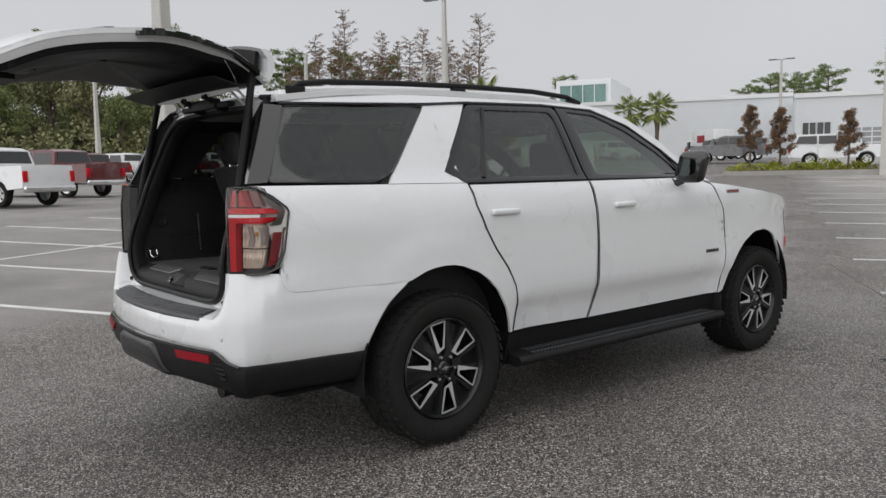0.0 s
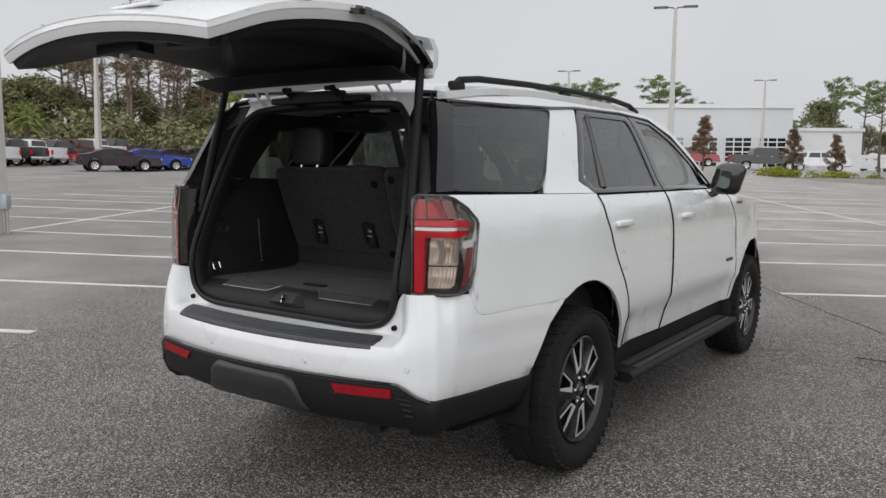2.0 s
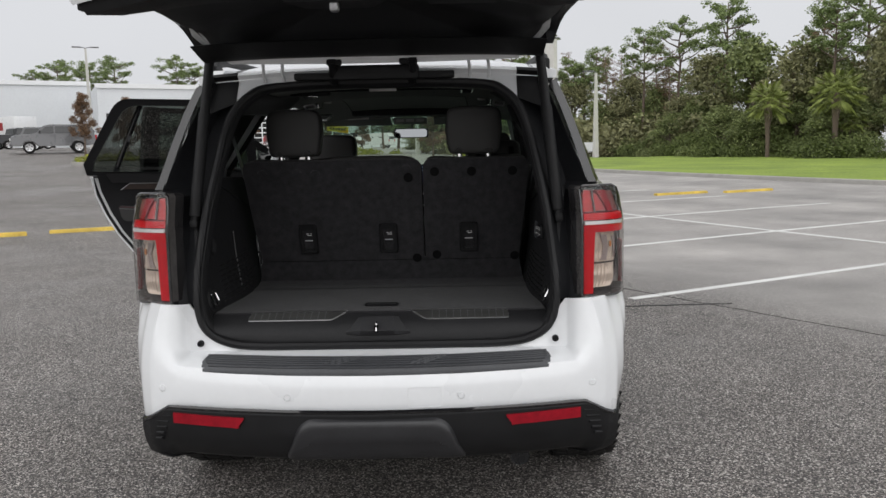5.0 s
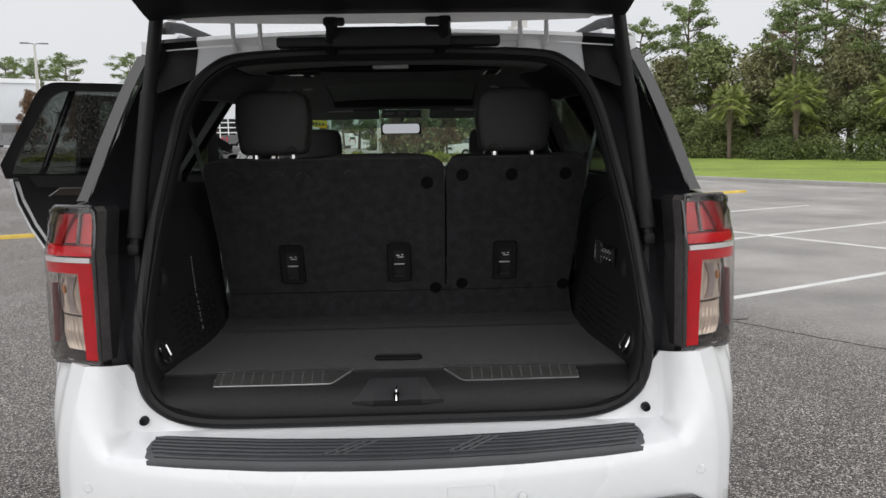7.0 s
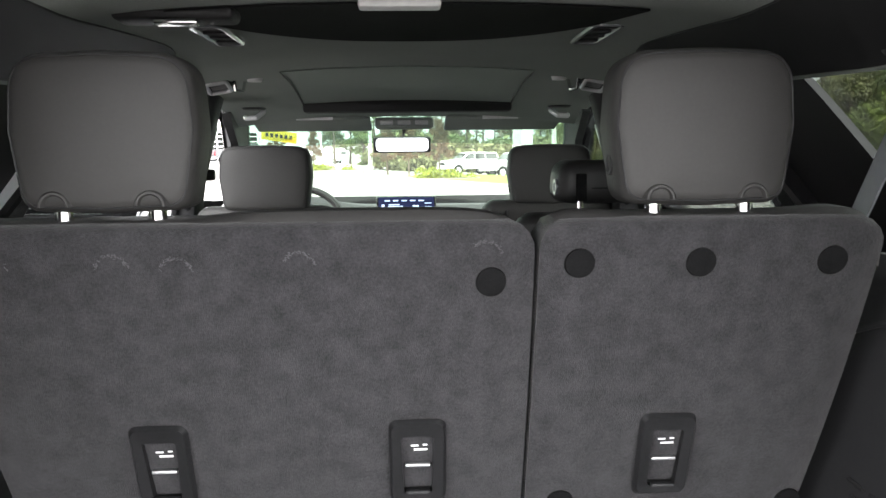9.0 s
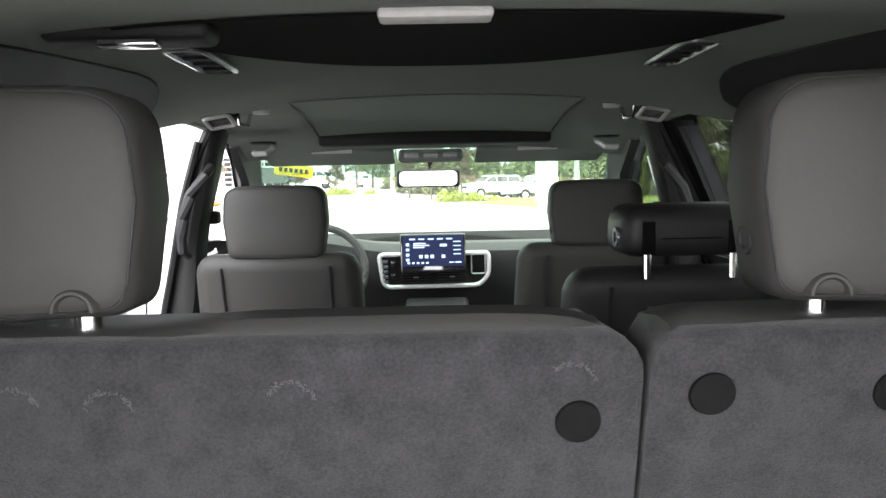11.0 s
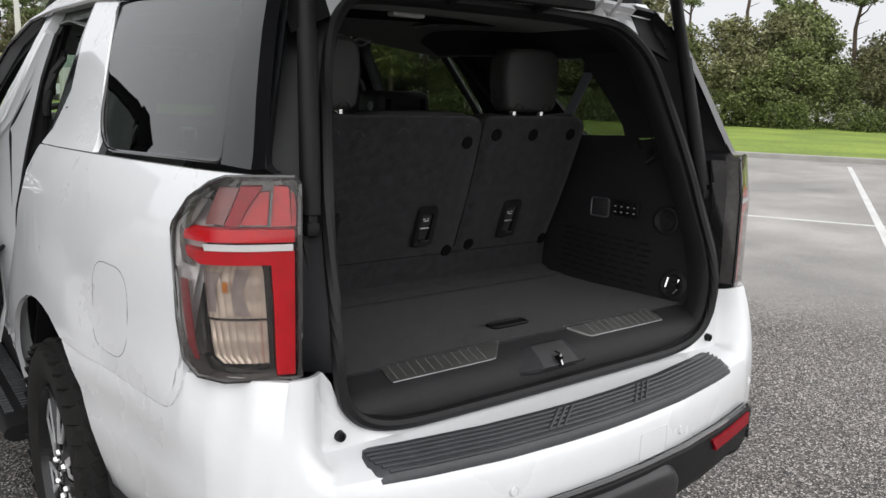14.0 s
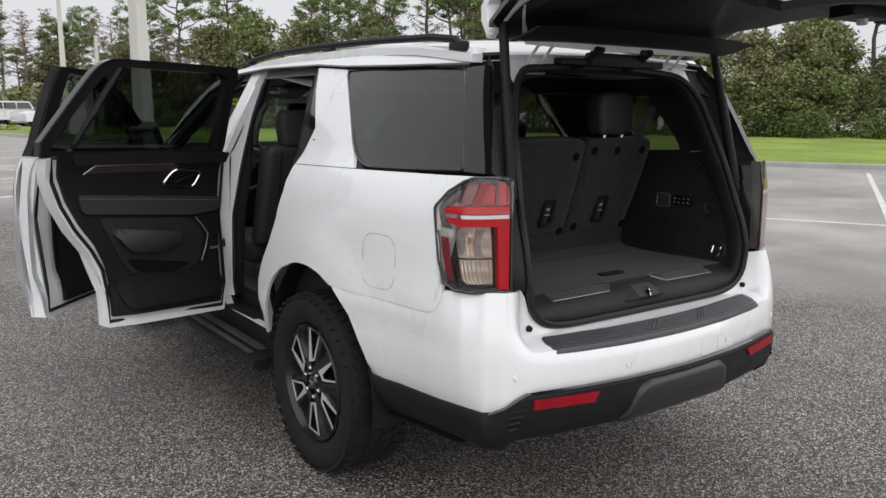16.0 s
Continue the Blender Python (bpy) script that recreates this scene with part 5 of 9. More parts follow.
    bt = part("front_seat_belt", bm, GREYTRIM, CAR, "grey woven front seat belt")
    bm = bmesh.new()
    box(bm, (s * 0.677, 1.262, 1.482), (0.034, 0.05, 0.040), 0.010, 3)
    part("belt_tongue", bm, BLACK, bt)
    panel("sill_trim", [(0.47, 0.50), (2.52, 0.50), (2.52, 0.56), (0.49, 0.56)], s, TRIM, CAR, 0.08, -0.12, step=0.3)
    panel("front_pillar_trim", [(1.45, 1.70), (1.76, 1.60), (2.07, 1.44), (2.33, 1.26), (2.45, 1.28), (2.07, 1.54), (1.76, 1.70), (1.45, 1.78)], s, TRIM, CAR, 0.03, -0.06)
    panel("rail_trim", [(-0.70, 1.68), (0.0, 1.715), (0.4, 1.738), (1.45, 1.735), (1.45, 1.80), (0.4, 1.82), (-0.70, 1.76)], s, LINER, CAR, 0.02, -0.06)
    bm = bmesh.new()
    tube(bm, [(s * 0.645, 1.135, 1.632), (s * 0.655, 1.105, 1.607), (s * 0.697, 1.092, 1.547), (s * 0.718, 1.092, 1.485), (s * 0.727, 1.096, 1.43), (s * 0.726, 1.102, 1.392), (s * 0.716, 1.125, 1.378)], [0.012, 0.0145, 0.016, 0.016, 0.0155, 0.0145, 0.012], 8)
    part("grab_handle", bm, TRIM, CAR, "black grab handle on the pillar")

# ---- cabin ----
bm = bmesh.new()
box(bm, (0, 1.05, 0.52), (1.56, 3.2, 0.05))
box(bm, (0, -0.66, 0.85), (1.18, 0.50, 0.05))
part("cabin_floor", bm, CARPET, CAR)
bm = bmesh.new()
box(bm, (0, 2.55, 0.95), (1.6, 0.06, 0.8))
part("bulkhead", bm, TRIM, CAR)


def ceil_z(x, y):
    z = roof_z(x, max(y, -0.36), 0.128) - 0.045 * max(0, (abs(x) - 0.40) / 0.25) ** 2
    w = min(1.0, max(0.0, (y - 0.40) / 0.55))
    z += w * (roof_z(0, y, 0.128) - 0.030 * (x / 0.6) ** 2 - z)
    return z


bm = bmesh.new()
ys = [-0.70 + 2.36 * k / 30 for k in range(31)]
xs = [-0.66 + 1.32 * i / 22 for i in range(23)]
rows = []
for y in ys:
    row = []
    for x in xs:
        row.append(Vector((x, y, ceil_z(x, y))))
    rows.append(row)
grid(bm, rows)
thicken(bm, (0, 0, 0.006))
part("headliner", bm, LINER, CAR, "grey cloth headliner with a closed sunroof blind")
bm = bmesh.new()
grid(bm, [[Vector((x * (0.345 + 0.03 * t), 0.72 + 0.71 * t, ceil_z(x * 0.36, 0.72 + 0.71 * t) - 0.003)) for x in [-1 + k / 6 for k in range(13)]] for t in [k / 8 for k in range(9)]])
thicken(bm, (0, 0, 0.002))
part("sunroof_blind", bm, BLIND, CAR, "closed grey-green cloth sunroof blind")
bm = bmesh.new()
rim = [(0.345 + 0.03 * k / 8, 0.72 + 0.71 * k / 8) for k in range(9)] + [(0.375 - 0.75 * k / 10, 1.43) for k in range(1, 11)] + [(-0.375 + 0.03 * k / 8, 1.43 - 0.71 * k / 8) for k in range(1, 9)]
tube(bm, [(a, b, ceil_z(a, b) - 0.004) for a, b in rim], [0.001] + [0.0035] * 25 + [0.001], 6)
part("sunroof_rim", bm, BLACK, CAR)
bm = bmesh.new()
box(bm, (0, 1.475, 1.722), (0.76, 0.07, 0.046), 0.012)
part("sunroof_bar", bm, TRIM, CAR)
bm = bmesh.new()
rows = []
for x in [-0.54 + 1.08 * k / 20 for k in range(21)]:
    e = 1 - (abs(x) / 0.56) ** 4
    rows.append([Vector((x, -0.705, 1.742)), Vector((x, -0.60, 1.742 - 0.012 * e)), Vector((x, -0.50, 1.75 - 0.014 * e)), Vector((x, -0.44, 1.768))])
grid(bm, rows)
thicken(bm, (0, 0, 0.006))
part("header_trim", bm, TRIM, CAR)
for s in (1, -1):
    # roof vents, reading lamps, coat hooks
    for vx, vy, wx, wy in ((0.345, 0.015, 0.050, 0.21),):
        bm = bmesh.new()
        z = ceil_z(vx, vy) - 0.006
        o = rounded([(s * vx - wx / 2, vy - wy / 2, 0.02), (s * vx + wx / 2, vy - wy / 2, 0.02), (s * vx + wx / 2, vy + wy / 2, 0.02), (s * vx - wx / 2, vy + wy / 2, 0.02)])
        tube(bm, [(a, b, z) for a, b in o], 0.005, 6, closed=True)
        vent = part("roof_air_vent", bm, GREYTRIM, CAR, "ceiling air vent with a bright rim")
        each("vent_slat", [(k,) for k in range(4)], TRIM, vent, lambda b, k: box(b, (s * vx, vy - wy / 2 + wy * (k + 0.6) / 4.2, z), (wx * 0.8, 0.012, 0.004)))
        bm = bmesh.new()
        box(bm, (s * vx, vy, z + 0.004), (wx * 0.86, wy * 0.9, 0.004))
        part("vent_well", bm, BLACK, vent)
    # swivel vent beside the second row, tipped towards the rear
    tip = Matrix.Rotation(radians(-14), 3, "X") @ Matrix.Rotation(radians(s * 10), 3, "Y")
    vc = Vector((s * 0.540, 0.84, ceil_z(0.535, 0.84) - 0.006))
    bm = bmesh.new()
    o = rounded([(-0.034, -0.042, 0.009), (0.034, -0.042, 0.009), (0.034, 0.042, 0.009), (-0.034, 0.042, 0.009)])
    grid(bm, [[vc + tip @ Vector((a * f, b * f, d)) for a, b in o] for f, d in ((1.12, 0.012), (1.08, -0.004), (1.0, -0.009), (0.80, -0.008), (0.76, 0.006))], close=True)
    vent = part("swivel_air_vent", bm, BLACK, CAR, "square ceiling air vent with a chrome rim")
    bm = bmesh.new()
    tube(bm, [vc + tip @ Vector((a * 0.88, b * 0.88, -0.009)) for a, b in o], 0.0062, 6, closed=True)
    part("vent_rim", bm, ALU, vent, "bright chrome rim")
    bm = bmesh.new()
    box(bm, vc, (0.052, 0.066, 0.006), m=tip)
    part("vent_well", bm, BLACK, vent)
    each("vent_slat", ((-0.017,), (0.0,), (0.017,)), STEEL, vent, lambda b, k: box(b, vc + tip @ Vector((0, k, -0.006)), (0.044, 0.004, 0.005), m=tip))
    bm = bmesh.new()
    tube(bm, [(s * 0.475, 0.90, ceil_z(0.475, 0.9)), (s * 0.478, 0.88, ceil_z(0.475, 0.9) - 0.03), (s * 0.492, 0.85, ceil_z(0.475, 0.9) - 0.03), (s * 0.495, 0.84, ceil_z(0.475, 0.9))], 0.005, 6)
    part("belt_guide", bm, CHROME, CAR)
    bm = bmesh.new()
    lathe(bm, [(0.0, -0.010), (0.020, -0.008), (0.024, 0.004)], 16, "z", (s * 0.44, 0.86, ceil_z(0.44, 0.86)))
    part("reading_lamp", bm, LIGHTPRINT, CAR)
    bm = bmesh.new()
    hz = 1.682
    tube(bm, [(s * 0.495, 1.30, hz + 0.016), (s * 0.493, 1.27, hz + 0.006), (s * 0.512, 1.25, hz - 0.010), (s * 0.545, 1.25, hz - 0.012), (s * 0.552, 1.28, hz - 0.008)], 0.009, 8)
    hk = part("coat_hook", bm, ALU, CAR, "bright coat hook in a black recess")
    bm = bmesh.new()
    lathe(bm, [(0.0, 0.0), (0.036, 0.0), (0.042, 0.006)], 16, "z", (s * 0.522, 1.275, hz + 0.018))
    part("hook_recess", bm, BLACK, hk)
    # sun visors with labels
    bm = bmesh.new()
    box(bm, (s * 0.375, 1.715, 1.672), (0.46, 0.17, 0.016), 0.008, m=Matrix.Rotation(radians(-13), 3, "X"))
    vis = part("sun_visor", bm, LINER, CAR)
    bm = bmesh.new()
    box(bm, (s * 0.36, 1.634, 1.690), (0.14, 0.004, 0.014))
    part("visor_label", bm, LIGHTPRINT, vis)
bm = bmesh.new()
box(bm, (-0.015, 1.70, 1.672), (0.23, 0.10, 0.045), 0.014, 3)
oc = part("overhead_console", bm, LINER, CAR)
each("console_button", ((-1,), (0,), (1,)), STEEL, oc, lambda b, k: box(b, (-0.015 + 0.068 * k, 1.648, 1.672), (0.05, 0.01, 0.018), 0.003))
bm = bmesh.new()
box(bm, (-0.025, 1.95, 1.593), (0.245, 0.02, 0.068), 0.022, 4, m=Matrix.Rotation(radians(12), 3, "X"))
rv = part("rear_view_mirror", bm, BLACK, CAR)
bm = bmesh.new()
prism(bm, rounded([(-0.137, 1.565, 0.02), (0.087, 1.565, 0.02), (0.087, 1.621, 0.02), (-0.137, 1.621, 0.02)]), "y", 1.9345, 1.937)
part("mirror_face", bm, MIRRORGLASS, rv)
bm = bmesh.new()
tube(bm, [(-0.025, 1.95, 1.61), (-0.015, 1.96, 1.66), (-0.015, 1.98, 1.725)], 0.012, 6)
part("mirror_stem", bm, BLACK, rv)
# dark strip over the third-row windows
for s in (1, -1):
    bm = bmesh.new()
    rows = []
    for k in range(17):
        y = -0.66 + 1.04 * k / 16
        x0 = 0.455 + 0.09 * max(0.0, (y - 0.05) / 0.33) ** 2
        rows.append([Vector((s * x, y, ceil_z(x, y) - 0.004 - 0.004 * (0.1 < f < 0.9))) for f, x in [(j / 6, x0 + (0.645 - x0) * j / 6) for j in range(7)]])
    grid(bm, rows)
    thicken(bm, (0, 0, 0.003))
    part("upper_side_strip", bm, TRIM, CAR, "black strip between headliner and rear side window")
# dark sheet for shade behind the rear header, and the middle belt's ceiling anchor
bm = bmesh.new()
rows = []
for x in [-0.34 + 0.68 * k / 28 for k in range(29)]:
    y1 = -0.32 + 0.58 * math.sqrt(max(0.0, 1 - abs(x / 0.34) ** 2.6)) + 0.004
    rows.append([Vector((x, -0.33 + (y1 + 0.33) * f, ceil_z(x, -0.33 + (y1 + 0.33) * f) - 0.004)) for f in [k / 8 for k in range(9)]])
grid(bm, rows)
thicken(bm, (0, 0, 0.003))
part("ceiling_shade", bm, SLOT, CAR, "dark sheet on the headliner for the shade in its hollow")
bm = bmesh.new()
box(bm, (-0.33, -0.30, 1.726), (0.17, 0.06, 0.022), 0.01, 3)
anc = part("ceiling_belt_anchor", bm, TRIM, CAR, "black bezel for the middle seat belt")
bm = bmesh.new()
box(bm, (-0.325, -0.322, 1.712), (0.06, 0.022, 0.008), 0.003, 2)
part("belt_tongue", bm, CHROME, anc)
# cargo dome lamp and yellow windscreen label
bm = bmesh.new()
box(bm, (-0.015, -0.34, 1.732), (0.115, 0.035, 0.012), 0.005)
part("cargo_lamp", bm, LIGHTPRINT, CAR)
YELLOW = material("yellow_paper", (0.75, 0.55, 0.04), 0.6)
bm = bmesh.new()
box(bm, (-0.55, 1.965, 1.635), (0.15, 0.004, 0.045), m=Matrix.Rotation(radians(8), 3, "Y"))
tagp = part("window_label", bm, YELLOW, CAR, "yellow paper label with unreadable writing")
bm = bmesh.new()
for k in range(6):
    box(bm, (-0.60 + 0.02 * k, 1.961, 1.642 - 0.0028 * k), (0.012, 0.003, 0.016))
part("label_bars", bm, DARKPRINT, tagp)

# cargo floor, scuff plates, latch cover, flap
bm = bmesh.new()
prism(bm, [(-0.60, -0.925), (0.60, -0.925), (0.575, -0.44), (-0.575, -0.44)], "z", 0.885, 0.905)
fl = part("cargo_floor", bm, CARPET, CAR, "charcoal carpeted cargo floor")
bm = bmesh.new()
o = rounded([(-0.060, -0.842, 0.012), (0.060, -0.842, 0.012), (0.060, -0.802, 0.012), (-0.060, -0.802, 0.012)])
prism(bm, o, "z", 0.9055, 0.909)
part("floor_handle", bm, BLACK, fl, "recessed black floor handle")
bm = bmesh.new()
tube(bm, [(a, b, 0.909) for a, b in o], 0.004, 5, closed=True)
part("floor_handle_rim", bm, BLACK, fl)
bm = bmesh.new()
rows = []
for x in [-0.60 + 1.2 * k / 24 for k in range(25)]:
    e = (abs(x) / 0.6) ** 6
    rows.append([Vector((x, -0.915, 0.903)), Vector((x, -0.972, 0.880 + 0.006 * e)), Vector((x, -0.992, 0.863 + 0.014 * e)), Vector((x, -1.003, 0.84 + 0.03 * e)), Vector((x, -1.008, 0.814 + 0.05 * e))])
grid(bm, rows)
thicken(bm, (0, 0.004, -0.012))
part("sill_cover", bm, TRIM, CAR, "black plastic cargo sill")
for s in (1, -1):
    bm = bmesh.new()
    prism(bm, [(s * a, b) for a, b in rounded([(0.11, -0.914, 0.01), (0.465, -0.916, 0.01), (0.465, -0.970, 0.01), (0.165, -0.970, 0.02)])], "z", 0.896, 0.9075)
    for v in bm.verts:
        v.co.z += 0.40 * (v.co.y + 0.913)
    pl = part("scuff_plate", bm, PLATE, CAR, "ribbed brushed metal scuff plate")
    each("plate_rib", [(k,) for k in range(11)], STEEL, pl, lambda b, k: box(b, (s * (0.192 + 0.0255 * k), -0.943, 0.8958), (0.0022, 0.046, 0.0022), m=Matrix.Rotation(math.atan(0.40), 3, "X")))
    bm = bmesh.new()
    tube(bm, [(s * 0.115, -0.918, 0.9055), (s * 0.168, -0.9705, 0.8840), (s * 0.30, -0.9710, 0.8840), (s * 0.464, -0.9710, 0.8840), (s * 0.465, -0.945, 0.8945)], 0.0015, 5)
    part("plate_edge", bm, STEEL, pl, "bright polished front edge")
bm = bmesh.new()
rows = [[(-0.072, -0.955, 0.889), (-0.056, -0.956, 0.892), (0.056, -0.956, 0.892), (0.072, -0.955, 0.889)],
        [(-0.076, -0.966, 0.884), (-0.054, -0.970, 0.893), (0.054, -0.970, 0.893), (0.076, -0.966, 0.884)],
        [(-0.092, -0.985, 0.868), (-0.056, -0.999, 0.879), (0.056, -0.999, 0.879), (0.092, -0.985, 0.868)],
        [(-0.114, -1.001, 0.846), (-0.060, -1.030, 0.856), (0.060, -1.030, 0.856), (0.114, -1.001, 0.846)],
        [(-0.116, -1.003, 0.838), (-0.062, -1.012, 0.838), (0.062, -1.012, 0.838), (0.116, -1.003, 0.838)]]
grid(bm, [[Vector(p) for p in r] for r in rows])
thicken(bm, (0, 0.008, -0.006))
lc = part("latch_cover", bm, LATCHGREY, CAR, "raised wedge over the tailgate striker", 20)
bm = bmesh.new()
box(bm, (-0.002, -1.0210, 0.862), (0.012, 0.018, 0.026), 0.002)
part("striker_slot", bm, SLOT, lc)
bm = bmesh.new()
tube(bm, [(-0.002, -1.020, 0.850), (-0.002, -1.0335, 0.856), (-0.002, -1.0250, 0.880), (-0.002, -1.005, 0.882)], 0.0028, 6)
part("striker", bm, CHROME, lc)


# cargo side trims
def inner_x(y, z):
    x = cubic(z, [0.88, 0.95, 1.10, 1.25, 1.36, 1.42, 1.60, 1.72], [0.568, 0.58, 0.60, 0.612, 0.648, 0.672, 0.628, 0.585])
    return x + 0.035 * min(1.0, max(0.0, (-0.62 - y) / 0.3)) * (1 if z < 1.4 else 0.4)


for s in (1, -1):
    low = [(-0.955, 0.89), (-0.30, 0.89), (-0.25, 1.36), (-0.66, 1.375), (-0.80, 1.40), (-0.90, 1.30), (-0.955, 1.10)]
    tr = panel("cargo_side_trim", low, s, TRIM, CAR, -0.012, 0.0, "black moulded cargo side trim", fx=inner_x)
    panel("rear_pillar_inner", [(-0.80, 1.395), (-0.628, 1.38), (-0.41, 1.70), (-0.40, 1.735), (-0.66, 1.735), (-0.79, 1.66)], s, TRIM, CAR, -0.012, 0.0, fx=inner_x)
    panel("window_sill_trim", [(-0.70, 1.355), (-0.25, 1.345), (-0.20, 1.372), (-0.66, 1.392)], s, TRIM, CAR, 0.02, 0.012, fx=inner_x)
    panel("middle_pillar_inner", [(-0.31, 1.335), (0.26, 1.335), (0.15, 1.40), (0.43, 1.765), (0.06, 1.765), (-0.17, 1.50)], s, TRIM, CAR, 0.018, -0.016)
    panel("seat_side_trim", [(-0.46, 0.55), (0.50, 0.55), (0.50, 0.95), (0.22, 1.345), (-0.46, 1.345)], s, TRIM, CAR, 0.02, -0.15)
    ix = lambda y, z, o=0.0: Vector((s * (inner_x(y, z) - o), y, z))
    # speaker grille slots, bag hook, bins
    slots = [(-0.44 - 0.052 * k - 0.012 * (r % 2), 1.075 - 0.019 * r) for r in range(8) for k in range(7)]
    each("grille_slot", slots, GRILLE, tr, lambda b, a, z: tube(b, [ix(a, z - 0.04 * (-a - 0.4), 0.0025), ix(a - 0.036, z - 0.04 * (-a - 0.366), 0.0025)], 0.0034, 5))
    for cy, cz in ((-0.838, 1.142), (-0.893, 0.952)):
        bm = bmesh.new()
        lathe(bm, [(0.0, 0.006), (0.010, 0.005), (0.013, 0.0005), (0.026, 0.0005), (0.031, 0.006), (0.037, 0.0085), (0.043, 0.006), (0.047, -0.002)], 28, "x", (0, 0, 0))
        for v in bm.verts:
            v.co = Vector((s * (inner_x(cy + v.co.y, cz + v.co.z) - v.co.x), cy + v.co.y, cz + v.co.z))
        part("tie_down_cup", bm, TRIM, tr)
    bm = bmesh.new()
    tube(bm, [ix(-0.875, 0.972, 0.004), ix(-0.873, 0.944, 0.012), ix(-0.882, 0.930, 0.014), ix(-0.904, 0.930, 0.014), ix(-0.912, 0.944, 0.012), ix(-0.910, 0.972, 0.004)], 0.0042, 6)
    part("tie_down_loop", bm, CHROME, tr)
    bm = bmesh.new()
    tube(bm, [ix(-0.738, 1.352, 0.0), ix(-0.743, 1.330, 0.018), ix(-0.750, 1.314, 0.026), ix(-0.765, 1.332, 0.02)], 0.007, 6)
    part("bag_hook", bm, TRIM, tr)
    bm = bmesh.new()
    tube(bm, [ix(-0.27, 1.235, 0.0), ix(-0.32, 1.247, 0.001), ix(-0.40, 1.272, 0.001), ix(-0.488, 1.305, 0.001), ix(-0.60, 1.347, 0.001), ix(-0.64, 1.366, 0.001)], 0.0045, 6)
    part("ledge_ridge", bm, TRIM, tr)
    if s > 0:
        bm = bmesh.new()
        tube(bm, [ix(a, b, 0.002) for a, b in rounded([(-0.55, 1.125, 0.01), (-0.625, 1.125, 0.01), (-0.625, 1.185, 0.01), (-0.55, 1.185, 0.01)])], 0.003, 5, closed=True)
        sk = part("socket_cover", bm, GREYTRIM, tr)
        bm = bmesh.new()
        box(bm, ix(-0.5875, 1.155, 0.0), (0.006, 0.066, 0.052), 0.002)
        part("socket_lid", bm, LATCHGREY, sk)
        bm = bmesh.new()
        box(bm, ix(-0.695, 1.16, 0.004), (0.012, 0.10, 0.052), 0.004)
        sw = part("seat_switch_panel", bm, BLACK, tr)
        for k in range(4):
            bm = bmesh.new()
            box(bm, ix(-0.66 - 0.023 * k, 1.16, 0.012), (0.006, 0.017, 0.036), 0.002)
            key = part("seat_switch", bm, GLOSS, sw)
            each("switch_print", ((1.150,), (1.168,)), LIGHTPRINT, sw, lambda b, z: box(b, ix(-0.66 - 0.023 * k, z, 0.0155), (0.002, 0.006, 0.003)))
    else:
        each("jack_cover_stud", [(0.96 + 0.011 * k,) for k in range(20)], STEEL, tr, lambda b, z: lathe(b, [(0.0, 0.0), (0.004, 0.0), (0.005, 0.002)], 6, "x", ix(-0.62, z, 0.002)))
    # seat belt over the quarter window
    bm = bmesh.new()
    a, b = Vector((s * 0.635, -0.475, 1.595)), Vector((s * 0.60, -0.33, 1.30))
    grid(bm, [[a + Vector((0, -0.022, 0)), a + Vector((0, 0.022, 0))], [(a + b) / 2 + Vector((0, -0.022, 0)), (a + b) / 2 + Vector((0, 0.022, 0))], [b + Vector((0, -0.022, 0)), b + Vector((0, 0.022, 0))]])
    thicken(bm, (s * 0.003, 0, 0))
    part("seat_belt", bm, GREYTRIM, CAR)
    bm = bmesh.new()
    box(bm, (s * 0.635, -0.478, 1.605), (0.02, 0.05, 0.03), 0.006)
    part("belt_anchor", bm, TRIM, CAR)


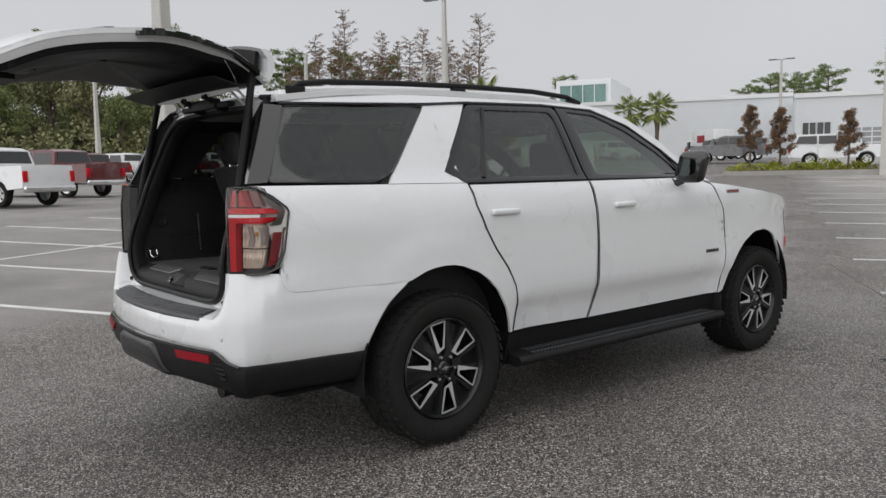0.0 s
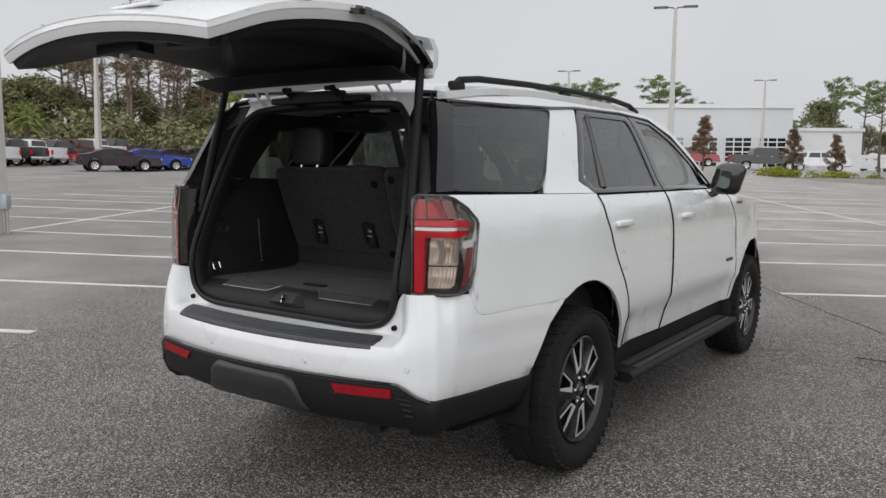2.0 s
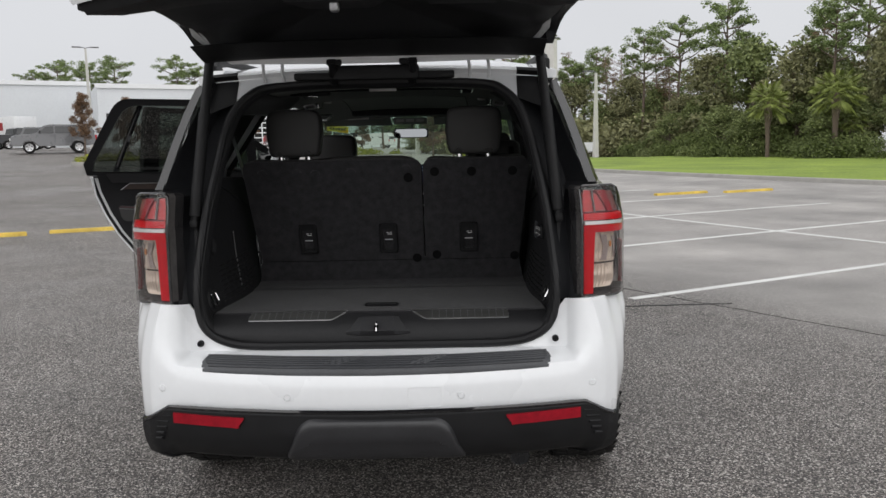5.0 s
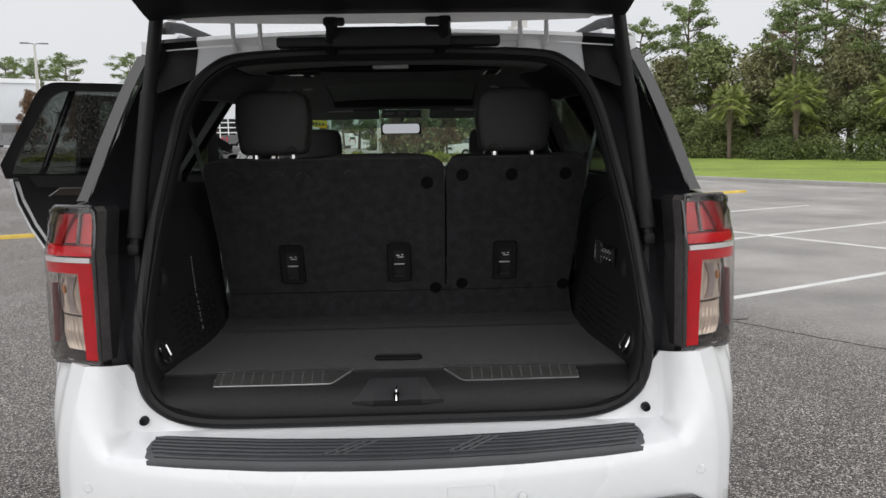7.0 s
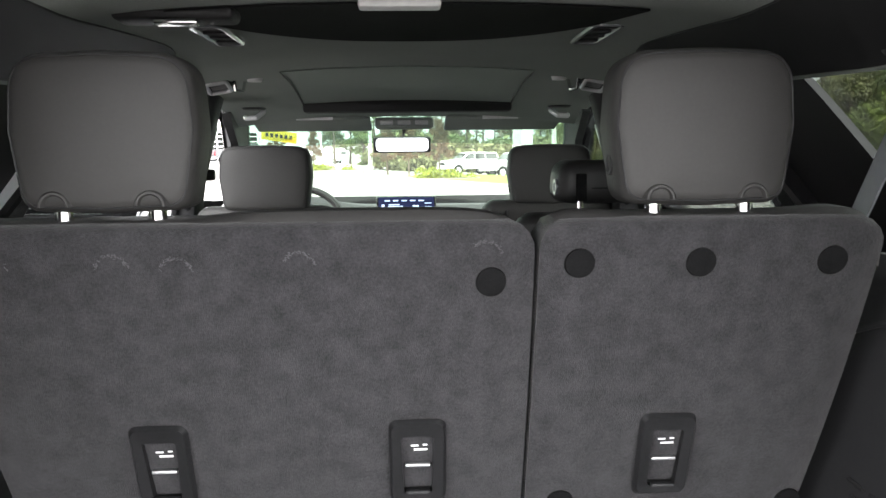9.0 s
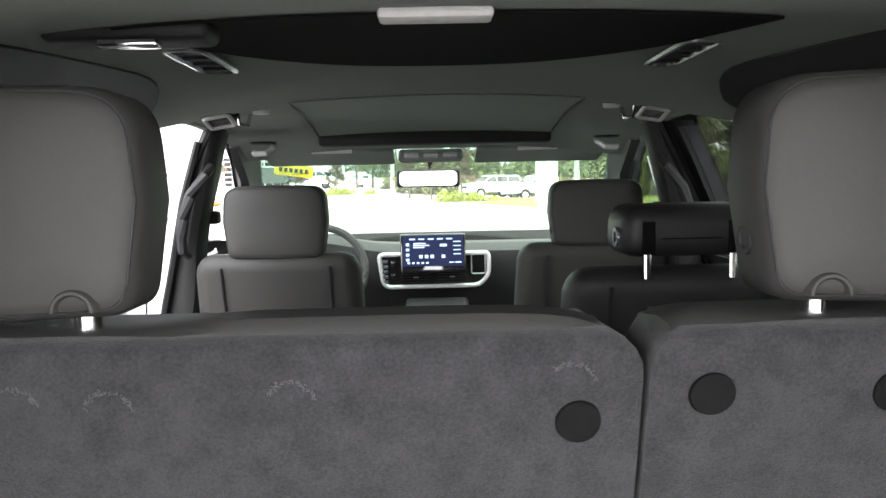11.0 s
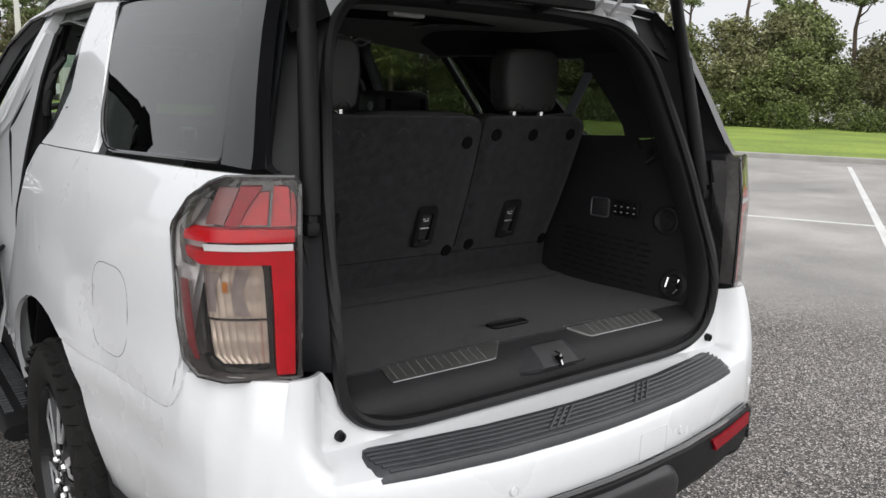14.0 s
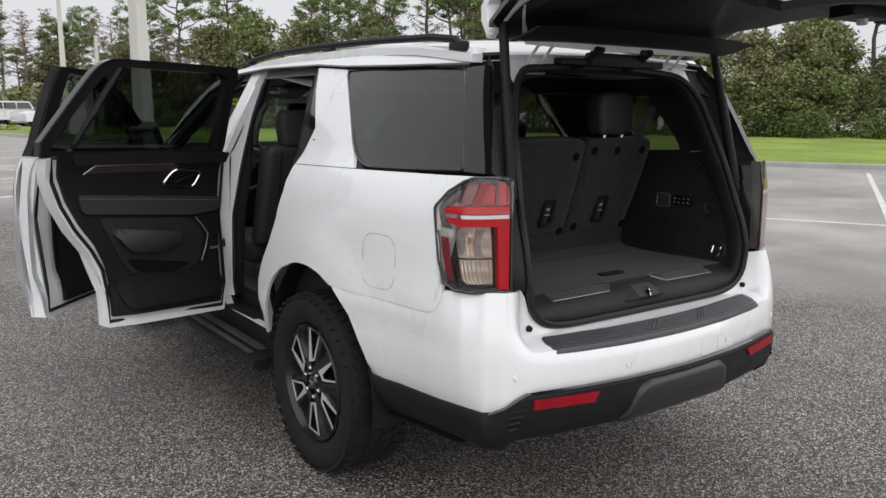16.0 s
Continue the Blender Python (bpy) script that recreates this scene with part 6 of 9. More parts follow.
# ---- seats ----
def head_rest(x0, x1, z0, z1, y, parent, depth=0.10, posts=True, lean=0.0):
    bm = bmesh.new()
    w, h = x1 - x0, z1 - z0
    mx, mz = (x0 + x1) / 2, (z0 + z1) / 2
    shape = rounded([(x0 + 0.014, z0, 0.022), (mx, z0 - 0.003), (x1 - 0.014, z0, 0.022), (x1, mz), (x1 - 0.006, z1 - 0.004, 0.05), (mx, z1), (x0 + 0.006, z1 - 0.004, 0.05), (x0, mz)], 6)

    def ring(inset, dy):
        row = []
        for a, b in shape:
            fx, fz = 1 - 2 * inset / w, 1 - 2 * inset / h
            a, b = mx + (a - mx) * fx, mz + (b - mz) * fz
            row.append(Vector((a, y + dy - 0.012 * math.cos((a - mx) / w * 2.6) - lean * ((b - z0) / h - 0.5), b)))
        return row

    hd = depth / 2
    vr = grid(bm, [ring(0.085, -hd), ring(0.05, -hd), ring(0.016, -hd + 0.0015), ring(0.009, -hd + 0.004), ring(0.003, -hd + 0.010), ring(0.0, -hd + 0.022), ring(0.0, hd - 0.03), ring(0.012, hd - 0.008), ring(0.05, hd), ring(0.085, hd)], close=True)
    bm.faces.new(vr[0])
    bm.faces.new(vr[-1])
    hr = part("head_rest", bm, LEATHER, parent, "charcoal leather head restraint with stitched edge")
    bm = bmesh.new()
    tube(bm, ring(0.0065, -hd + 0.0058), 0.0014, 5, closed=True)
    part("stitching", bm, TRIM, hr)
    bm = bmesh.new()
    lathe(bm, [(0.0, -0.002), (0.008, -0.002), (0.0095, -0.0045), (0.014, -0.0045), (0.0155, 0.006)], 18, "x", (x0 + 0.0095, y - 0.008, z0 + 0.050))
    part("release_button", bm, TRIM, hr)
    if posts:
        for px in (x0 + 0.058, x1 - 0.058):
            yp = y - depth * 0.30
            bm = bmesh.new()
            tube(bm, [(px, yp, z0 - 0.045), (px, yp, z0 + 0.02)], 0.0108, 14)
            part("post", bm, CHROME, hr, "chrome head restraint post")
            bm = bmesh.new()
            lathe(bm, [(0.026, 0.0), (0.024, 0.008), (0.012, 0.014), (0.0, 0.014)], 14, "z", (px, yp, z0 - 0.047))
            part("post_sleeve", bm, TRIM, hr)
            bm = bmesh.new()
            rows = []
            for d, rr in ((-0.012, 0.0225), (-0.004, 0.0205), (0.001, 0.0175), (0.001, 0.0150), (-0.002, 0.0130), (-0.008, 0.0122), (-0.016, 0.012)):
                rows.append([Vector((px + rr * math.cos(q), y - depth / 2 - 0.010 - d, z0 + 0.006 + rr * math.sin(q))) for q in [math.pi * (k / 10) for k in range(11)]])
            grid(bm, rows)
            part("post_cover", bm, LEATHER, hr)
    return hr


def lean_y(z):
    return -0.385 - 0.33 * (z - 1.0)


def third_row(x0, x1, name, dots, ghosts, latches):
    top = 1.446
    lo_in, hi_in = (0.035 if x0 < -0.3 else 0.0), (0.035 if x1 > 0.3 else 0.0)
    rad = 0.04

    def row(z, dy, dz):
        t = max(0.0, z - (top - rad))
        c = rad - math.sqrt(max(0.0, rad * rad - t * t))
        f = 1 - (z - 1.015) / (top - 1.015)
        a, b = x0 + lo_in * f + c, x1 - hi_in * f - c
        bow = 0.010 * math.sin(math.pi * min(1, max(0, (z - 1.0) / 0.46)))
        n = 22
        return [Vector((a + (b - a) * k / n, lean_y(z) - bow + dy + 0.010 * (abs(2 * k / n - 1) ** 14), z + dz)) for k in range(n + 1)]

    bm = bmesh.new()
    rows = [row(z, 0, 0) for z in [1.015 + (top - 0.042 - 1.015) * k / 9 for k in range(10)]]
    rows += [row(top - 0.03, 0.001, 0), row(top - 0.018, 0.004, 0.0), row(top - 0.008, 0.010, 0.0), row(top - 0.002, 0.020, 0.0), row(top - 0.001, 0.035, 0.001)]
    grid(bm, rows)
    thicken(bm, (0, 0.10, -0.004))
    st = part(name, bm, CARPET, CAR, "folding third-row seat back covered in charcoal carpet", 50)
    # top bolster in leather
    bm = bmesh.new()
    n = 14
    rows = []
    n = 28
    for k in range(n + 1):
        x = x0 + 0.004 + (x1 - x0 - 0.008) * k / n
        end = (1 - abs(2 * k / n - 1) ** 10) ** 0.5
        dip = 0.010 * end * (1 - math.exp(-((x - (-0.372 if x < 0.15 else 0.36)) / 0.15) ** 4))
        e = 0.035 * (1 - end)
        rows.append([Vector((x, lean_y(top) + 0.022, top - 0.014 - e)), Vector((x, lean_y(top) + 0.026, top - 0.004 + dip * 0.6 - e)), Vector((x, lean_y(top) + 0.036, top + 0.001 + dip - e)), Vector((x, lean_y(top) + 0.07, top + 0.003 + dip - e)), Vector((x, lean_y(top) + 0.13, top + 0.002 - e)), Vector((x, lean_y(top) + 0.17, top - 0.04 - e)), Vector((x, lean_y(top) + 0.20, top - 0.3))])
    grid(bm, rows)
    thicken(bm, (0, 0.004, -0.02))
    part("top_bolster", bm, LEATHER, st)
    for dx, dz in dots:
        bm = bmesh.new()
        lathe(bm, [(0.0, -0.0012), (0.0182, -0.0010), (0.0192, 0.004)], 24, "y", (dx, lean_y(dz) - 0.010 * math.sin(math.pi * min(1, max(0, (dz - 1.0) / 0.46))) - 0.0016, dz))
        for v in bm.verts:
            v.co.y += (-0.33 - 0.068 * math.cos(math.pi * (dz - 1.0) / 0.46)) * (v.co.z - dz)
        part("carpet_dot", bm, SLOT, st, "round black hook-and-loop dot")
    for dx, dz in ghosts:
        bm = bmesh.new()
        fuzz = random.Random(int(dx * 1000))
        for k in range(46):
            q = math.pi * (0.05 + (0.62 + 0.3 * abs(math.sin(dx * 40))) * fuzz.random())
            r, a = 0.0195 + fuzz.gauss(0, 0.0012), q + fuzz.gauss(1.57, 0.9)
            px, pz = dx + r * math.cos(q), dz + r * math.sin(q)
            ends = [(px + f * math.cos(a), pz + f * math.sin(a)) for f in (-0.0014, 0.0014)]
            tube(bm, [(x, lean_y(z) - 0.010 * math.sin(math.pi * (z - 1.0) / 0.46) - 0.0003, z) for x, z in ends], 0.00042, 3)
        part("worn_ring_mark", bm, RINGGREY, st)
    for lx in latches:
        lz = 1.113
        bm = bmesh.new()
        o = rounded([(lx - 0.038, lz - 0.064, 0.014), (lx + 0.038, lz - 0.064, 0.014), (lx + 0.038, lz + 0.066, 0.014), (lx - 0.038, lz + 0.066, 0.014)])
        i = rounded([(lx - 0.019, lz - 0.048, 0.006), (lx + 0.019, lz - 0.048, 0.006), (lx + 0.022, lz + 0.042, 0.006), (lx - 0.022, lz + 0.042, 0.006)])
        grid(bm, [[Vector((a, lean_y(b) - 0.012, b)) for a, b in o], [Vector((a, lean_y(b) - 0.020, b)) for a, b in [((p[0] - lx) * 0.9 + lx, (p[1] - lz) * 0.93 + lz) for p in o]], [Vector((a, lean_y(b) - 0.018, b)) for a, b in i], [Vector((a, lean_y(b) - 0.002, b)) for a, b in i]], close=True)
        f = bm.faces.new([bm.verts.new((a, lean_y(b) - 0.002, b)) for a, b in i])
        lt = part("anchor_bezel", bm, BLACK, st, "black tether anchor bezel")
        bm = bmesh.new()
        prism(bm, i, "y", 0.0, 0.0015)
        for v in bm.verts:
            v.co.y += lean_y(v.co.z) - 0.0045
        part("anchor_well", bm, SLOT, lt)
        bm = bmesh.new()
        box(bm, (lx, lean_y(lz) - 0.010, lz - 0.005), (0.034, 0.008, 0.0045), 0.002)
        part("anchor_bar", bm, STEEL, lt)
        bm = bmesh.new()
        box(bm, (lx, lean_y(lz) - 0.010, lz - 0.043), (0.032, 0.010, 0.005), 0.002)
        part("anchor_lip", bm, TRIM, lt)
        bm = bmesh.new()
        for a, b, w, h in ((0, 0.036, 0.034, 0.004), (-0.004, 0.027, 0.010, 0.008), (0.004, 0.020, 0.018, 0.007), (0.010, 0.028, 0.006, 0.008)):
            box(bm, (lx + a, lean_y(lz + b) - 0.0065, lz + b), (w, 0.002, h))
        part("anchor_print", bm, LIGHTPRINT, lt)
    return st


left = third_row(-0.585, 0.146, "third_row_seat_wide", [(0.092, 1.368), (0.115, 1.022)], [(-0.50, 1.39), (-0.36, 1.39), (-0.285, 1.385), (-0.14, 1.39), (0.085, 1.40)], [-0.337, 0.0])
right = third_row(0.152, 0.585, "third_row_seat_narrow", [(0.20, 1.39), (0.35, 1.389), (0.515, 1.389), (0.20, 1.036), (0.53, 1.026)], [], [0.336])
head_rest(-0.487, -0.258, 1.460, 1.652, -0.445, left, 0.10)
head_rest(0.245, 0.478, 1.460, 1.652, -0.445, right, 0.10)
bm = bmesh.new()
rows = []
for u in [-1 + k / 7 for k in range(15)]:
    rows.append([Vector((0.548 * u, lean_y(1.03) + 0.004, 1.028)), Vector((0.558 * u, lean_y(0.97), 0.97)), Vector((0.566 * u, lean_y(0.93) - 0.004, 0.928)), Vector((0.572 * u, -0.405, 0.908)), Vector((0.578 * u, -0.47, 0.9065))])
grid(bm, rows)
thicken(bm, (0, 0.006, 0.002))
fp = part("load_flap", bm, CARPET, CAR, "carpet flap between seat backs and cargo floor")
each("flap_seam", ((lean_y(1.016) - 0.006, 1.016), (-0.462, 0.9085)), SLOT, fp, lambda b, y, z: tube(b, [(-0.54, y, z), (0.0, y, z), (0.54, y, z)], 0.0007, 5))
each("third_row_cushion", ((-0.30,), (0.36,)), LEATHER, CAR, lambda b, x: box(b, (x, -0.12, 0.82), (0.5, 0.48, 0.14), 0.05, 3))


def bucket(x, y, z, w, lean, name, label, folded=False, high=0.0):
    """A seat with its back's foot at (x, y, z)."""
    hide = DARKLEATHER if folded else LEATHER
    bm = bmesh.new()
    box(bm, (x, y + 0.27, z - 0.02), (w, 0.54, 0.15), 0.05, 3)
    st = part(name, bm, LEATHER, CAR, label)
    bm = bmesh.new()
    H = 0.62 + high
    box(bm, (0, 0, 0), (w, 0.13, H), 0.05, 4)
    for v in bm.verts:
        t = (v.co.z + H / 2) / H
        v.co.x *= 1.0 - 0.10 * max(0, t - 0.7) / 0.3
        v.co.y += 0.018 * math.cos(v.co.x / w * 3.0) * -1
        v.co = Vector((x + v.co.x, y - 0.03 + v.co.y - lean * t, z + 0.02 + t * H))
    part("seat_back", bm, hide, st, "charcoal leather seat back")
    each("back_seam", ((-0.30,), (0.30,)), TRIM, st, lambda b, sx: tube(b, [(x + sx * w, y - 0.10 - 0.006 - lean * t, z + 0.02 + t * H) for t in (0.12, 0.5, 0.94)], 0.004, 5))
    top = z + 0.02 + H
    if folded:
        bm = bmesh.new()
        box(bm, (x, y - lean - 0.02, top + 0.075), (0.27, 0.17, 0.105), 0.035, 4)
        for v in bm.verts:
            v.co.x += (v.co.x - x) * 0.5 * (top + 0.075 - v.co.z)
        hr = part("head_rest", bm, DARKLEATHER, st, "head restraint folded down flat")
        each("post_slot", ((-0.085,), (0.085,)), SLOT, hr, lambda b, px: box(b, (x + px, y - lean - 0.1045, top + 0.062), (0.026, 0.006, 0.066), 0.010, 3))
        each("fold_seam", ((0.060,),), SLOT, hr, lambda b, dz: tube(b, [(x - 0.06, y - lean - 0.1055, top + dz), (x + 0.06, y - lean - 0.1055, top + dz)], 0.0016, 5))
        bm = bmesh.new()
        lathe(bm, [(0.0, -0.137), (0.010, -0.137), (0.012, -0.141), (0.020, -0.141), (0.022, -0.130)], 18, "x", (x, y - lean - 0.055, top + 0.062))
        part("release_button", bm, GREYTRIM, hr)
        each("post", ((-0.085,), (0.085,)), CHROME, hr, lambda b, px: tube(b, [(x + px, y - lean - 0.095, top - 0.02), (x + px, y - lean - 0.095, top + 0.03)], 0.0075, 8))
    else:
        head_rest(x - 0.145, x + 0.145, top - 0.012, top + 0.192, y - lean - 0.03, st, 0.11, posts=False)
    return st


bucket(-0.455, 1.29, 0.78, 0.50, 0.16, "driver_seat", "charcoal leather driver seat with head restraint", high=-0.037)
bucket(0.49, 1.50, 0.78, 0.52, 0.16, "front_passenger_seat", "charcoal leather front passenger seat", high=-0.037)
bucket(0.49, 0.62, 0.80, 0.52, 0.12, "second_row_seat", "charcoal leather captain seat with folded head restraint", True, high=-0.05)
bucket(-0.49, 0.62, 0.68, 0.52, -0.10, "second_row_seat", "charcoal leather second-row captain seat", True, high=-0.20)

# ---- dashboard ----
bm = bmesh.new()
rows = []
for x in [-0.76 + 1.52 * k / 24 for k in range(25)]:
    hood = 0.05 * math.exp(-((x + 0.47) / 0.16) ** 2)
    rows.append([Vector((x, 2.52, 1.295)), Vector((x, 2.35, 1.32 + hood * 0.6)), Vector((x, 2.20, 1.318 + hood)), Vector((x, 2.14, 1.29 + hood * 0.9)), Vector((x, 2.13, 1.24)), Vector((x, 2.15, 1.12)), Vector((x, 2.22, 1.00)), Vector((x, 2.30, 0.80))])
grid(bm, rows)
thicken(bm, (0, 0.02, -0.01))
dash = part("dashboard", bm, TRIM, CAR, "black moulded dashboard")
SC, rot = Vector((-0.012, 2.075, 1.290)), Matrix.Rotation(radians(-13), 3, "X")
bm = bmesh.new()
box(bm, SC, (0.268, 0.022, 0.160), 0.008, 3, m=rot)
scn = part("infotainment_screen", bm, GLOSS, dash, "glossy centre touch screen, switched on")
SCREEN = material("lit_screen", (0.01, 0.012, 0.03), 0.15)
SCREEN.node_tree.nodes["Principled BSDF"].inputs["Emission Color"].default_value = (0.001, 0.0013, 0.004, 1)
SCREEN.node_tree.nodes["Principled BSDF"].inputs["Emission Strength"].default_value = 1.0
ICON = material("lit_icons", (0.5, 0.6, 0.8), 0.3)
ICON.node_tree.nodes["Principled BSDF"].inputs["Emission Color"].default_value = (0.06, 0.075, 0.11, 1)
ICON.node_tree.nodes["Principled BSDF"].inputs["Emission Strength"].default_value = 0.6
bm = bmesh.new()
box(bm, SC + rot @ Vector((0, -0.0125, 0.008)), (0.248, 0.002, 0.128), m=rot)
part("display", bm, SCREEN, scn)
# rows of unreadable labels and round keys
icons = [(-0.085 + 0.038 * k, 0.052, 0.024, 0.005) for k in range(5)] + [(-0.104, 0.030 - 0.021 * k, 0.013, 0.011) for k in range(4)] + [(-0.055, 0.034, 0.05, 0.0045), (-0.048, 0.026, 0.066, 0.0045), (-0.058, 0.018, 0.045, 0.0045), (0.042, 0.026, 0.028, 0.010)]
icons += [(-0.05 + 0.023 * k, -0.020, 0.014, 0.013) for k in (0, 1, 2, 4)] + [(0.098, 0.040 - 0.017 * k, 0.030, 0.0035) for k in range(4)] + [(-0.10 + 0.019 * k, -0.046, 0.010, 0.007) for k in range(5)] + [(0.075, -0.045, 0.02, 0.004), (0.102, -0.045, 0.024, 0.005)]
each("display_icon", icons, ICON, scn, lambda b, x, z, w, h: box(b, SC + rot @ Vector((x, -0.0142, z + 0.004)), (w, 0.0015, h), m=rot))
bm = bmesh.new()
o = rounded([(-0.218, 1.150, 0.035), (0.178, 1.152, 0.045), (0.217, 1.195, 0.03), (0.217, 1.286, 0.02), (-0.236, 1.284, 0.02)])
tube(bm, [(a, 2.098, b) for a, b in o], 0.0095, 8, closed=True)
part("centre_vent_rim", bm, ALU, dash, "satin metal rim round the centre vents")
bm = bmesh.new()
prism(bm, o, "y", 2.104, 2.14)
part("centre_vent_panel", bm, DOORBLACK, dash)
each("vent_louvre", [(x, 1.167 + 0.011 * k) for x in (-0.084, 0.062) for k in range(4)], BLACK, dash, lambda b, x, z: box(b, (x, 2.096, z), (0.120, 0.014, 0.003)))
each("vent_tab", ((-0.084,), (0.066,)), STEEL, dash, lambda b, x: box(b, (x, 2.086, 1.190), (0.022, 0.008, 0.005), 0.002))
each("side_button", [(x, 1.172 + 0.021 * k) for k in range(5) for x in (-0.212,)], GREYTRIM, dash, lambda b, x, z: box(b, (x, 2.096, z), (0.026, 0.012, 0.014), 0.003))
each("side_knob", ((1.195,), (1.245,)), GLOSS, dash, lambda b, z: box(b, (-0.176, 2.094, z), (0.024, 0.016, 0.032), 0.006))
bm = bmesh.new()
box(bm, (0.173, 2.098, 1.240), (0.056, 0.012, 0.080), 0.006)
vent = part("side_vent", bm, SLOT, dash)
bm = bmesh.new()
tube(bm, [(a, 2.092, b) for a, b in rounded([(0.145, 1.20, 0.01), (0.202, 1.20, 0.01), (0.202, 1.28, 0.01), (0.145, 1.28, 0.01)])], 0.003, 6, closed=True)
part("side_vent_rim", bm, STEEL, vent)
bm = bmesh.new()
box(bm, (0, 1.75, 0.86), (0.30, 0.85, 0.28), 0.04, 3)
box(bm, (0, 2.06, 1.04), (0.26, 0.12, 0.10), 0.02, 3, m=Matrix.Rotation(radians(25), 3, "X"))
cc = part("centre_console", bm, TRIM, CAR)
each("console_switch", [(k,) for k in range(6)], STEEL, cc, lambda b, k: box(b, (-0.10 + 0.04 * k, 1.995, 1.075), (0.026, 0.012, 0.014), 0.003))
bm = bmesh.new()
sc, ang = Vector((-0.47, 1.98, 1.235)), Matrix.Rotation(radians(-24), 3, "X")
tube(bm, [sc + ang @ Vector((0.187 * math.cos(q), 0, 0.187 * math.sin(q))) for q in [2 * math.pi * k / 32 for k in range(32)]], 0.016, 8, closed=True)
stw = part("steering_wheel", bm, LEATHER, CAR, "black leather steering wheel")
bm = bmesh.new()
box(bm, sc, (0.19, 0.05, 0.13), 0.03, 3, m=ang)
for s in (-1, 1):
    box(bm, sc + ang @ Vector((s * 0.135, 0, 0.0)), (0.12, 0.025, 0.035), 0.008, m=ang)
box(bm, sc + ang @ Vector((0, 0, -0.12)), (0.05, 0.025, 0.12), 0.008, m=ang)
part("wheel_hub", bm, TRIM, stw)
bm = bmesh.new()
tube(bm, [sc, sc + Vector((0, 0.16, -0.06))], 0.035, 10)
part("steering_column", bm, TRIM, stw)
# underbody, exhaust
bm = bmesh.new()
box(bm, (0, 1.5, 0.40), (1.36, 4.6, 0.14), 0.03)
box(bm, (0, -0.80, 0.46), (1.1, 0.5, 0.12), 0.03)
part("underbody", bm, BLACK, CAR)
each("axle", ((0.0, 0.05), (3.071, 0.035)), DARKALU, CAR, lambda b, y, r: tube(b, [(-0.8, y, 0.412), (0.8, y, 0.412)], r, 10))
bm = bmesh.new()
tube(bm, [(0.45, -0.5, 0.40), (0.50, -1.0, 0.38)], 0.035, 10)
part("exhaust_pipe", bm, DARKALU, CAR)

# ---- the parking lot: bays run along U, rows along V ----
U, V = Vector((0.883, 0.469, 0)), Vector((-0.469, 0.883, 0))


def lie(x, y):
    """Height of the ground: level round the car, rising to the far left and ahead."""
    k = 1 - math.exp(-(x * x + y * y) / 150.0)
    rise = min(0.75, 0.035 * max(0.0, y - 30)) * min(1.0, max(0.0, (-x - 4) / 12))
    return k * (0.017 * min(90.0, max(-x, 0.0)) + 0.010 * min(90.0, max(y, 0.0)) / (1 + (max(x, 0.0) / 10) ** 2)) + rise


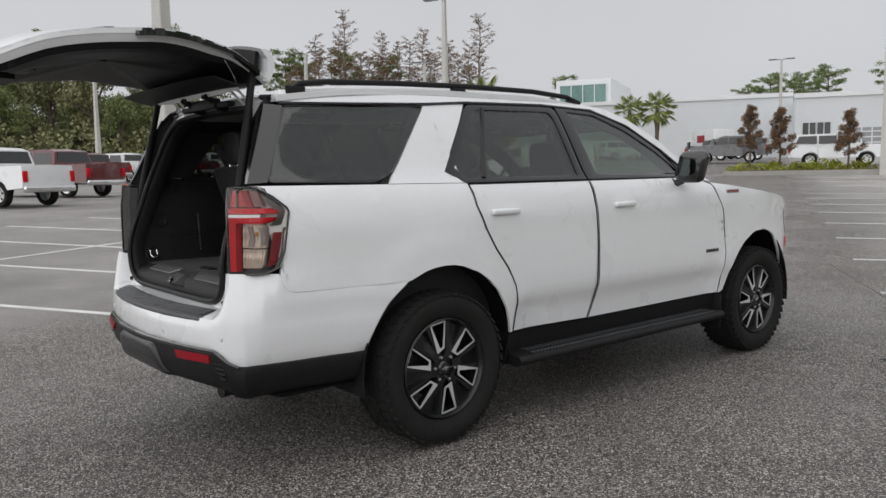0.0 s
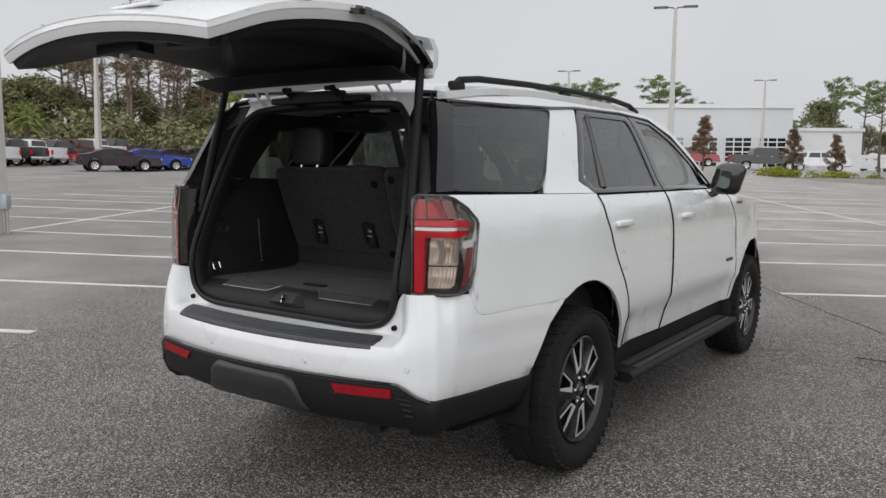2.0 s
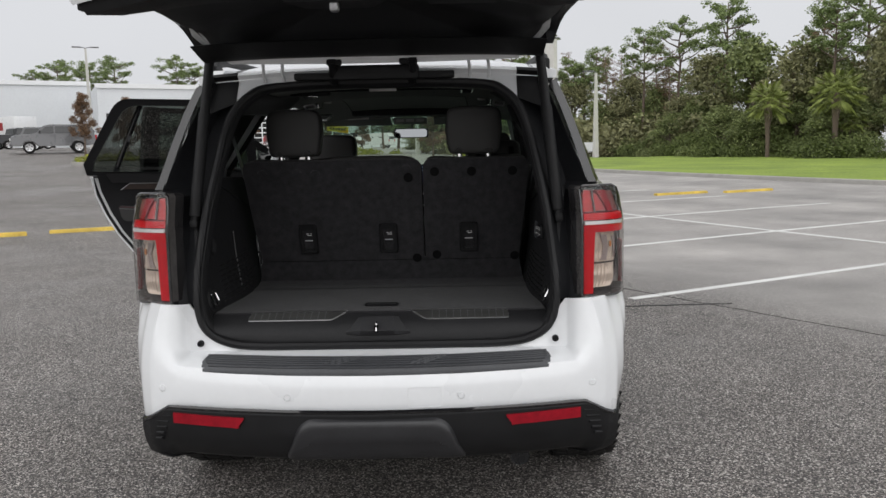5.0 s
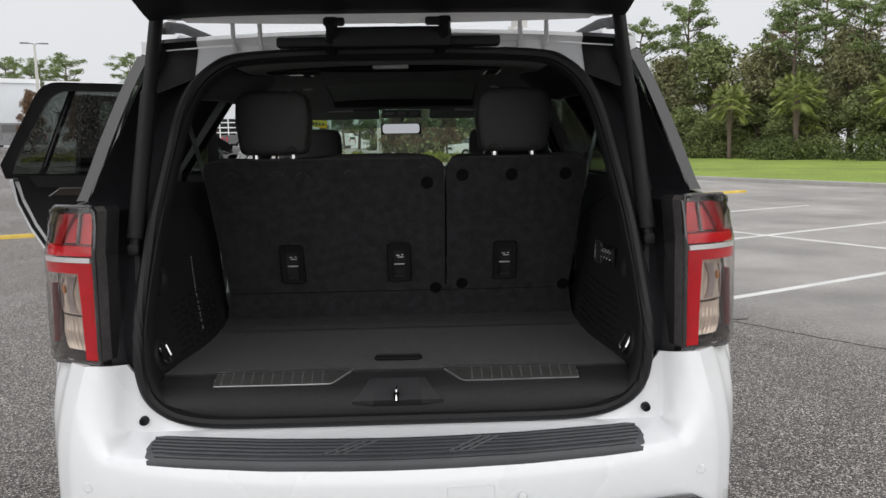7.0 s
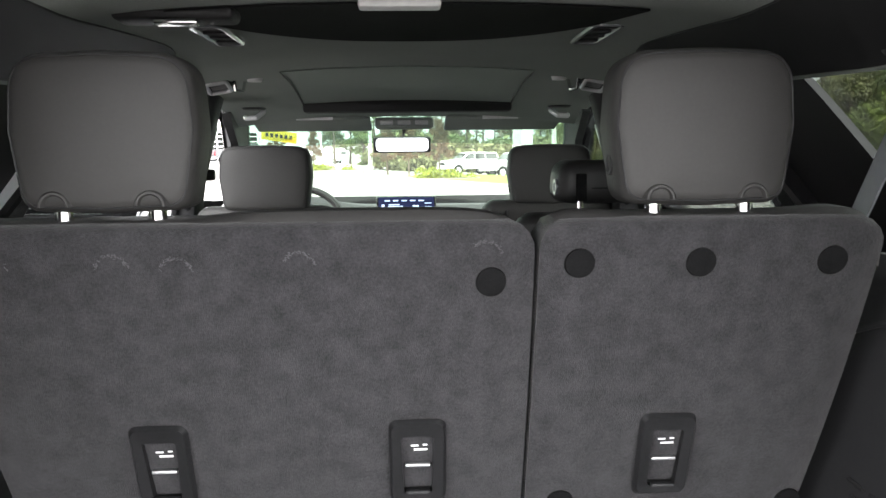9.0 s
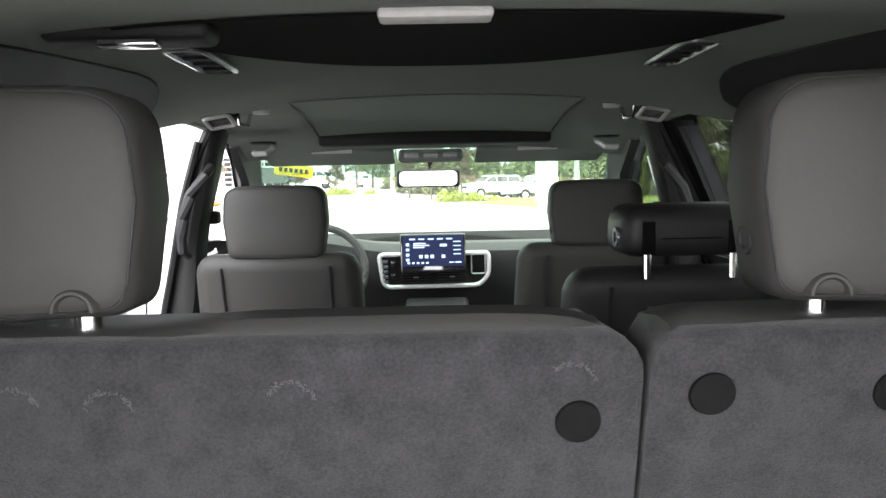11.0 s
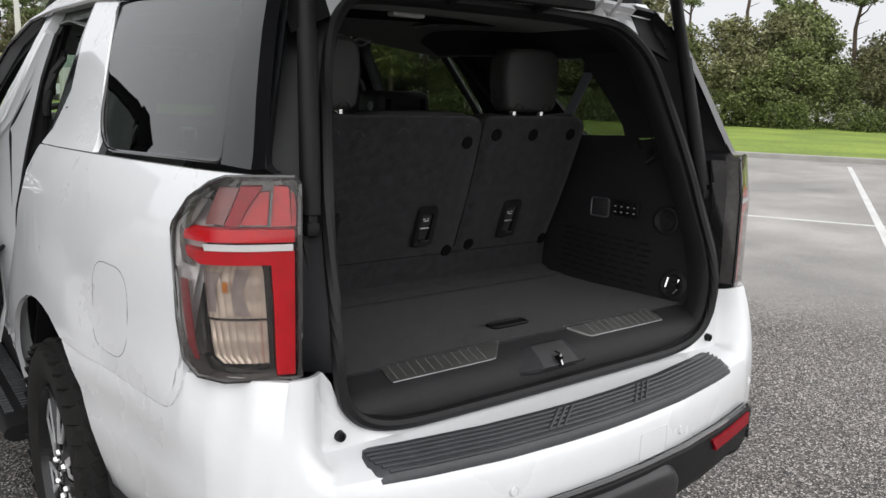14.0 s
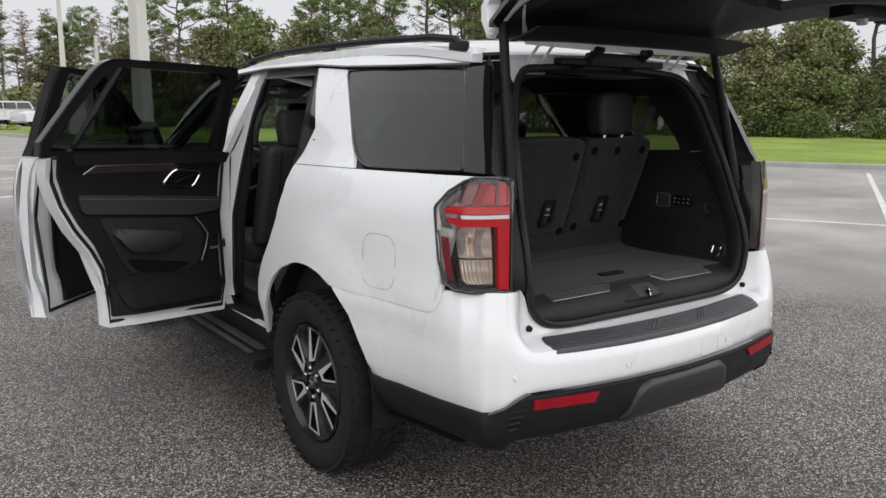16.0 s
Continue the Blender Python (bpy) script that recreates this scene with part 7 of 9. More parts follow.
def asphalt():
    m = bpy.data.materials.new("worn_wet_asphalt")
    m.use_nodes = True
    n, l = m.node_tree.nodes, m.node_tree.links
    b = n["Principled BSDF"]
    tc = n.new("ShaderNodeTexCoord")
    mp = n.new("ShaderNodeMapping")
    mp.inputs["Rotation"].default_value = (0, 0, radians(-28))
    l.new(tc.outputs["Object"], mp.inputs["Vector"])
    vor = n.new("ShaderNodeTexVoronoi")
    vor.inputs["Scale"].default_value = 150.0
    l.new(tc.outputs["Object"], vor.inputs["Vector"])
    sep = n.new("ShaderNodeSeparateColor")
    l.new(vor.outputs["Color"], sep.inputs["Color"])
    ramp = n.new("ShaderNodeValToRGB")
    e = ramp.color_ramp.elements
    e[0].position, e[0].color = 0.0, (0.010, 0.0097, 0.0097, 1)
    e[1].position, e[1].color = 1.0, (0.66, 0.625, 0.59, 1)
    for p, c in ((0.35, (0.036, 0.0325, 0.0302)), (0.6, (0.112, 0.101, 0.094)), (0.85, (0.30, 0.272, 0.252))):
        x = e.new(p)
        x.color = (*c, 1)
    l.new(sep.outputs["Red"], ramp.inputs["Fac"])
    # worn smoother bays outside the lane
    big = n.new("ShaderNodeTexNoise")
    big.inputs["Scale"].default_value, big.inputs["Detail"].default_value, big.inputs["Roughness"].default_value = 0.35, 8.0, 0.65
    l.new(mp.outputs["Vector"], big.inputs["Vector"])
    stain = n.new("ShaderNodeValToRGB")
    s = stain.color_ramp.elements
    s[0].position, s[0].color = 0.32, (0.145, 0.138, 0.132, 1)
    s[1].position, s[1].color = 0.66, (0.31, 0.296, 0.283, 1)
    l.new(big.outputs["Fac"], stain.inputs["Fac"])
    sx = n.new("ShaderNodeSeparateXYZ")
    l.new(mp.outputs["Vector"], sx.inputs["Vector"])
    ab = n.new("ShaderNodeMath")
    ab.operation = "ABSOLUTE"
    l.new(sx.outputs["X"], ab.inputs[0])
    wob = n.new("ShaderNodeMath")
    wob.operation = "MULTIPLY_ADD"
    wob.inputs[1].default_value = 1.6
    l.new(big.outputs["Fac"], wob.inputs[0])
    l.new(ab.outputs[0], wob.inputs[2])
    edge = n.new("ShaderNodeMapRange")
    edge.inputs["From Min"].default_value, edge.inputs["From Max"].default_value = 4.3, 5.6
    l.new(wob.outputs[0], edge.inputs["Value"])
    fade = n.new("ShaderNodeMath")
    fade.operation = "MULTIPLY"
    fade.inputs[1].default_value = 0.8
    l.new(edge.outputs["Result"], fade.inputs[0])
    mix = n.new("ShaderNodeMix")
    mix.data_type = "RGBA"
    l.new(fade.outputs[0], mix.inputs["Factor"])
    l.new(ramp.outputs["Color"], mix.inputs["A"])
    l.new(stain.outputs["Color"], mix.inputs["B"])
    # reddish and dark patches
    pat = n.new("ShaderNodeTexNoise")
    pat.inputs["Scale"].default_value, pat.inputs["Detail"].default_value = 1.1, 4.0
    l.new(tc.outputs["Object"], pat.inputs["Vector"])
    pr = n.new("ShaderNodeMapRange")
    pr.inputs["From Min"].default_value, pr.inputs["From Max"].default_value = 0.35, 0.7
    pr.inputs["To Min"].default_value, pr.inputs["To Max"].default_value = 0.9, 1.12
    l.new(pat.outputs["Fac"], pr.inputs["Value"])
    mul = n.new("ShaderNodeMix")
    mul.data_type, mul.blend_type = "RGBA", "MULTIPLY"
    mul.inputs["Factor"].default_value = 1.0
    # the bays towards the lawn are an older, paler surface
    old = n.new("ShaderNodeMapRange")
    old.inputs["From Min"].default_value, old.inputs["From Max"].default_value = 4.0, 6.5
    old.inputs["To Min"].default_value, old.inputs["To Max"].default_value = 1.0, 1.38
    l.new(sx.outputs["X"], old.inputs["Value"])
    both = n.new("ShaderNodeMath")
    both.operation = "MULTIPLY"
    l.new(pr.outputs["Result"], both.inputs[0])
    l.new(old.outputs["Result"], both.inputs[1])
    l.new(mix.outputs["Result"], mul.inputs["A"])
    l.new(both.outputs[0], mul.inputs["B"])
    l.new(mul.outputs["Result"], b.inputs["Base Color"])
    rg = n.new("ShaderNodeMapRange")
    rg.inputs["From Min"].default_value, rg.inputs["From Max"].default_value = 0.35, 0.65
    rg.inputs["To Min"].default_value, rg.inputs["To Max"].default_value = 0.42, 0.75
    l.new(big.outputs["Fac"], rg.inputs["Value"])
    l.new(rg.outputs["Result"], b.inputs["Roughness"])
    bn = n.new("ShaderNodeBump")
    bn.inputs["Strength"].default_value, bn.inputs["Distance"].default_value = 0.8, 0.007
    l.new(vor.outputs["Distance"], bn.inputs["Height"])
    bn.invert = True
    l.new(bn.outputs["Normal"], b.inputs["Normal"])
    return m


GRADE = [s * (0.9 * math.sinh(k / 8.0)) for s, k in [(-1, k) for k in range(57, 0, -1)] + [(1, k) for k in range(0, 58)]]
bm = bmesh.new()
grid(bm, [[Vector((x, y, lie(x, y))) for x in GRADE] for y in GRADE])
tagged(part("ground", bm, asphalt()), "worn speckled grey asphalt of a car park, damp in patches", "asphalt", kind="structure")

LINE = material("worn_white_road_paint", (0.55, 0.55, 0.54), 0.7, 0, 0.25, 2.5, 60)


def stripe(name, a, b, w, mat, label, cat, h=0.004):
    a, b = Vector((*a, 0)), Vector((*b, 0))
    d = (b - a).normalized()
    s = Vector((-d.y, d.x, 0)) * w / 2
    n = max(2, int((b - a).length / 1.5))
    bm = bmesh.new()
    rows = []
    for k in range(n + 1):
        p = a + (b - a) * k / n
        rows.append([Vector((q.x, q.y, lie(q.x, q.y) + h)) for q in (p - s, p, p + s)])
    grid(bm, rows)
    thicken(bm, (0, 0, -0.02))
    return tagged(part(name, bm, mat), label, cat, kind="structure")


def bay(pu, pv):
    p = U * pu + V * pv
    return (p.x, p.y)


for k in range(13):
    pv = 2.42 + 3.03 * k
    stripe("parking_line", bay(3.5, pv), bay(14.4, pv), 0.10, LINE, "worn white parking bay line on asphalt", "road marking")
for pv in (-2.3, -5.4, -8.4):
    stripe("parking_line", bay(7.0, pv), bay(20.0, pv), 0.10, LINE, "worn white parking bay line on asphalt", "road marking")
stripe("parking_line", bay(9.1, -9), bay(9.1, 39), 0.10, LINE, "long white line down the middle of the bays", "road marking")
for k in range(15):
    pv = 1.95 + 2.5 * k
    stripe("parking_line", bay(-14.6, pv), bay(-3.65, pv), 0.10, LINE, "worn white parking bay line on asphalt", "road marking")
stripe("parking_line", bay(-9.2, 1.9), bay(-9.2, 38), 0.10, LINE, "long white line down the middle of the bays", "road marking")
for k in range(12):
    pv = 3.0 + 2.8 * k
    stripe("parking_line", bay(-33, pv), bay(-22, pv), 0.10, LINE, "worn white parking bay line on asphalt", "road marking")
WHEELSTOP = material("yellow_painted_concrete", (0.55, 0.39, 0.07), 0.7, 0, 0.45, 3, 40, 0.3, 60)


def wheel_stop(pu, pv, turn=28.0):
    x, y = bay(pu, pv)
    bm = bmesh.new()
    prism(bm, [(-0.09, -0.03), (0.09, -0.03), (0.07, 0.06), (-0.07, 0.06)], "x", -0.9, 0.9)
    bmesh.ops.bevel(bm, geom=list(bm.edges), offset=0.012, segments=2, affect="EDGES")
    ob = part("wheel_stop", bm, WHEELSTOP)
    ob.matrix_basis = pose(x, y, lie(x, y), 0, 0, turn)
    tagged(ob, "yellow painted concrete wheel stop lying on the asphalt", "wheel stop", "yellow wheel stops")


for q in ((-2.65, 11.85), (-0.5, 12.0), (13.9, 12.6), (16.1, 12.3)):
    wheel_stop(*q)
# open crack in the surface
CRACK = material("dark_crack_filler", (0.012, 0.012, 0.012), 0.6)
bm = bmesh.new()
pts = [(1.72 + 0.10 * k, 3.42 + 0.005 * k + 0.012 * math.sin(k * 2.3)) for k in range(12)]
rows = [[Vector((x, y - w, lie(x, y) + 0.005)), Vector((x, y, lie(x, y) + 0.007)), Vector((x, y + w, lie(x, y) + 0.005))] for k, (x, y) in enumerate(pts) for w in (0.005 + 0.016 * math.sin(math.pi * (k + 0.4) / 12.0) * (0.7 + 0.3 * math.sin(k * 5.1)),)]
grid(bm, rows)
thicken(bm, (0, 0, -0.02))
tagged(part("asphalt_crack", bm, CRACK), "dark open crack in the asphalt", "crack", kind="structure")

bm = bmesh.new()
SEAMDARK = material("worn_dark_seam", (0.045, 0.042, 0.04), 0.8)
SEAM_A, SEAM_B = (-1.0, 8.57), (4.2, 1.2)
pts = [(SEAM_A[0] + (SEAM_B[0] - SEAM_A[0]) * k / 60, SEAM_A[1] + (SEAM_B[1] - SEAM_A[1]) * k / 60) for k in range(61)]
rows = []
for k, (x, y) in enumerate(pts):
    w, sh = 0.0015 + 0.0025 * abs(math.sin(k * 1.7)), 0.012 * math.sin(k * 0.9) + 0.008 * math.sin(k * 2.9)
    rows.append([Vector((x, y + sh - w, lie(x, y) + 0.004)), Vector((x, y + sh, lie(x, y) + 0.0055)), Vector((x, y + sh + w, lie(x, y) + 0.004))])
grid(bm, rows)
thicken(bm, (0, 0, -0.02))
tagged(part("paving_seam", bm, SEAMDARK), "thin dark seam between two strips of asphalt", "seam", kind="structure")

# kerb and lawn
CONC = material("pale_concrete", (0.33, 0.32, 0.30), 0.85, 0, 0.2, 3, 60, 0.3, 80)
GRASS = material("lawn_grass", (0.112, 0.18, 0.02), 0.9, 0, 0.35, 0.35, 9.0, 0.9, 22.0, tint=(0.20, 0.265, 0.035))
bm = bmesh.new()
rows = []
for k in range(70):
    pv = -70 + 1.7 * k
    bend = 0.0 if pv < 25 else 0.02 * (pv - 25) ** 2
    row = []
    for du, dz in ((0.0, -0.05), (0.0, 0.13), (0.02, 0.15), (0.15, 0.15), (0.16, 0.0)):
        x, y = bay(21.6 + du + bend * 0.25, pv)
        row.append(Vector((x, y, lie(x, y) + dz)))
    rows.append(row)
grid(bm, rows)
tagged(part("kerb", bm, CONC), "weathered concrete kerb along the lawn", "kerb", kind="structure")
bm = bmesh.new()
rows = []
for k in range(70):
    pv = -70 + 1.7 * k
    bend = 0.0 if pv < 25 else 0.02 * (pv - 25) ** 2
    row = []
    for j in range(14):
        du = 0.155 + 38.0 * (j / 13.0) ** 1.4
        x, y = bay(21.6 + du + bend * 0.25, pv)
        row.append(Vector((x, y, lie(x, y) + 0.135 + 0.05 * noise.noise(Vector((x * 0.3, y * 0.3, 0))) * min(1, du) + 0.006 * du)))
    rows.append(row)
grid(bm, rows)
tagged(part("lawn", bm, GRASS), "bright green mown lawn between car park and woods", "lawn", kind="structure")


# ---- lamp posts ----
POLE = material("pale_concrete_pole", (0.50, 0.49, 0.46), 0.8, 0, 0.10, 3, 70, 0.2, 120)
LAMPGREY = material("grey_lamp_housing", (0.12, 0.12, 0.125), 0.5, 0.3)


def lamp_post(x, y, h, twin, w=0.42, turn=28.0, cabinet=False):
    t = thing("lamp_post", x, y, lie(x, y) - 0.02, "tall square tapered concrete lamp post with flat heads", "lamp post", "car park lamp posts", turn)
    bm = bmesh.new()
    rows = []
    for k in range(9):
        z, r = h * k / 8, (w - (w - 0.17) * k / 8) / 2
        c = 0.12 * r
        rows.append([Vector(p) for p in ((-r, -r + c, z), (-r + c, -r, z), (r - c, -r, z), (r, -r + c, z), (r, r - c, z), (r - c, r, z), (-r + c, r, z), (-r, r - c, z))])
    vr = grid(bm, rows, close=True)
    bm.faces.new(vr[-1])
    part("pole", bm, POLE, t)
    for s in ((-1, 1) if twin else (1,)):
        bm = bmesh.new()
        tube(bm, [(0, 0, h - 0.05), (s * 0.12, 0, h + 0.10), (s * 0.45, 0, h + 0.12)], 0.035, 6)
        part("arm", bm, LAMPGREY, t)
        bm = bmesh.new()
        vs = box(bm, (s * 0.78, 0, h + 0.13), (0.75, 0.36, 0.09), 0.03, 2)
        hd = part("lamp_head", bm, LAMPGREY, t, "flat grey lamp head")
        bm = bmesh.new()
        box(bm, (s * 0.78, 0, h + 0.082), (0.55, 0.28, 0.01))
        part("lens", bm, LIGHTPRINT, hd)
    if cabinet:
        bm = bmesh.new()
        box(bm, (0.30, -0.05, 0.60), (0.15, 0.12, 0.26), 0.012)
        part("switch_box", bm, material("grey_steel_box", (0.36, 0.40, 0.42), 0.5, 0.4), t)
        bm = bmesh.new()
        for s in (-0.06, 0.06):
            tube(bm, [(0.30 + s * 0.6, -0.05, 0.0), (0.30 + s * 0.6, -0.05, 0.48)], 0.018, 8)
        part("conduit", bm, CONC, t)


lamp_post(-12.4, 3.65, 10.0, True, 0.36, 20, True)
lamp_post(2.42, 14.95, 10.0, True, 0.335, 28, True)
for q in ((-12.3, 39.5), (-27.3, 23.7), (-18.8, 88.0), (-34.0, 71.0), (-49.5, 28.5), (-52.0, 42.0), (-63.0, 17.0), (-61.0, 25.0), (-3.7, 81.0)):
    lamp_post(*q, 9.3, True, 0.40, 20)
lamp_post(6.5, 45.5, 7.6, True, 0.40, 75)
lamp_post(11.8, 61.5, 7.0, False, 0.40, 200)


# ---- vehicles standing about ----
FARGLASS = material("dark_vehicle_glass", (0.012, 0.013, 0.014), 0.1, 0, 0.2, 4, 40, coat=0.5)
PAINTS = {n: material(n + "_car_paint", c, 0.28, 0, 0.04, 3, 40, coat=0.8) for n, c in (("white", (0.72, 0.73, 0.74)), ("black", (0.012, 0.012, 0.014)), ("red", (0.28, 0.012, 0.014)), ("maroon", (0.10, 0.010, 0.014)), ("grey", (0.09, 0.09, 0.095)), ("blue", (0.02, 0.05, 0.35)), ("plum", (0.035, 0.02, 0.03)))}
SHAPES = {
    "pickup": dict(l=5.9, w=1.02, wb=3.6, r=0.41, body=[(-2.95, 0.62), (2.9, 0.55), (2.98, 0.75), (2.95, 1.12), (2.7, 1.24), (1.35, 1.30), (0.75, 1.88), (0.5, 1.95), (-0.85, 1.95), (-1.12, 1.86), (-1.22, 1.33), (-2.93, 1.33), (-2.97, 0.8)],
                   win=[[(0.15, 1.36), (1.12, 1.36), (0.66, 1.80), (0.15, 1.83)], [(-1.05, 1.36), (0.05, 1.36), (0.05, 1.83), (-0.92, 1.82)]], back=(-1.195, 1.42, -1.14, 1.82), front=(1.30, 1.36, 0.80, 1.84), lamp=0.98),
    "suv": dict(l=5.2, w=1.0, wb=3.0, r=0.40, body=[(-2.55, 0.55), (2.5, 0.5), (2.6, 0.7), (2.56, 1.08), (2.3, 1.2), (1.15, 1.28), (0.55, 1.82), (0.2, 1.90), (-2.2, 1.88), (-2.5, 1.35), (-2.6, 0.85)],
                win=[[(-0.02, 1.33), (0.95, 1.33), (0.45, 1.76), (-0.02, 1.79)], [(-1.05, 1.33), (-0.1, 1.33), (-0.1, 1.79), (-1.05, 1.79)], [(-2.3, 1.35), (-1.15, 1.33), (-1.15, 1.79), (-2.12, 1.78)]], back=(-2.52, 1.34, -2.24, 1.80), front=(1.12, 1.33, 0.60, 1.78), lamp=1.0),
    "coupe": dict(l=5.0, w=0.95, wb=2.95, r=0.36, body=[(-2.45, 0.4), (2.45, 0.35), (2.55, 0.55), (2.45, 0.85), (1.0, 1.0), (0.25, 1.36), (-0.2, 1.42), (-0.9, 1.40), (-1.75, 1.08), (-2.45, 1.02), (-2.52, 0.7)],
                  win=[[(-1.2, 1.05), (0.75, 1.02), (0.2, 1.30), (-0.75, 1.33)]], back=(-1.68, 1.10, -1.0, 1.35), front=(0.95, 1.03, 0.35, 1.31), lamp=0.85),
    "van": dict(l=6.1, w=1.0, wb=3.55, r=0.37, body=[(-3.0, 0.48), (2.9, 0.45), (3.02, 0.6), (3.0, 0.95), (2.85, 1.12), (2.15, 1.28), (1.55, 1.92), (1.1, 2.42), (-2.75, 2.42), (-2.98, 1.85), (-3.05, 0.8)],
                win=[[(1.0, 1.38), (1.95, 1.38), (1.62, 1.82), (1.0, 1.86)]], back=(-3.02, 1.4, -2.99, 1.82), front=(2.08, 1.38, 1.62, 1.84), lamp=1.2),
}


def vehicle(kind, colour, label, category):
    d = SHAPES[kind]
    t = thing(category.replace(" ", "_") if kind != "pickup" else "pickup_truck", 0, 0, 0, label, category)
    w = d["w"]
    # sides with wheel arches cut out, and the skin over the outline
    arch = []
    pts = d["body"]
    z0 = pts[0][1]
    for cy in (-d["wb"] / 2, d["wb"] / 2):
        arch += [(cy - (d["r"] + 0.07) * math.cos(math.pi * k / 8), d["r"] + (d["r"] + 0.07) * math.sin(math.pi * k / 8)) for k in range(9)]
    arch = [(y, max(z, z0 - 0.06)) for y, z in arch]
    outline = [pts[0]] + arch + pts[1:]
    bm = bmesh.new()
    def half(z):
        return w if z < 1.2 else w - (z - 1.2) * 0.26 if kind != "van" else w - (z - 1.2) * 0.10
    rows = [[Vector((-half(z), y * 0.99, z)) for y, z in outline], [Vector((-half(z) + 0.06, y, z + 0.012)) for y, z in outline], [Vector((0, y * 1.01, z + 0.03 * (z > 0.9))) for y, z in outline], [Vector((half(z) - 0.06, y, z + 0.012)) for y, z in outline], [Vector((half(z), y * 0.99, z)) for y, z in outline]]
    vr = grid(bm, rows, close=True)
    bm.faces.new(vr[0])
    bm.faces.new(list(reversed(vr[-1])))
    part("body", bm, PAINTS[colour], t)
    for o in d["win"]:
        for s in (1, -1):
            bm = bmesh.new()
            a = [Vector((s * (half(z) + 0.006), y, z)) for y, z in rounded([(p[0], p[1], 0.05) for p in o], 3)]
            bm.faces.new([bm.verts.new(p) for p in a])
            thicken(bm, (-s * 0.02, 0, 0))
            part("side_window", bm, FARGLASS, t)
    for nm, (ya, za, yb, zb) in (("rear_window", d["back"]), ("windscreen", d["front"])):
        bm = bmesh.new()
        sg = -1 if nm == "rear_window" else 1
        grid(bm, [[Vector((u * (half(z) - 0.12), y * 1.012 + sg * 0.012, z + 0.02)) for u in (-1, -0.5, 0, 0.5, 1)] for y, z in ((ya, za), (yb, zb))])
        thicken(bm, (0, -sg * 0.02, -0.01))
        part(nm, bm, FARGLASS, t)
    for s in (1, -1):
        bm = bmesh.new()
        box(bm, (s * (w - 0.10), -d["l"] / 2 + 0.0, d["lamp"]), (0.16, 0.10, 0.36), 0.02)
        part("tail_lamp", bm, RED, t)
        bm = bmesh.new()
        box(bm, (s * (w - 0.22), d["l"] / 2 - 0.03, d["lamp"] - 0.08), (0.34, 0.14, 0.18), 0.03)
        part("headlamp", bm, LIGHTPRINT, t)
    for nm, y in (("rear_bumper", -d["l"] / 2 - 0.03), ("front_bumper", d["l"] / 2 - 0.02)):
        bm = bmesh.new()
        box(bm, (0, y, 0.58), (2 * w - 0.06, 0.16, 0.22), 0.05)
        part(nm, bm, CHROME if kind == "pickup" else PAINTS[colour], t)
    for sx in (1, -1):
        for cy in (-d["wb"] / 2, d["wb"] / 2):
            hub = new("wheel")
            hub.parent = t
            hub.matrix_basis = pose(sx * (w - 0.13), cy, d["r"], 0, 0, 0 if sx > 0 else 180)
            r = d["r"]
            bm = bmesh.new()
            lathe(bm, [(0.62 * r, -0.1), (0.72 * r, -0.13), (0.95 * r, -0.125), (r, -0.09), (r, 0.09), (0.95 * r, 0.125), (0.72 * r, 0.13), (0.62 * r, 0.1)], 24)
            part("tyre", bm, RUBBER, hub)
            bm = bmesh.new()
            lathe(bm, [(0.0, 0.09), (0.12 * r, 0.10), (0.2 * r, 0.06), (0.5 * r, 0.075), (0.62 * r, 0.11), (0.64 * r, 0.10), (0.64 * r, -0.1)], 20)
            part("rim", bm, ALU, hub)
            each("rim_window", [(Matrix.Rotation(2 * math.pi * k / 5, 3, "X"),) for k in range(5)], BLACK, hub, lambda b, m: box(b, m @ Vector((0.085, 0, 0.40 * r)), (0.012, 0.13 * r, 0.22 * r), m=m))
    # door gaps and handles, mirrors and grille
    for s in (1, -1):
        for o in d["win"][:2]:
            ya, za = o[0]
            yb = max(p[0] for p in o)
            bm = bmesh.new()
            tube(bm, [(s * (half(z) + 0.001), y, z) for y, z in ((ya - 0.05, za - 0.03), (ya - 0.06, 0.95), (ya - 0.02, z0 + 0.12))], 0.006, 4)
            part("door_gap", bm, SLOT, t)
            bm = bmesh.new()
            box(bm, (s * (half(1.08) + 0.012), ya + 0.12, za - 0.16), (0.03, 0.18, 0.035), 0.01)
            part("door_handle", bm, CHROME if kind == "pickup" else PAINTS[colour], t)
        fr = max(p[0] for p in d["win"][0])
        bm = bmesh.new()
        box(bm, (s * (half(1.3) + 0.11), fr - 0.12, d["win"][0][0][1] + 0.09), (0.18, 0.09, 0.17 if kind != "coupe" else 0.11), 0.03, 2)
        part("side_mirror", bm, BLACK, t)
        bm = bmesh.new()
        box(bm, (s * (w - 0.03), 0.0, z0 + 0.0), (0.05, d["wb"] - 2 * d["r"] - 0.2, 0.10), 0.015)
        part("rocker_trim", bm, BLACK, t)
    bm = bmesh.new()
    box(bm, (0, d["l"] / 2 - 0.015, d["lamp"] - 0.10), (2 * w - 0.80, 0.06, 0.24), 0.03)
    part("grille", bm, BLACK, t)
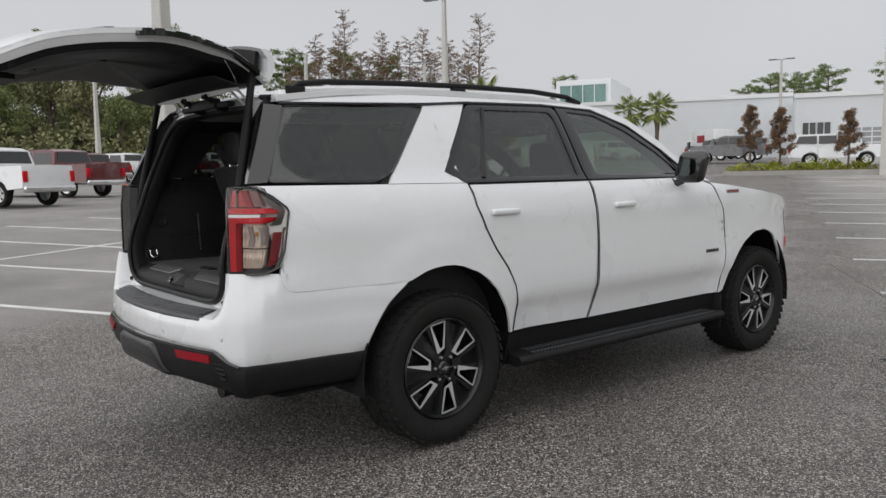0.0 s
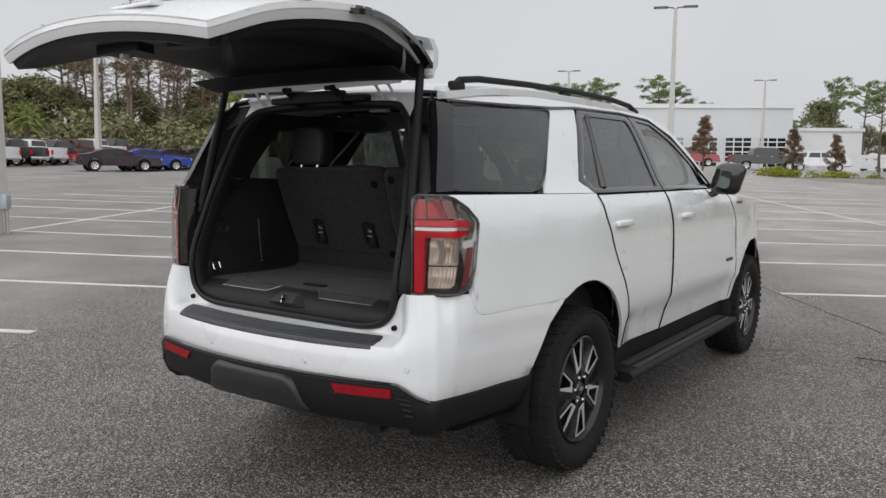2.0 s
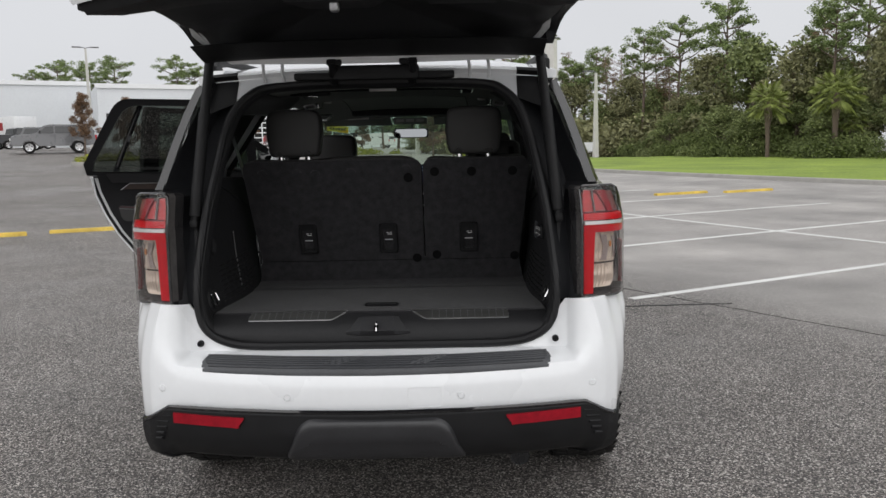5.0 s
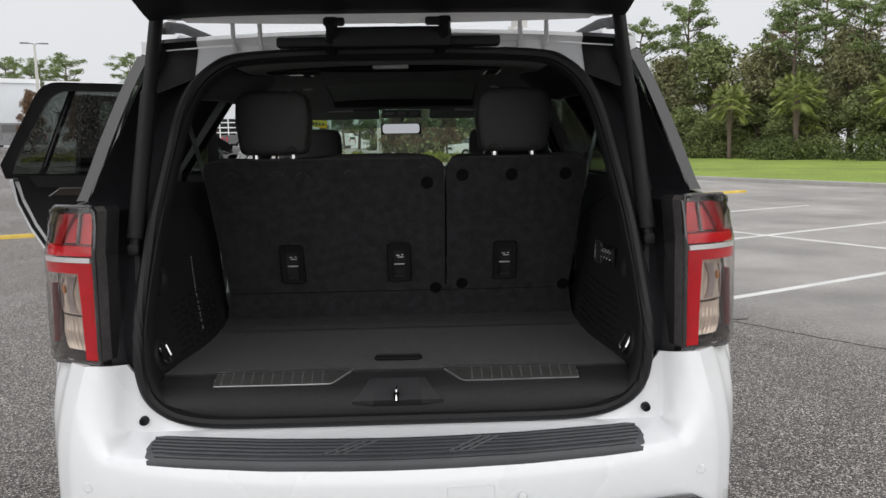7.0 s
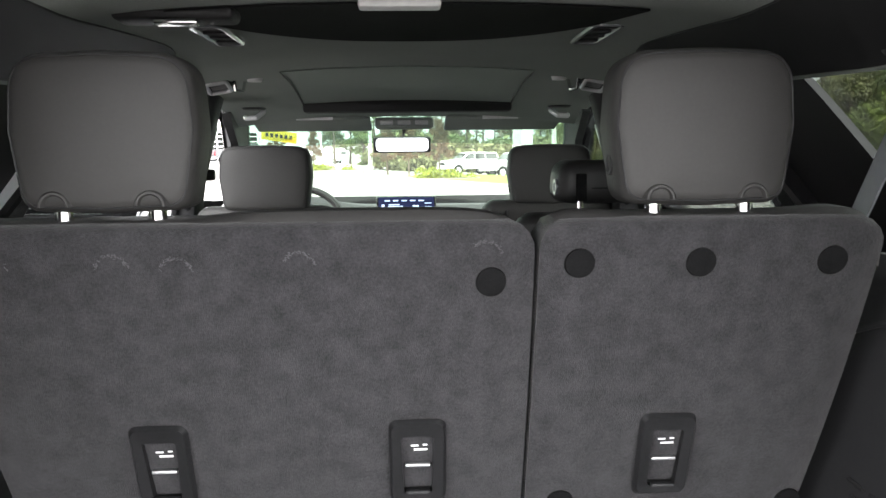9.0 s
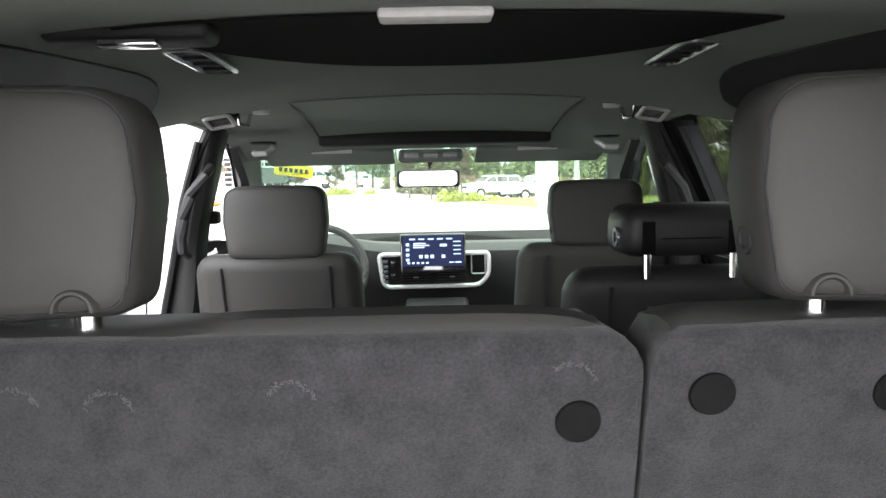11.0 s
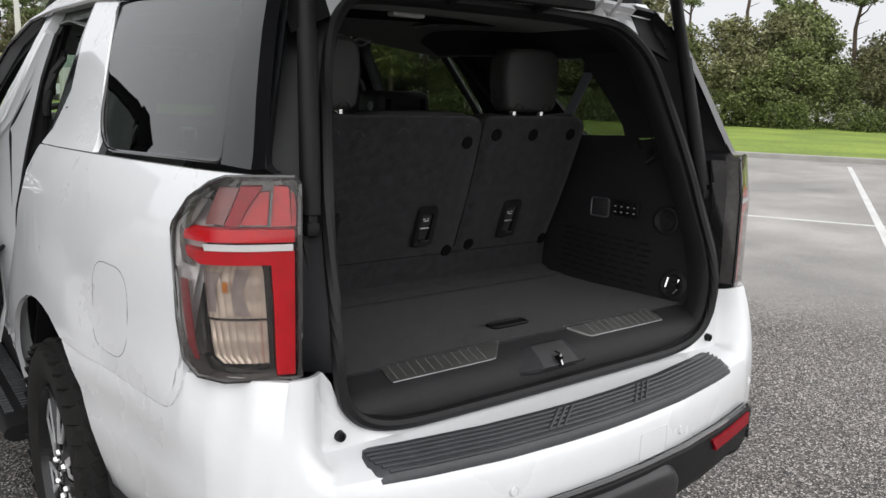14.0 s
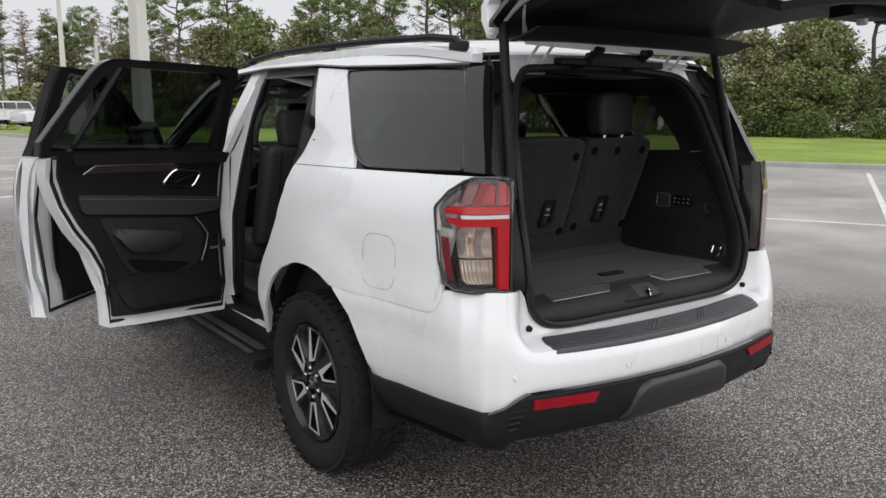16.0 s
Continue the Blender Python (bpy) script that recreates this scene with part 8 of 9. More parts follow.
    if kind == "van":
        bm = bmesh.new()
        box(bm, (0, -0.35, 2.52), (0.75, 1.0, 0.22), 0.05, 3)
        part("roof_air_unit", bm, PAINTS["white"], t, "white roof air conditioner")
        for s in (1, -1):
            each("side_print", [(-1.15 - 0.12 * k, 1.72, 0.085, 0.13) for k in range(5)] + [(-1.4, 1.61, 0.55, 0.012), (0.05, 1.72, 0.28, 0.16)], DARKPRINT, t, lambda b, y, z, w, h: box(b, (s * (half(z) + 0.004), y, z), (0.006, w, h)))
            bm = bmesh.new()
            tube(bm, [(s * (half(1.95) + 0.004), y, 1.93) for y in (-2.95, 0.0, 1.5)], 0.012, 5)
            part("roof_seam", bm, PAINTS["grey"], t)
    return t


def heading(hx, hy):
    return math.degrees(math.atan2(-hx, hy))


def park(made, x, y, hx, hy, first):
    """Puts the first as it is, later ones as copies."""
    m = pose(x, y, lie(x, y), 0, 0, heading(hx, hy))
    if first:
        made.matrix_basis = m
        return made
    return copy_thing(made, m)


wp = vehicle("pickup", "white", "white crew-cab pickup truck with chrome bumpers, parked", "pickup")
park(wp, -26.9, 2.75, -0.883, -0.469, True)
rp = vehicle("pickup", "maroon", "dark red crew-cab pickup truck, parked in a row", "pickup")
park(rp, -32.4, 6.2, -0.883, -0.469, True)
bp = vehicle("pickup", "black", "black crew-cab pickup truck, parked in a row", "pickup")
gs = vehicle("suv", "grey", "dark grey estate car parked in a row", "car")
ws = vehicle("suv", "white", "white sport utility car parked behind a hedge", "car")
park(ws, -17.5, 46.0, 0.883, 0.469, True)
park(gs, -27.0, 50.0, -0.883, -0.469, True)
first = True
for k, m in enumerate((rp, wp, bp, rp, wp, bp, wp, bp, rp, wp, bp)):
    p = Vector((-50.5, 12.5, 0)) + V * 2.95 * k
    park(m, p.x + 0.3 * (k % 3), p.y, -0.9, -0.43, m is bp and first)
    first = first and m is not bp
cp = vehicle("coupe", "plum", "low dark plum two-door coupe", "car")
park(cp, -42.8, 25.6, 0.35, 0.94, True)
bc = vehicle("coupe", "blue", "low bright blue two-door coupe", "car")
for k in range(4):
    park((bc, cp, cp, cp)[k], -43.6 - 0.9 * k, 28.5 + 2.8 * k, 0.35, 0.94, k == 0)
rs = vehicle("suv", "red", "bright red sport utility car", "car")
park(rs, -23.0, 77.0, 0.883, 0.469, True)
park(bp, -14.2, 69.6, 0.883, 0.469, False)
park(wp, -12.2, 82.0, 0.883, 0.469, False)
park(wp, 8.9, 62.5, -0.92, -0.38, False)
park(ws, 5.4, 66.5, -0.92, -0.38, False)
park(ws, -45.0, 62.0, 0.6, 0.8, False)
park(rs, -43.0, 47.0, 0.883, 0.469, False)
park(gs, -33.0, 62.0, 0.883, 0.469, False)
park(bp, -40.0, 70.0, 0.6, 0.8, False)
vn = vehicle("van", "white", "old white high-roof panel van with a roof unit", "van")
park(vn, -26.6, 29.7, -0.62, -0.785, True)
park(vn, -12.8, 128.0, -0.9, 0.43, False)
# box lorry by the building
bt = thing("box_truck", -46.4, 78.8, lie(-46.4, 78.8), "white delivery box truck with a coloured logo shape", "truck", turn=60)
bm = bmesh.new()
box(bm, (0, -0.8, 1.95), (2.4, 5.0, 2.5), 0.04)
part("cargo_box", bm, PAINTS["white"], bt)
bm = bmesh.new()
box(bm, (0, 2.6, 1.35), (2.1, 1.7, 1.6), 0.2, 3)
part("cab", bm, PAINTS["white"], bt)
each("logo_shape", ((1.21,), (-1.21,)), REDPRINT, bt, lambda b, x: box(b, (x, -0.4, 2.2), (0.02, 1.7, 0.8)))
each("cab_window", ((1.055,), (-1.055,)), FARGLASS, bt, lambda b, x: box(b, (x, 2.75, 1.75), (0.02, 0.8, 0.5), 0.008))
bm = bmesh.new()
box(bm, (0, 3.44, 1.72), (1.7, 0.04, 0.55), 0.015)
part("windscreen", bm, FARGLASS, bt)
for sx in (1, -1):
    for y in (2.6, -1.8):
        bm = bmesh.new()
        lathe(bm, [(0.0, -0.12), (0.42, -0.12), (0.45, 0.0), (0.42, 0.12), (0.0, 0.12)], 20, "x", (sx * 0.95, y, 0.45))
        part("wheel", bm, RUBBER, bt)
# traffic cones
ORANGE = material("orange_plastic", (0.75, 0.10, 0.02), 0.5)
for i, (x, y, lie_down) in enumerate(((-38.9, 11.2, 0), (-10.9, 39.2, 84))):
    t = thing("traffic_cone", x, y, lie(x, y) + (0.14 if lie_down else 0), "orange traffic cone " + ("lying on its side by a lamp post" if lie_down else "standing behind parked trucks"), "traffic cone", "traffic cones")
    t.matrix_basis = pose(x, y, lie(x, y) + (0.14 if lie_down else 0), 0, lie_down, 0)
    bm = bmesh.new()
    lathe(bm, [(0.14, 0.03), (0.03, 0.70), (0.0, 0.71)], 16, "z")
    part("cone", bm, ORANGE, t)
    bm = bmesh.new()
    box(bm, (0, 0, 0.015), (0.36, 0.36, 0.03), 0.01)
    part("base", bm, ORANGE, t)
    bm = bmesh.new()
    lathe(bm, [(0.092, 0.34), (0.068, 0.48)], 16, "z")
    part("reflective_band", bm, LIGHTPRINT, t)

# ---- buildings ----
RENDERW = material("pale_grey_metal_cladding", (0.62, 0.64, 0.66), 0.6, 0, 0.05, 0.3, 5)
PALEB = material("white_cladding", (0.72, 0.73, 0.74), 0.6, 0, 0.04, 0.3, 5)
TEAL = material("green_tinted_glazing", (0.10, 0.20, 0.18), 0.1, 0, 0.3, 0.4, 3, coat=0.5)
SHUTTER = material("grey_roller_shutter", (0.30, 0.31, 0.32), 0.5, 0.3, 0.1, 2, 30)


def bay3(pu, pv, z):
    p = U * pu + V * pv
    return Vector((p.x, p.y, z))


def block(bm, u0, u1, v0, v1, z0, z1):
    vs = [bm.verts.new(bay3(a, b, c)) for c in (z0, z1) for a, b in ((u0, v0), (u1, v0), (u1, v1), (u0, v1))]
    for q in ((0, 1, 2, 3), (4, 5, 6, 7), (0, 1, 5, 4), (1, 2, 6, 5), (2, 3, 7, 6), (3, 0, 4, 7)):
        bm.faces.new([vs[i] for i in q])


BZ = 2.0
bd = thing("dealership_building", 0, 0, 0, "long low pale grey metal-clad dealership building with roller doors", "building")
bm = bmesh.new()
block(bm, -34, 5, 104, 130, 0, BZ + 8.2)
part("long_wing", bm, RENDERW, bd)
bm = bmesh.new()
block(bm, 5, 30, 94, 130, 0, BZ + 7.2)
part("workshop_wing", bm, RENDERW, bd)
bm = bmesh.new()
block(bm, 30, 39, 97, 125, 0, BZ + 4.6)
part("low_annexe", bm, PALEB, bd)
bm = bmesh.new()
block(bm, 4.8, 30.2, 93.8, 94.0, BZ + 6.9, BZ + 7.4)
block(bm, -34.2, 5, 103.8, 104.0, BZ + 7.9, BZ + 8.4)
block(bm, 29.8, 39.2, 96.8, 97.0, BZ + 4.4, BZ + 4.8)
part("parapet", bm, PALEB, bd)
for k in range(5):
    u = 10.6 + 3.9 * k
    bm = bmesh.new()
    block(bm, u, u + 3.2, 93.9, 94.05, BZ - 0.2, BZ + 3.4)
    rd = part("roller_door", bm, FARGLASS if k > 1 else SHUTTER, bd, "glazed sectional roller door")
    each("door_bar", [(u, u + 3.2, BZ - 0.1 + 0.6 * j, BZ + 0.02 + 0.6 * j) for j in range(6)] + [(u + 1.02 * j, u + 1.02 * j + 0.12, BZ - 0.2, BZ + 3.4) for j in range(4)], PALEB, rd, lambda b, u0, u1, z0, z1: block(b, u0, u1, 93.82, 93.89, z0, z1))
for u, v, w, z in ((5.8, 93.9, 1.3, 2.6), (7.3, 93.9, 1.3, 2.6), (-29, 103.9, 1.6, 0.4), (-25.5, 103.9, 1.6, 0.4), (-19, 103.9, 1.6, 0.4), (-14, 103.9, 1.6, 0.4), (-6, 103.9, 1.6, 0.4), (-1, 103.9, 1.6, 0.4), (31.5, 96.9, 1.6, 0.2), (34, 96.9, 3.0, 0.2)):
    bm = bmesh.new()
    block(bm, u, u + w, v, v + 0.15, BZ + z, BZ + z + 1.5)
    wd = part("window", bm, FARGLASS, bd)
    bm = bmesh.new()
    block(bm, u + w / 2 - 0.04, u + w / 2 + 0.04, v - 0.04, v, BZ + z, BZ + z + 1.5)
    block(bm, u - 0.08, u + w + 0.08, v - 0.06, v, BZ + z - 0.1, BZ + z)
    part("window_bars", bm, PALEB, wd)
sh = thing("showroom_building", 0, 0, 0, "white showroom block with a green glazed upper storey", "building")
bm = bmesh.new()
block(bm, -27, -19, 112, 130, 0, BZ + 12.4)
part("wall", bm, PALEB, sh)
bm = bmesh.new()
block(bm, -26.5, -19.5, 111.9, 112.1, BZ + 8.6, BZ + 11.6)
gz = part("glazing", bm, TEAL, sh, "band of green tinted glass")
each("mullion", [(-26.5 + 1.72 * k,) for k in range(5)], PALEB, gz, lambda b, u: block(b, u, u + 0.1, 111.8, 111.9, BZ + 8.6, BZ + 11.6))

# ---- planting ----
BARK = material("grey_brown_bark", (0.12, 0.09, 0.07), 0.9, 0, 0.3, 3, 25, 0.5, 20)
PALEBARK = material("pale_dry_bark", (0.22, 0.18, 0.15), 0.9, 0, 0.3, 3, 25, 0.5, 20)


def leaf_mat(name, a, b):
    return material(name, a, 0.65, 0, 0.25, 0.25, 2.0, tint=b, island=0.9, spec=0.3)


PINEL = leaf_mat("pine_foliage", (0.080, 0.115, 0.044), (0.22, 0.28, 0.105))
SHRUBL = leaf_mat("dark_shrub_foliage", (0.034, 0.050, 0.018), (0.125, 0.155, 0.045))
OAKL = leaf_mat("oak_foliage", (0.060, 0.082, 0.032), (0.22, 0.255, 0.095))
OLIVEL = leaf_mat("olive_mossy_foliage", (0.080, 0.086, 0.042), (0.25, 0.245, 0.12))
RUSTL = leaf_mat("rust_brown_foliage", (0.11, 0.065, 0.035), (0.20, 0.12, 0.07))
HEDGEL = leaf_mat("yellow_green_shrub_foliage", (0.12, 0.15, 0.015), (0.30, 0.32, 0.03))
PALML = leaf_mat("palm_foliage", (0.085, 0.115, 0.028), (0.27, 0.31, 0.08))
rng = random.Random(7)


def leaves(bm, c, rad, count, size, flat=0.6, shell=0.35):
    """A clump of loose leaf blades in an ellipsoid."""
    for _ in range(count):
        d = Vector((rng.gauss(0, 1), rng.gauss(0, 1), rng.gauss(0, 1))).normalized()
        r = rng.uniform(shell, 1.0)
        p = Vector(c) + Vector((d.x * rad[0], d.y * rad[1], d.z * rad[2])) * r
        a = Vector((rng.gauss(0, 1), rng.gauss(0, 1), rng.gauss(0, flat))).normalized()
        b = a.cross(Vector((rng.gauss(0, 1), rng.gauss(0, 1), rng.gauss(0, 1)))).normalized()
        s = size * rng.uniform(0.6, 1.3)
        vs = [bm.verts.new(p + a * s), bm.verts.new(p + b * s * 0.55), bm.verts.new(p - a * s), bm.verts.new(p - b * s * 0.55)]
        bm.faces.new(vs)


def tree(kind, h, label, category="tree"):
    t = thing({"pine": "pine_tree", "oak": "broadleaf_tree", "cypress": "cypress_tree", "small": "ornamental_tree"}[kind], 0, 0, -50, label, category)
    tb, lb = bmesh.new(), bmesh.new()
    lean = rng.uniform(-0.03, 0.03)
    r0 = {"pine": 0.018, "oak": 0.028, "cypress": 0.014, "small": 0.016}[kind] * h
    tops = [(lean * h * (k / 7) + rng.uniform(-0.01, 0.01) * h * (k > 0), rng.uniform(-0.01, 0.01) * h * (k > 0), h * 0.97 * k / 7) for k in range(8)]
    if kind == "oak":
        tops = tops[:6]
    tube(tb, tops, [r0 * (1 - 0.85 * k / (len(tops) - 1)) for k in range(len(tops))], 6)
    def at(z):
        q = z / (h * 0.97) * 7
        i = min(len(tops) - 2, int(q))
        return Vector(tops[i]).lerp(Vector(tops[i + 1]), min(1.0, q - i))
    if kind == "pine":
        for k in range(15):
            f = (k + rng.random()) / 15
            z = h * (0.60 + 0.36 * f)
            ang = 2.4 * k + rng.uniform(-0.5, 0.5)
            ln = h * rng.uniform(0.11, 0.20) * math.sin(math.pi * (0.22 + 0.70 * f)) ** 0.6
            a = at(z)
            b = a + Vector((math.cos(ang) * ln, math.sin(ang) * ln, ln * rng.uniform(0.25, 0.75)))
            b.z = min(b.z, h * 1.03)
            mid = a.lerp(b, 0.5) + Vector((rng.uniform(-0.1, 0.1), rng.uniform(-0.1, 0.1), -0.012 * h))
            tube(tb, [a, mid, b], [r0 * 0.34, r0 * 0.22, r0 * 0.08], 4)
            for j in range(5):
                s = h * rng.uniform(0.026, 0.050)
                c = mid.lerp(b, rng.uniform(0.15, 1.1)) + Vector((rng.gauss(0, 0.030), rng.gauss(0, 0.030), abs(rng.gauss(0.012, 0.014)))) * h
                if j < 3:
                    tube(tb, [mid.lerp(b, 0.4), c], [r0 * 0.10, r0 * 0.04], 3)
                leaves(lb, c, (s * 1.15, s * 1.15, s * 0.66), 84, 0.100, 0.7, 0.15)
        for k in range(5):
            z, ang, ln = h * rng.uniform(0.36, 0.60), rng.uniform(0, 6.28), h * rng.uniform(0.03, 0.09)
            a = at(z)
            tube(tb, [a, a + Vector((math.cos(ang) * ln, math.sin(ang) * ln, ln * rng.uniform(-0.1, 0.4)))], [r0 * 0.16, r0 * 0.04], 3)
    elif kind == "oak":
        for k in range(26):
            ang, z = rng.uniform(0, 6.28), h * rng.uniform(0.28, 0.9)
            wide = h * 0.34 * math.sin(math.pi * min(0.98, max(0.15, z / h)))
            rr = wide * rng.uniform(0.3, 1.0)
            a = at(min(z * 0.7, h * 0.6))
            b = Vector((math.cos(ang) * rr, math.sin(ang) * rr, z))
            if k % 2 == 0:
                tube(tb, [a, a.lerp(b, 0.55) + Vector((0, 0, 0.02 * h)), b], [r0 * 0.35, r0 * 0.22, r0 * 0.08], 4)
            s = h * rng.uniform(0.09, 0.15)
            leaves(lb, b, (s * 1.2, s * 1.2, s * 0.8), 230, 0.145, 0.8, 0.4)
    elif kind == "cypress":
        for k in range(74):
            z = h * (0.22 + 0.76 * (k + rng.random()) / 74)
            ang, ln = 2.4 * k + rng.uniform(-0.5, 0.5), h * rng.uniform(0.03, 0.105) * (0.55 + 0.45 * math.sin(3.14 * min(1.0, z / h * 0.9)))
            a = at(z)
            b = a + Vector((math.cos(ang) * ln, math.sin(ang) * ln, ln * rng.uniform(0.1, 0.8)))
            tube(tb, [a, b], [r0 * 0.2, r0 * 0.06], 3)
            for f in (0.45, 0.8, 1.05):
                if rng.random() < 0.8 and z > 0.36 * h:
                    leaves(lb, a.lerp(b, f), (h * 0.026, h * 0.026, h * 0.014), 20, 0.075, 0.3, 0.1)
    else:
        for k in range(40):
            z = h * (0.32 + 0.64 * (k + rng.random()) / 40)
            wide = h * 0.20 * min(1.0, (z / h - 0.26) / 0.12) * (1 - 0.86 * max(0.0, z / h - 0.40) / 0.60)
            ang = rng.uniform(0, 6.28)
            rr = wide * rng.uniform(0.3, 1.0)
            b = at(z) + Vector((math.cos(ang) * rr, math.sin(ang) * rr, 0))
            tube(tb, [at(z * 0.85), b], [r0 * 0.3, r0 * 0.1], 3)
            leaves(lb, b, (h * 0.052, h * 0.052, h * 0.06), 170, 0.048)
    part("trunk", tb, PALEBARK if kind == "cypress" else BARK, t)
    part("crown", lb, {"pine": PINEL, "oak": OAKL, "cypress": RUSTL, "small": RUSTL}[kind], t, smooth=0)
    return t


def palm(h, label):
    t = thing("palm_tree", 0, 0, -50, label, "palm tree")
    bm = bmesh.new()
    tube(bm, [(0.02 * math.sin(k), 0.02 * math.cos(k * 2), h * k / 8) for k in range(9)], [0.17, 0.16, 0.16, 0.17, 0.17, 0.21, 0.24, 0.25, 0.12], 8)
    part("trunk", bm, BARK, t)
    bm = bmesh.new()
    for k in range(30):
        q, zz = 6.28 * k / 30 + rng.uniform(-0.2, 0.2), h * rng.uniform(0.72, 0.97)
        r = 0.24
        tube(bm, [(r * 0.7 * math.cos(q), r * 0.7 * math.sin(q), zz - 0.25), (1.25 * r * math.cos(q + 0.2), 1.25 * r * math.sin(q + 0.2), zz + 0.08)], [0.05, 0.02], 4)
    tagged(part("leaf_stub_cover", bm, PALEBARK, t), "criss-cross stubs of old palm leaves", kind="stuff")
    bm = bmesh.new()
    for k in range(42):
        ang, lift = 2.4 * k + rng.uniform(-0.3, 0.3), -0.85 + 2.2 * (k / 42) + rng.uniform(-0.15, 0.15)
        L = rng.uniform(0.7, 1.2)
        d = Vector((math.cos(ang) * math.cos(lift), math.sin(ang) * math.cos(lift), math.sin(lift)))
        a = Vector((0, 0, h))
        c = a + d * L
        tube(bm, [a, c], [0.02, 0.012], 3)
        s = d.cross(Vector((0, 0, 1))).normalized()
        for j in range(19):
            w = -1.35 + 2.7 * j / 18
            tip = c + (d * math.cos(w) + s * math.sin(w)).normalized() * 0.95 * (1 - 0.12 * abs(w)) + Vector((0, 0, -0.22 - 0.14 * abs(w)))
            m = c.lerp(tip, 0.55) + Vector((0, 0, 0.06))
            o = (tip - c).cross(d).normalized() * 0.035 if (tip - c).cross(d).length > 1e-4 else s * 0.035
            for p in ((c, m + o, m - o), (m + o, tip, m - o)):
                bm.faces.new([bm.verts.new(x) for x in p])
    tagged(part("crown", bm, PALML, t, smooth=0), "fan-shaped green fronds", kind="stuff")
    return t


PINES = [tree("pine", 13.0, "tall slender pine with a sparse flat-topped crown") for _ in range(3)]
OAKS = [tree("oak", 8.5, "broadleaf tree with a dense uneven green crown") for _ in range(3)]
CYPS = [tree("cypress", 15.0, "thin pale cypress with sparse rust-brown foliage") for _ in range(3)]
SMALLS = [tree("small", 4.4, "small ornamental tree with rust-brown autumn leaves") for _ in range(2)]
PALMS = [palm(4.6, "cabbage palm with fan fronds and stubbly trunk") for _ in range(2)]
RUSTY = []
for o in OAKS[:1] + OAKS[2:]:
    c = copy_thing(o, pose(0, 0, -50))
    for ch in c.children:
        if ch.name.startswith("crown"):
            ch.data = ch.data.copy()
            ch.data.materials[0] = OLIVEL
    RUSTY.append(tagged(c, "broadleaf tree hung with olive-brown moss and leaves"))
used = set()


def plant(proto, x, y, s=1.0, sz=None):
    m = pose(x, y, lie(x, y) - 0.05, 0, 0, rng.uniform(0, 360)) @ Matrix.Diagonal((s, s, sz or s, 1))
    if proto.name not in used:
        used.add(proto.name)
        proto.matrix_basis = m
        return proto
    return copy_thing(proto, m)


def plant_true(proto, x, y, s):
    """Like plant, at a size that does not depend on the first one's."""
    return plant(proto, x, y, s / proto.scale.x, s / proto.scale.z)


# woods beyond the lawn: along pu = 46 on the right
for k in range(64):
    pv = -56 + 1.72 * k
    bend = 0.0 if pv < 25 else 0.005 * (pv - 25) ** 2
    x, y = bay(47 + bend + rng.uniform(-1.5, 2.5), pv + rng.uniform(-1, 1))
    plant(rng.choice(OAKS + RUSTY + OAKS), x, y, rng.uniform(0.65, 0.95), rng.uniform(0.55, 0.9))
    x, y = bay(54 + bend + rng.uniform(-3, 4), pv + rng.uniform(-1.5, 1.5))
    plant(rng.choice(OAKS + RUSTY), x, y, rng.uniform(0.85, 1.15), rng.uniform(0.82, 1.12))
    if rng.random() < 0.6:
        x, y = bay(58 + bend + rng.uniform(-8, 8), pv + rng.uniform(-2, 2))
        plant(rng.choice(PINES), x, y, rng.uniform(0.8, 1.1), rng.uniform(0.75, 1.12))
    if pv > 18 and k % 2:
        x, y = bay(57 + bend + rng.uniform(-3, 8), pv + rng.uniform(-2, 2))
        plant(rng.choice(CYPS), x, y, rng.uniform(0.8, 1.0), rng.uniform(0.72, 0.98))
for x, y, s in ((-3.1, 94, 1.0), (-0.1, 87.4, 1.14), (2.6, 88.2, 1.05), (6.9, 88.5, 0.98), (23.7, 66.2, 1.05), (20.0, 79.6, 0.97), (22.0, 74.3, 1.0), (25.9, 66.4, 0.82), (27.6, 54.5, 0.88), (30.2, 49.8, 0.84), (33.0, 43.0, 0.86), (35.5, 34.0, 0.82)):
    plant_true(rng.choice(PINES), x, y, s)
for x, y, s in ((26.2, 57.5, 1.10), (24.6, 61.5, 1.15), (28.5, 58.0, 1.05), (22.6, 66.5, 1.1)):
    plant_true(rng.choice(OAKS + RUSTY), x, y, s)
for x, y, s in ((24.9, 48.2, 0.98), (22.4, 52.9, 0.92), (28.0, 42.5, 0.9)):
    plant_true(PALMS[0], x, y, s)
for x, y, s in ((-14, 128, 0.95), (-11, 122, 0.85), (-20, 140, 1.0), (-27, 150, 0.9), (-36, 150, 0.95), (-44, 148, 0.9), (-63, 135, 1.0), (-70, 140, 0.9), (-80, 130, 0.95), (-52, 150, 0.85)):
    plant(rng.choice(PINES), x, y, s)
for x, y, s in ((0.2, 57, 0.62), (2.6, 60, 0.66), (-1.5, 62, 0.6)):
    plant(SMALLS[0], x, y, s * 1.9, s * 1.55)
for k in range(44):
    az, r = radians(-5 + 0.55 * k + rng.uniform(-0.3, 0.3)), 92 + rng.uniform(-8, 10)
    x, y = 1.0 + r * math.sin(az), -3.8 + r * math.cos(az)
    if x * 0.883 + y * 0.469 > 38:
        plant(rng.choice(CYPS + CYPS + PINES), x, y, rng.uniform(0.8, 1.0), rng.uniform(0.68, 0.92))
        plant(rng.choice(OAKS + RUSTY), x + rng.uniform(-2, 2), y - 5, rng.uniform(0.85, 1.1), rng.uniform(0.75, 1.05) * (0.55 if k < 23 else 1.0))
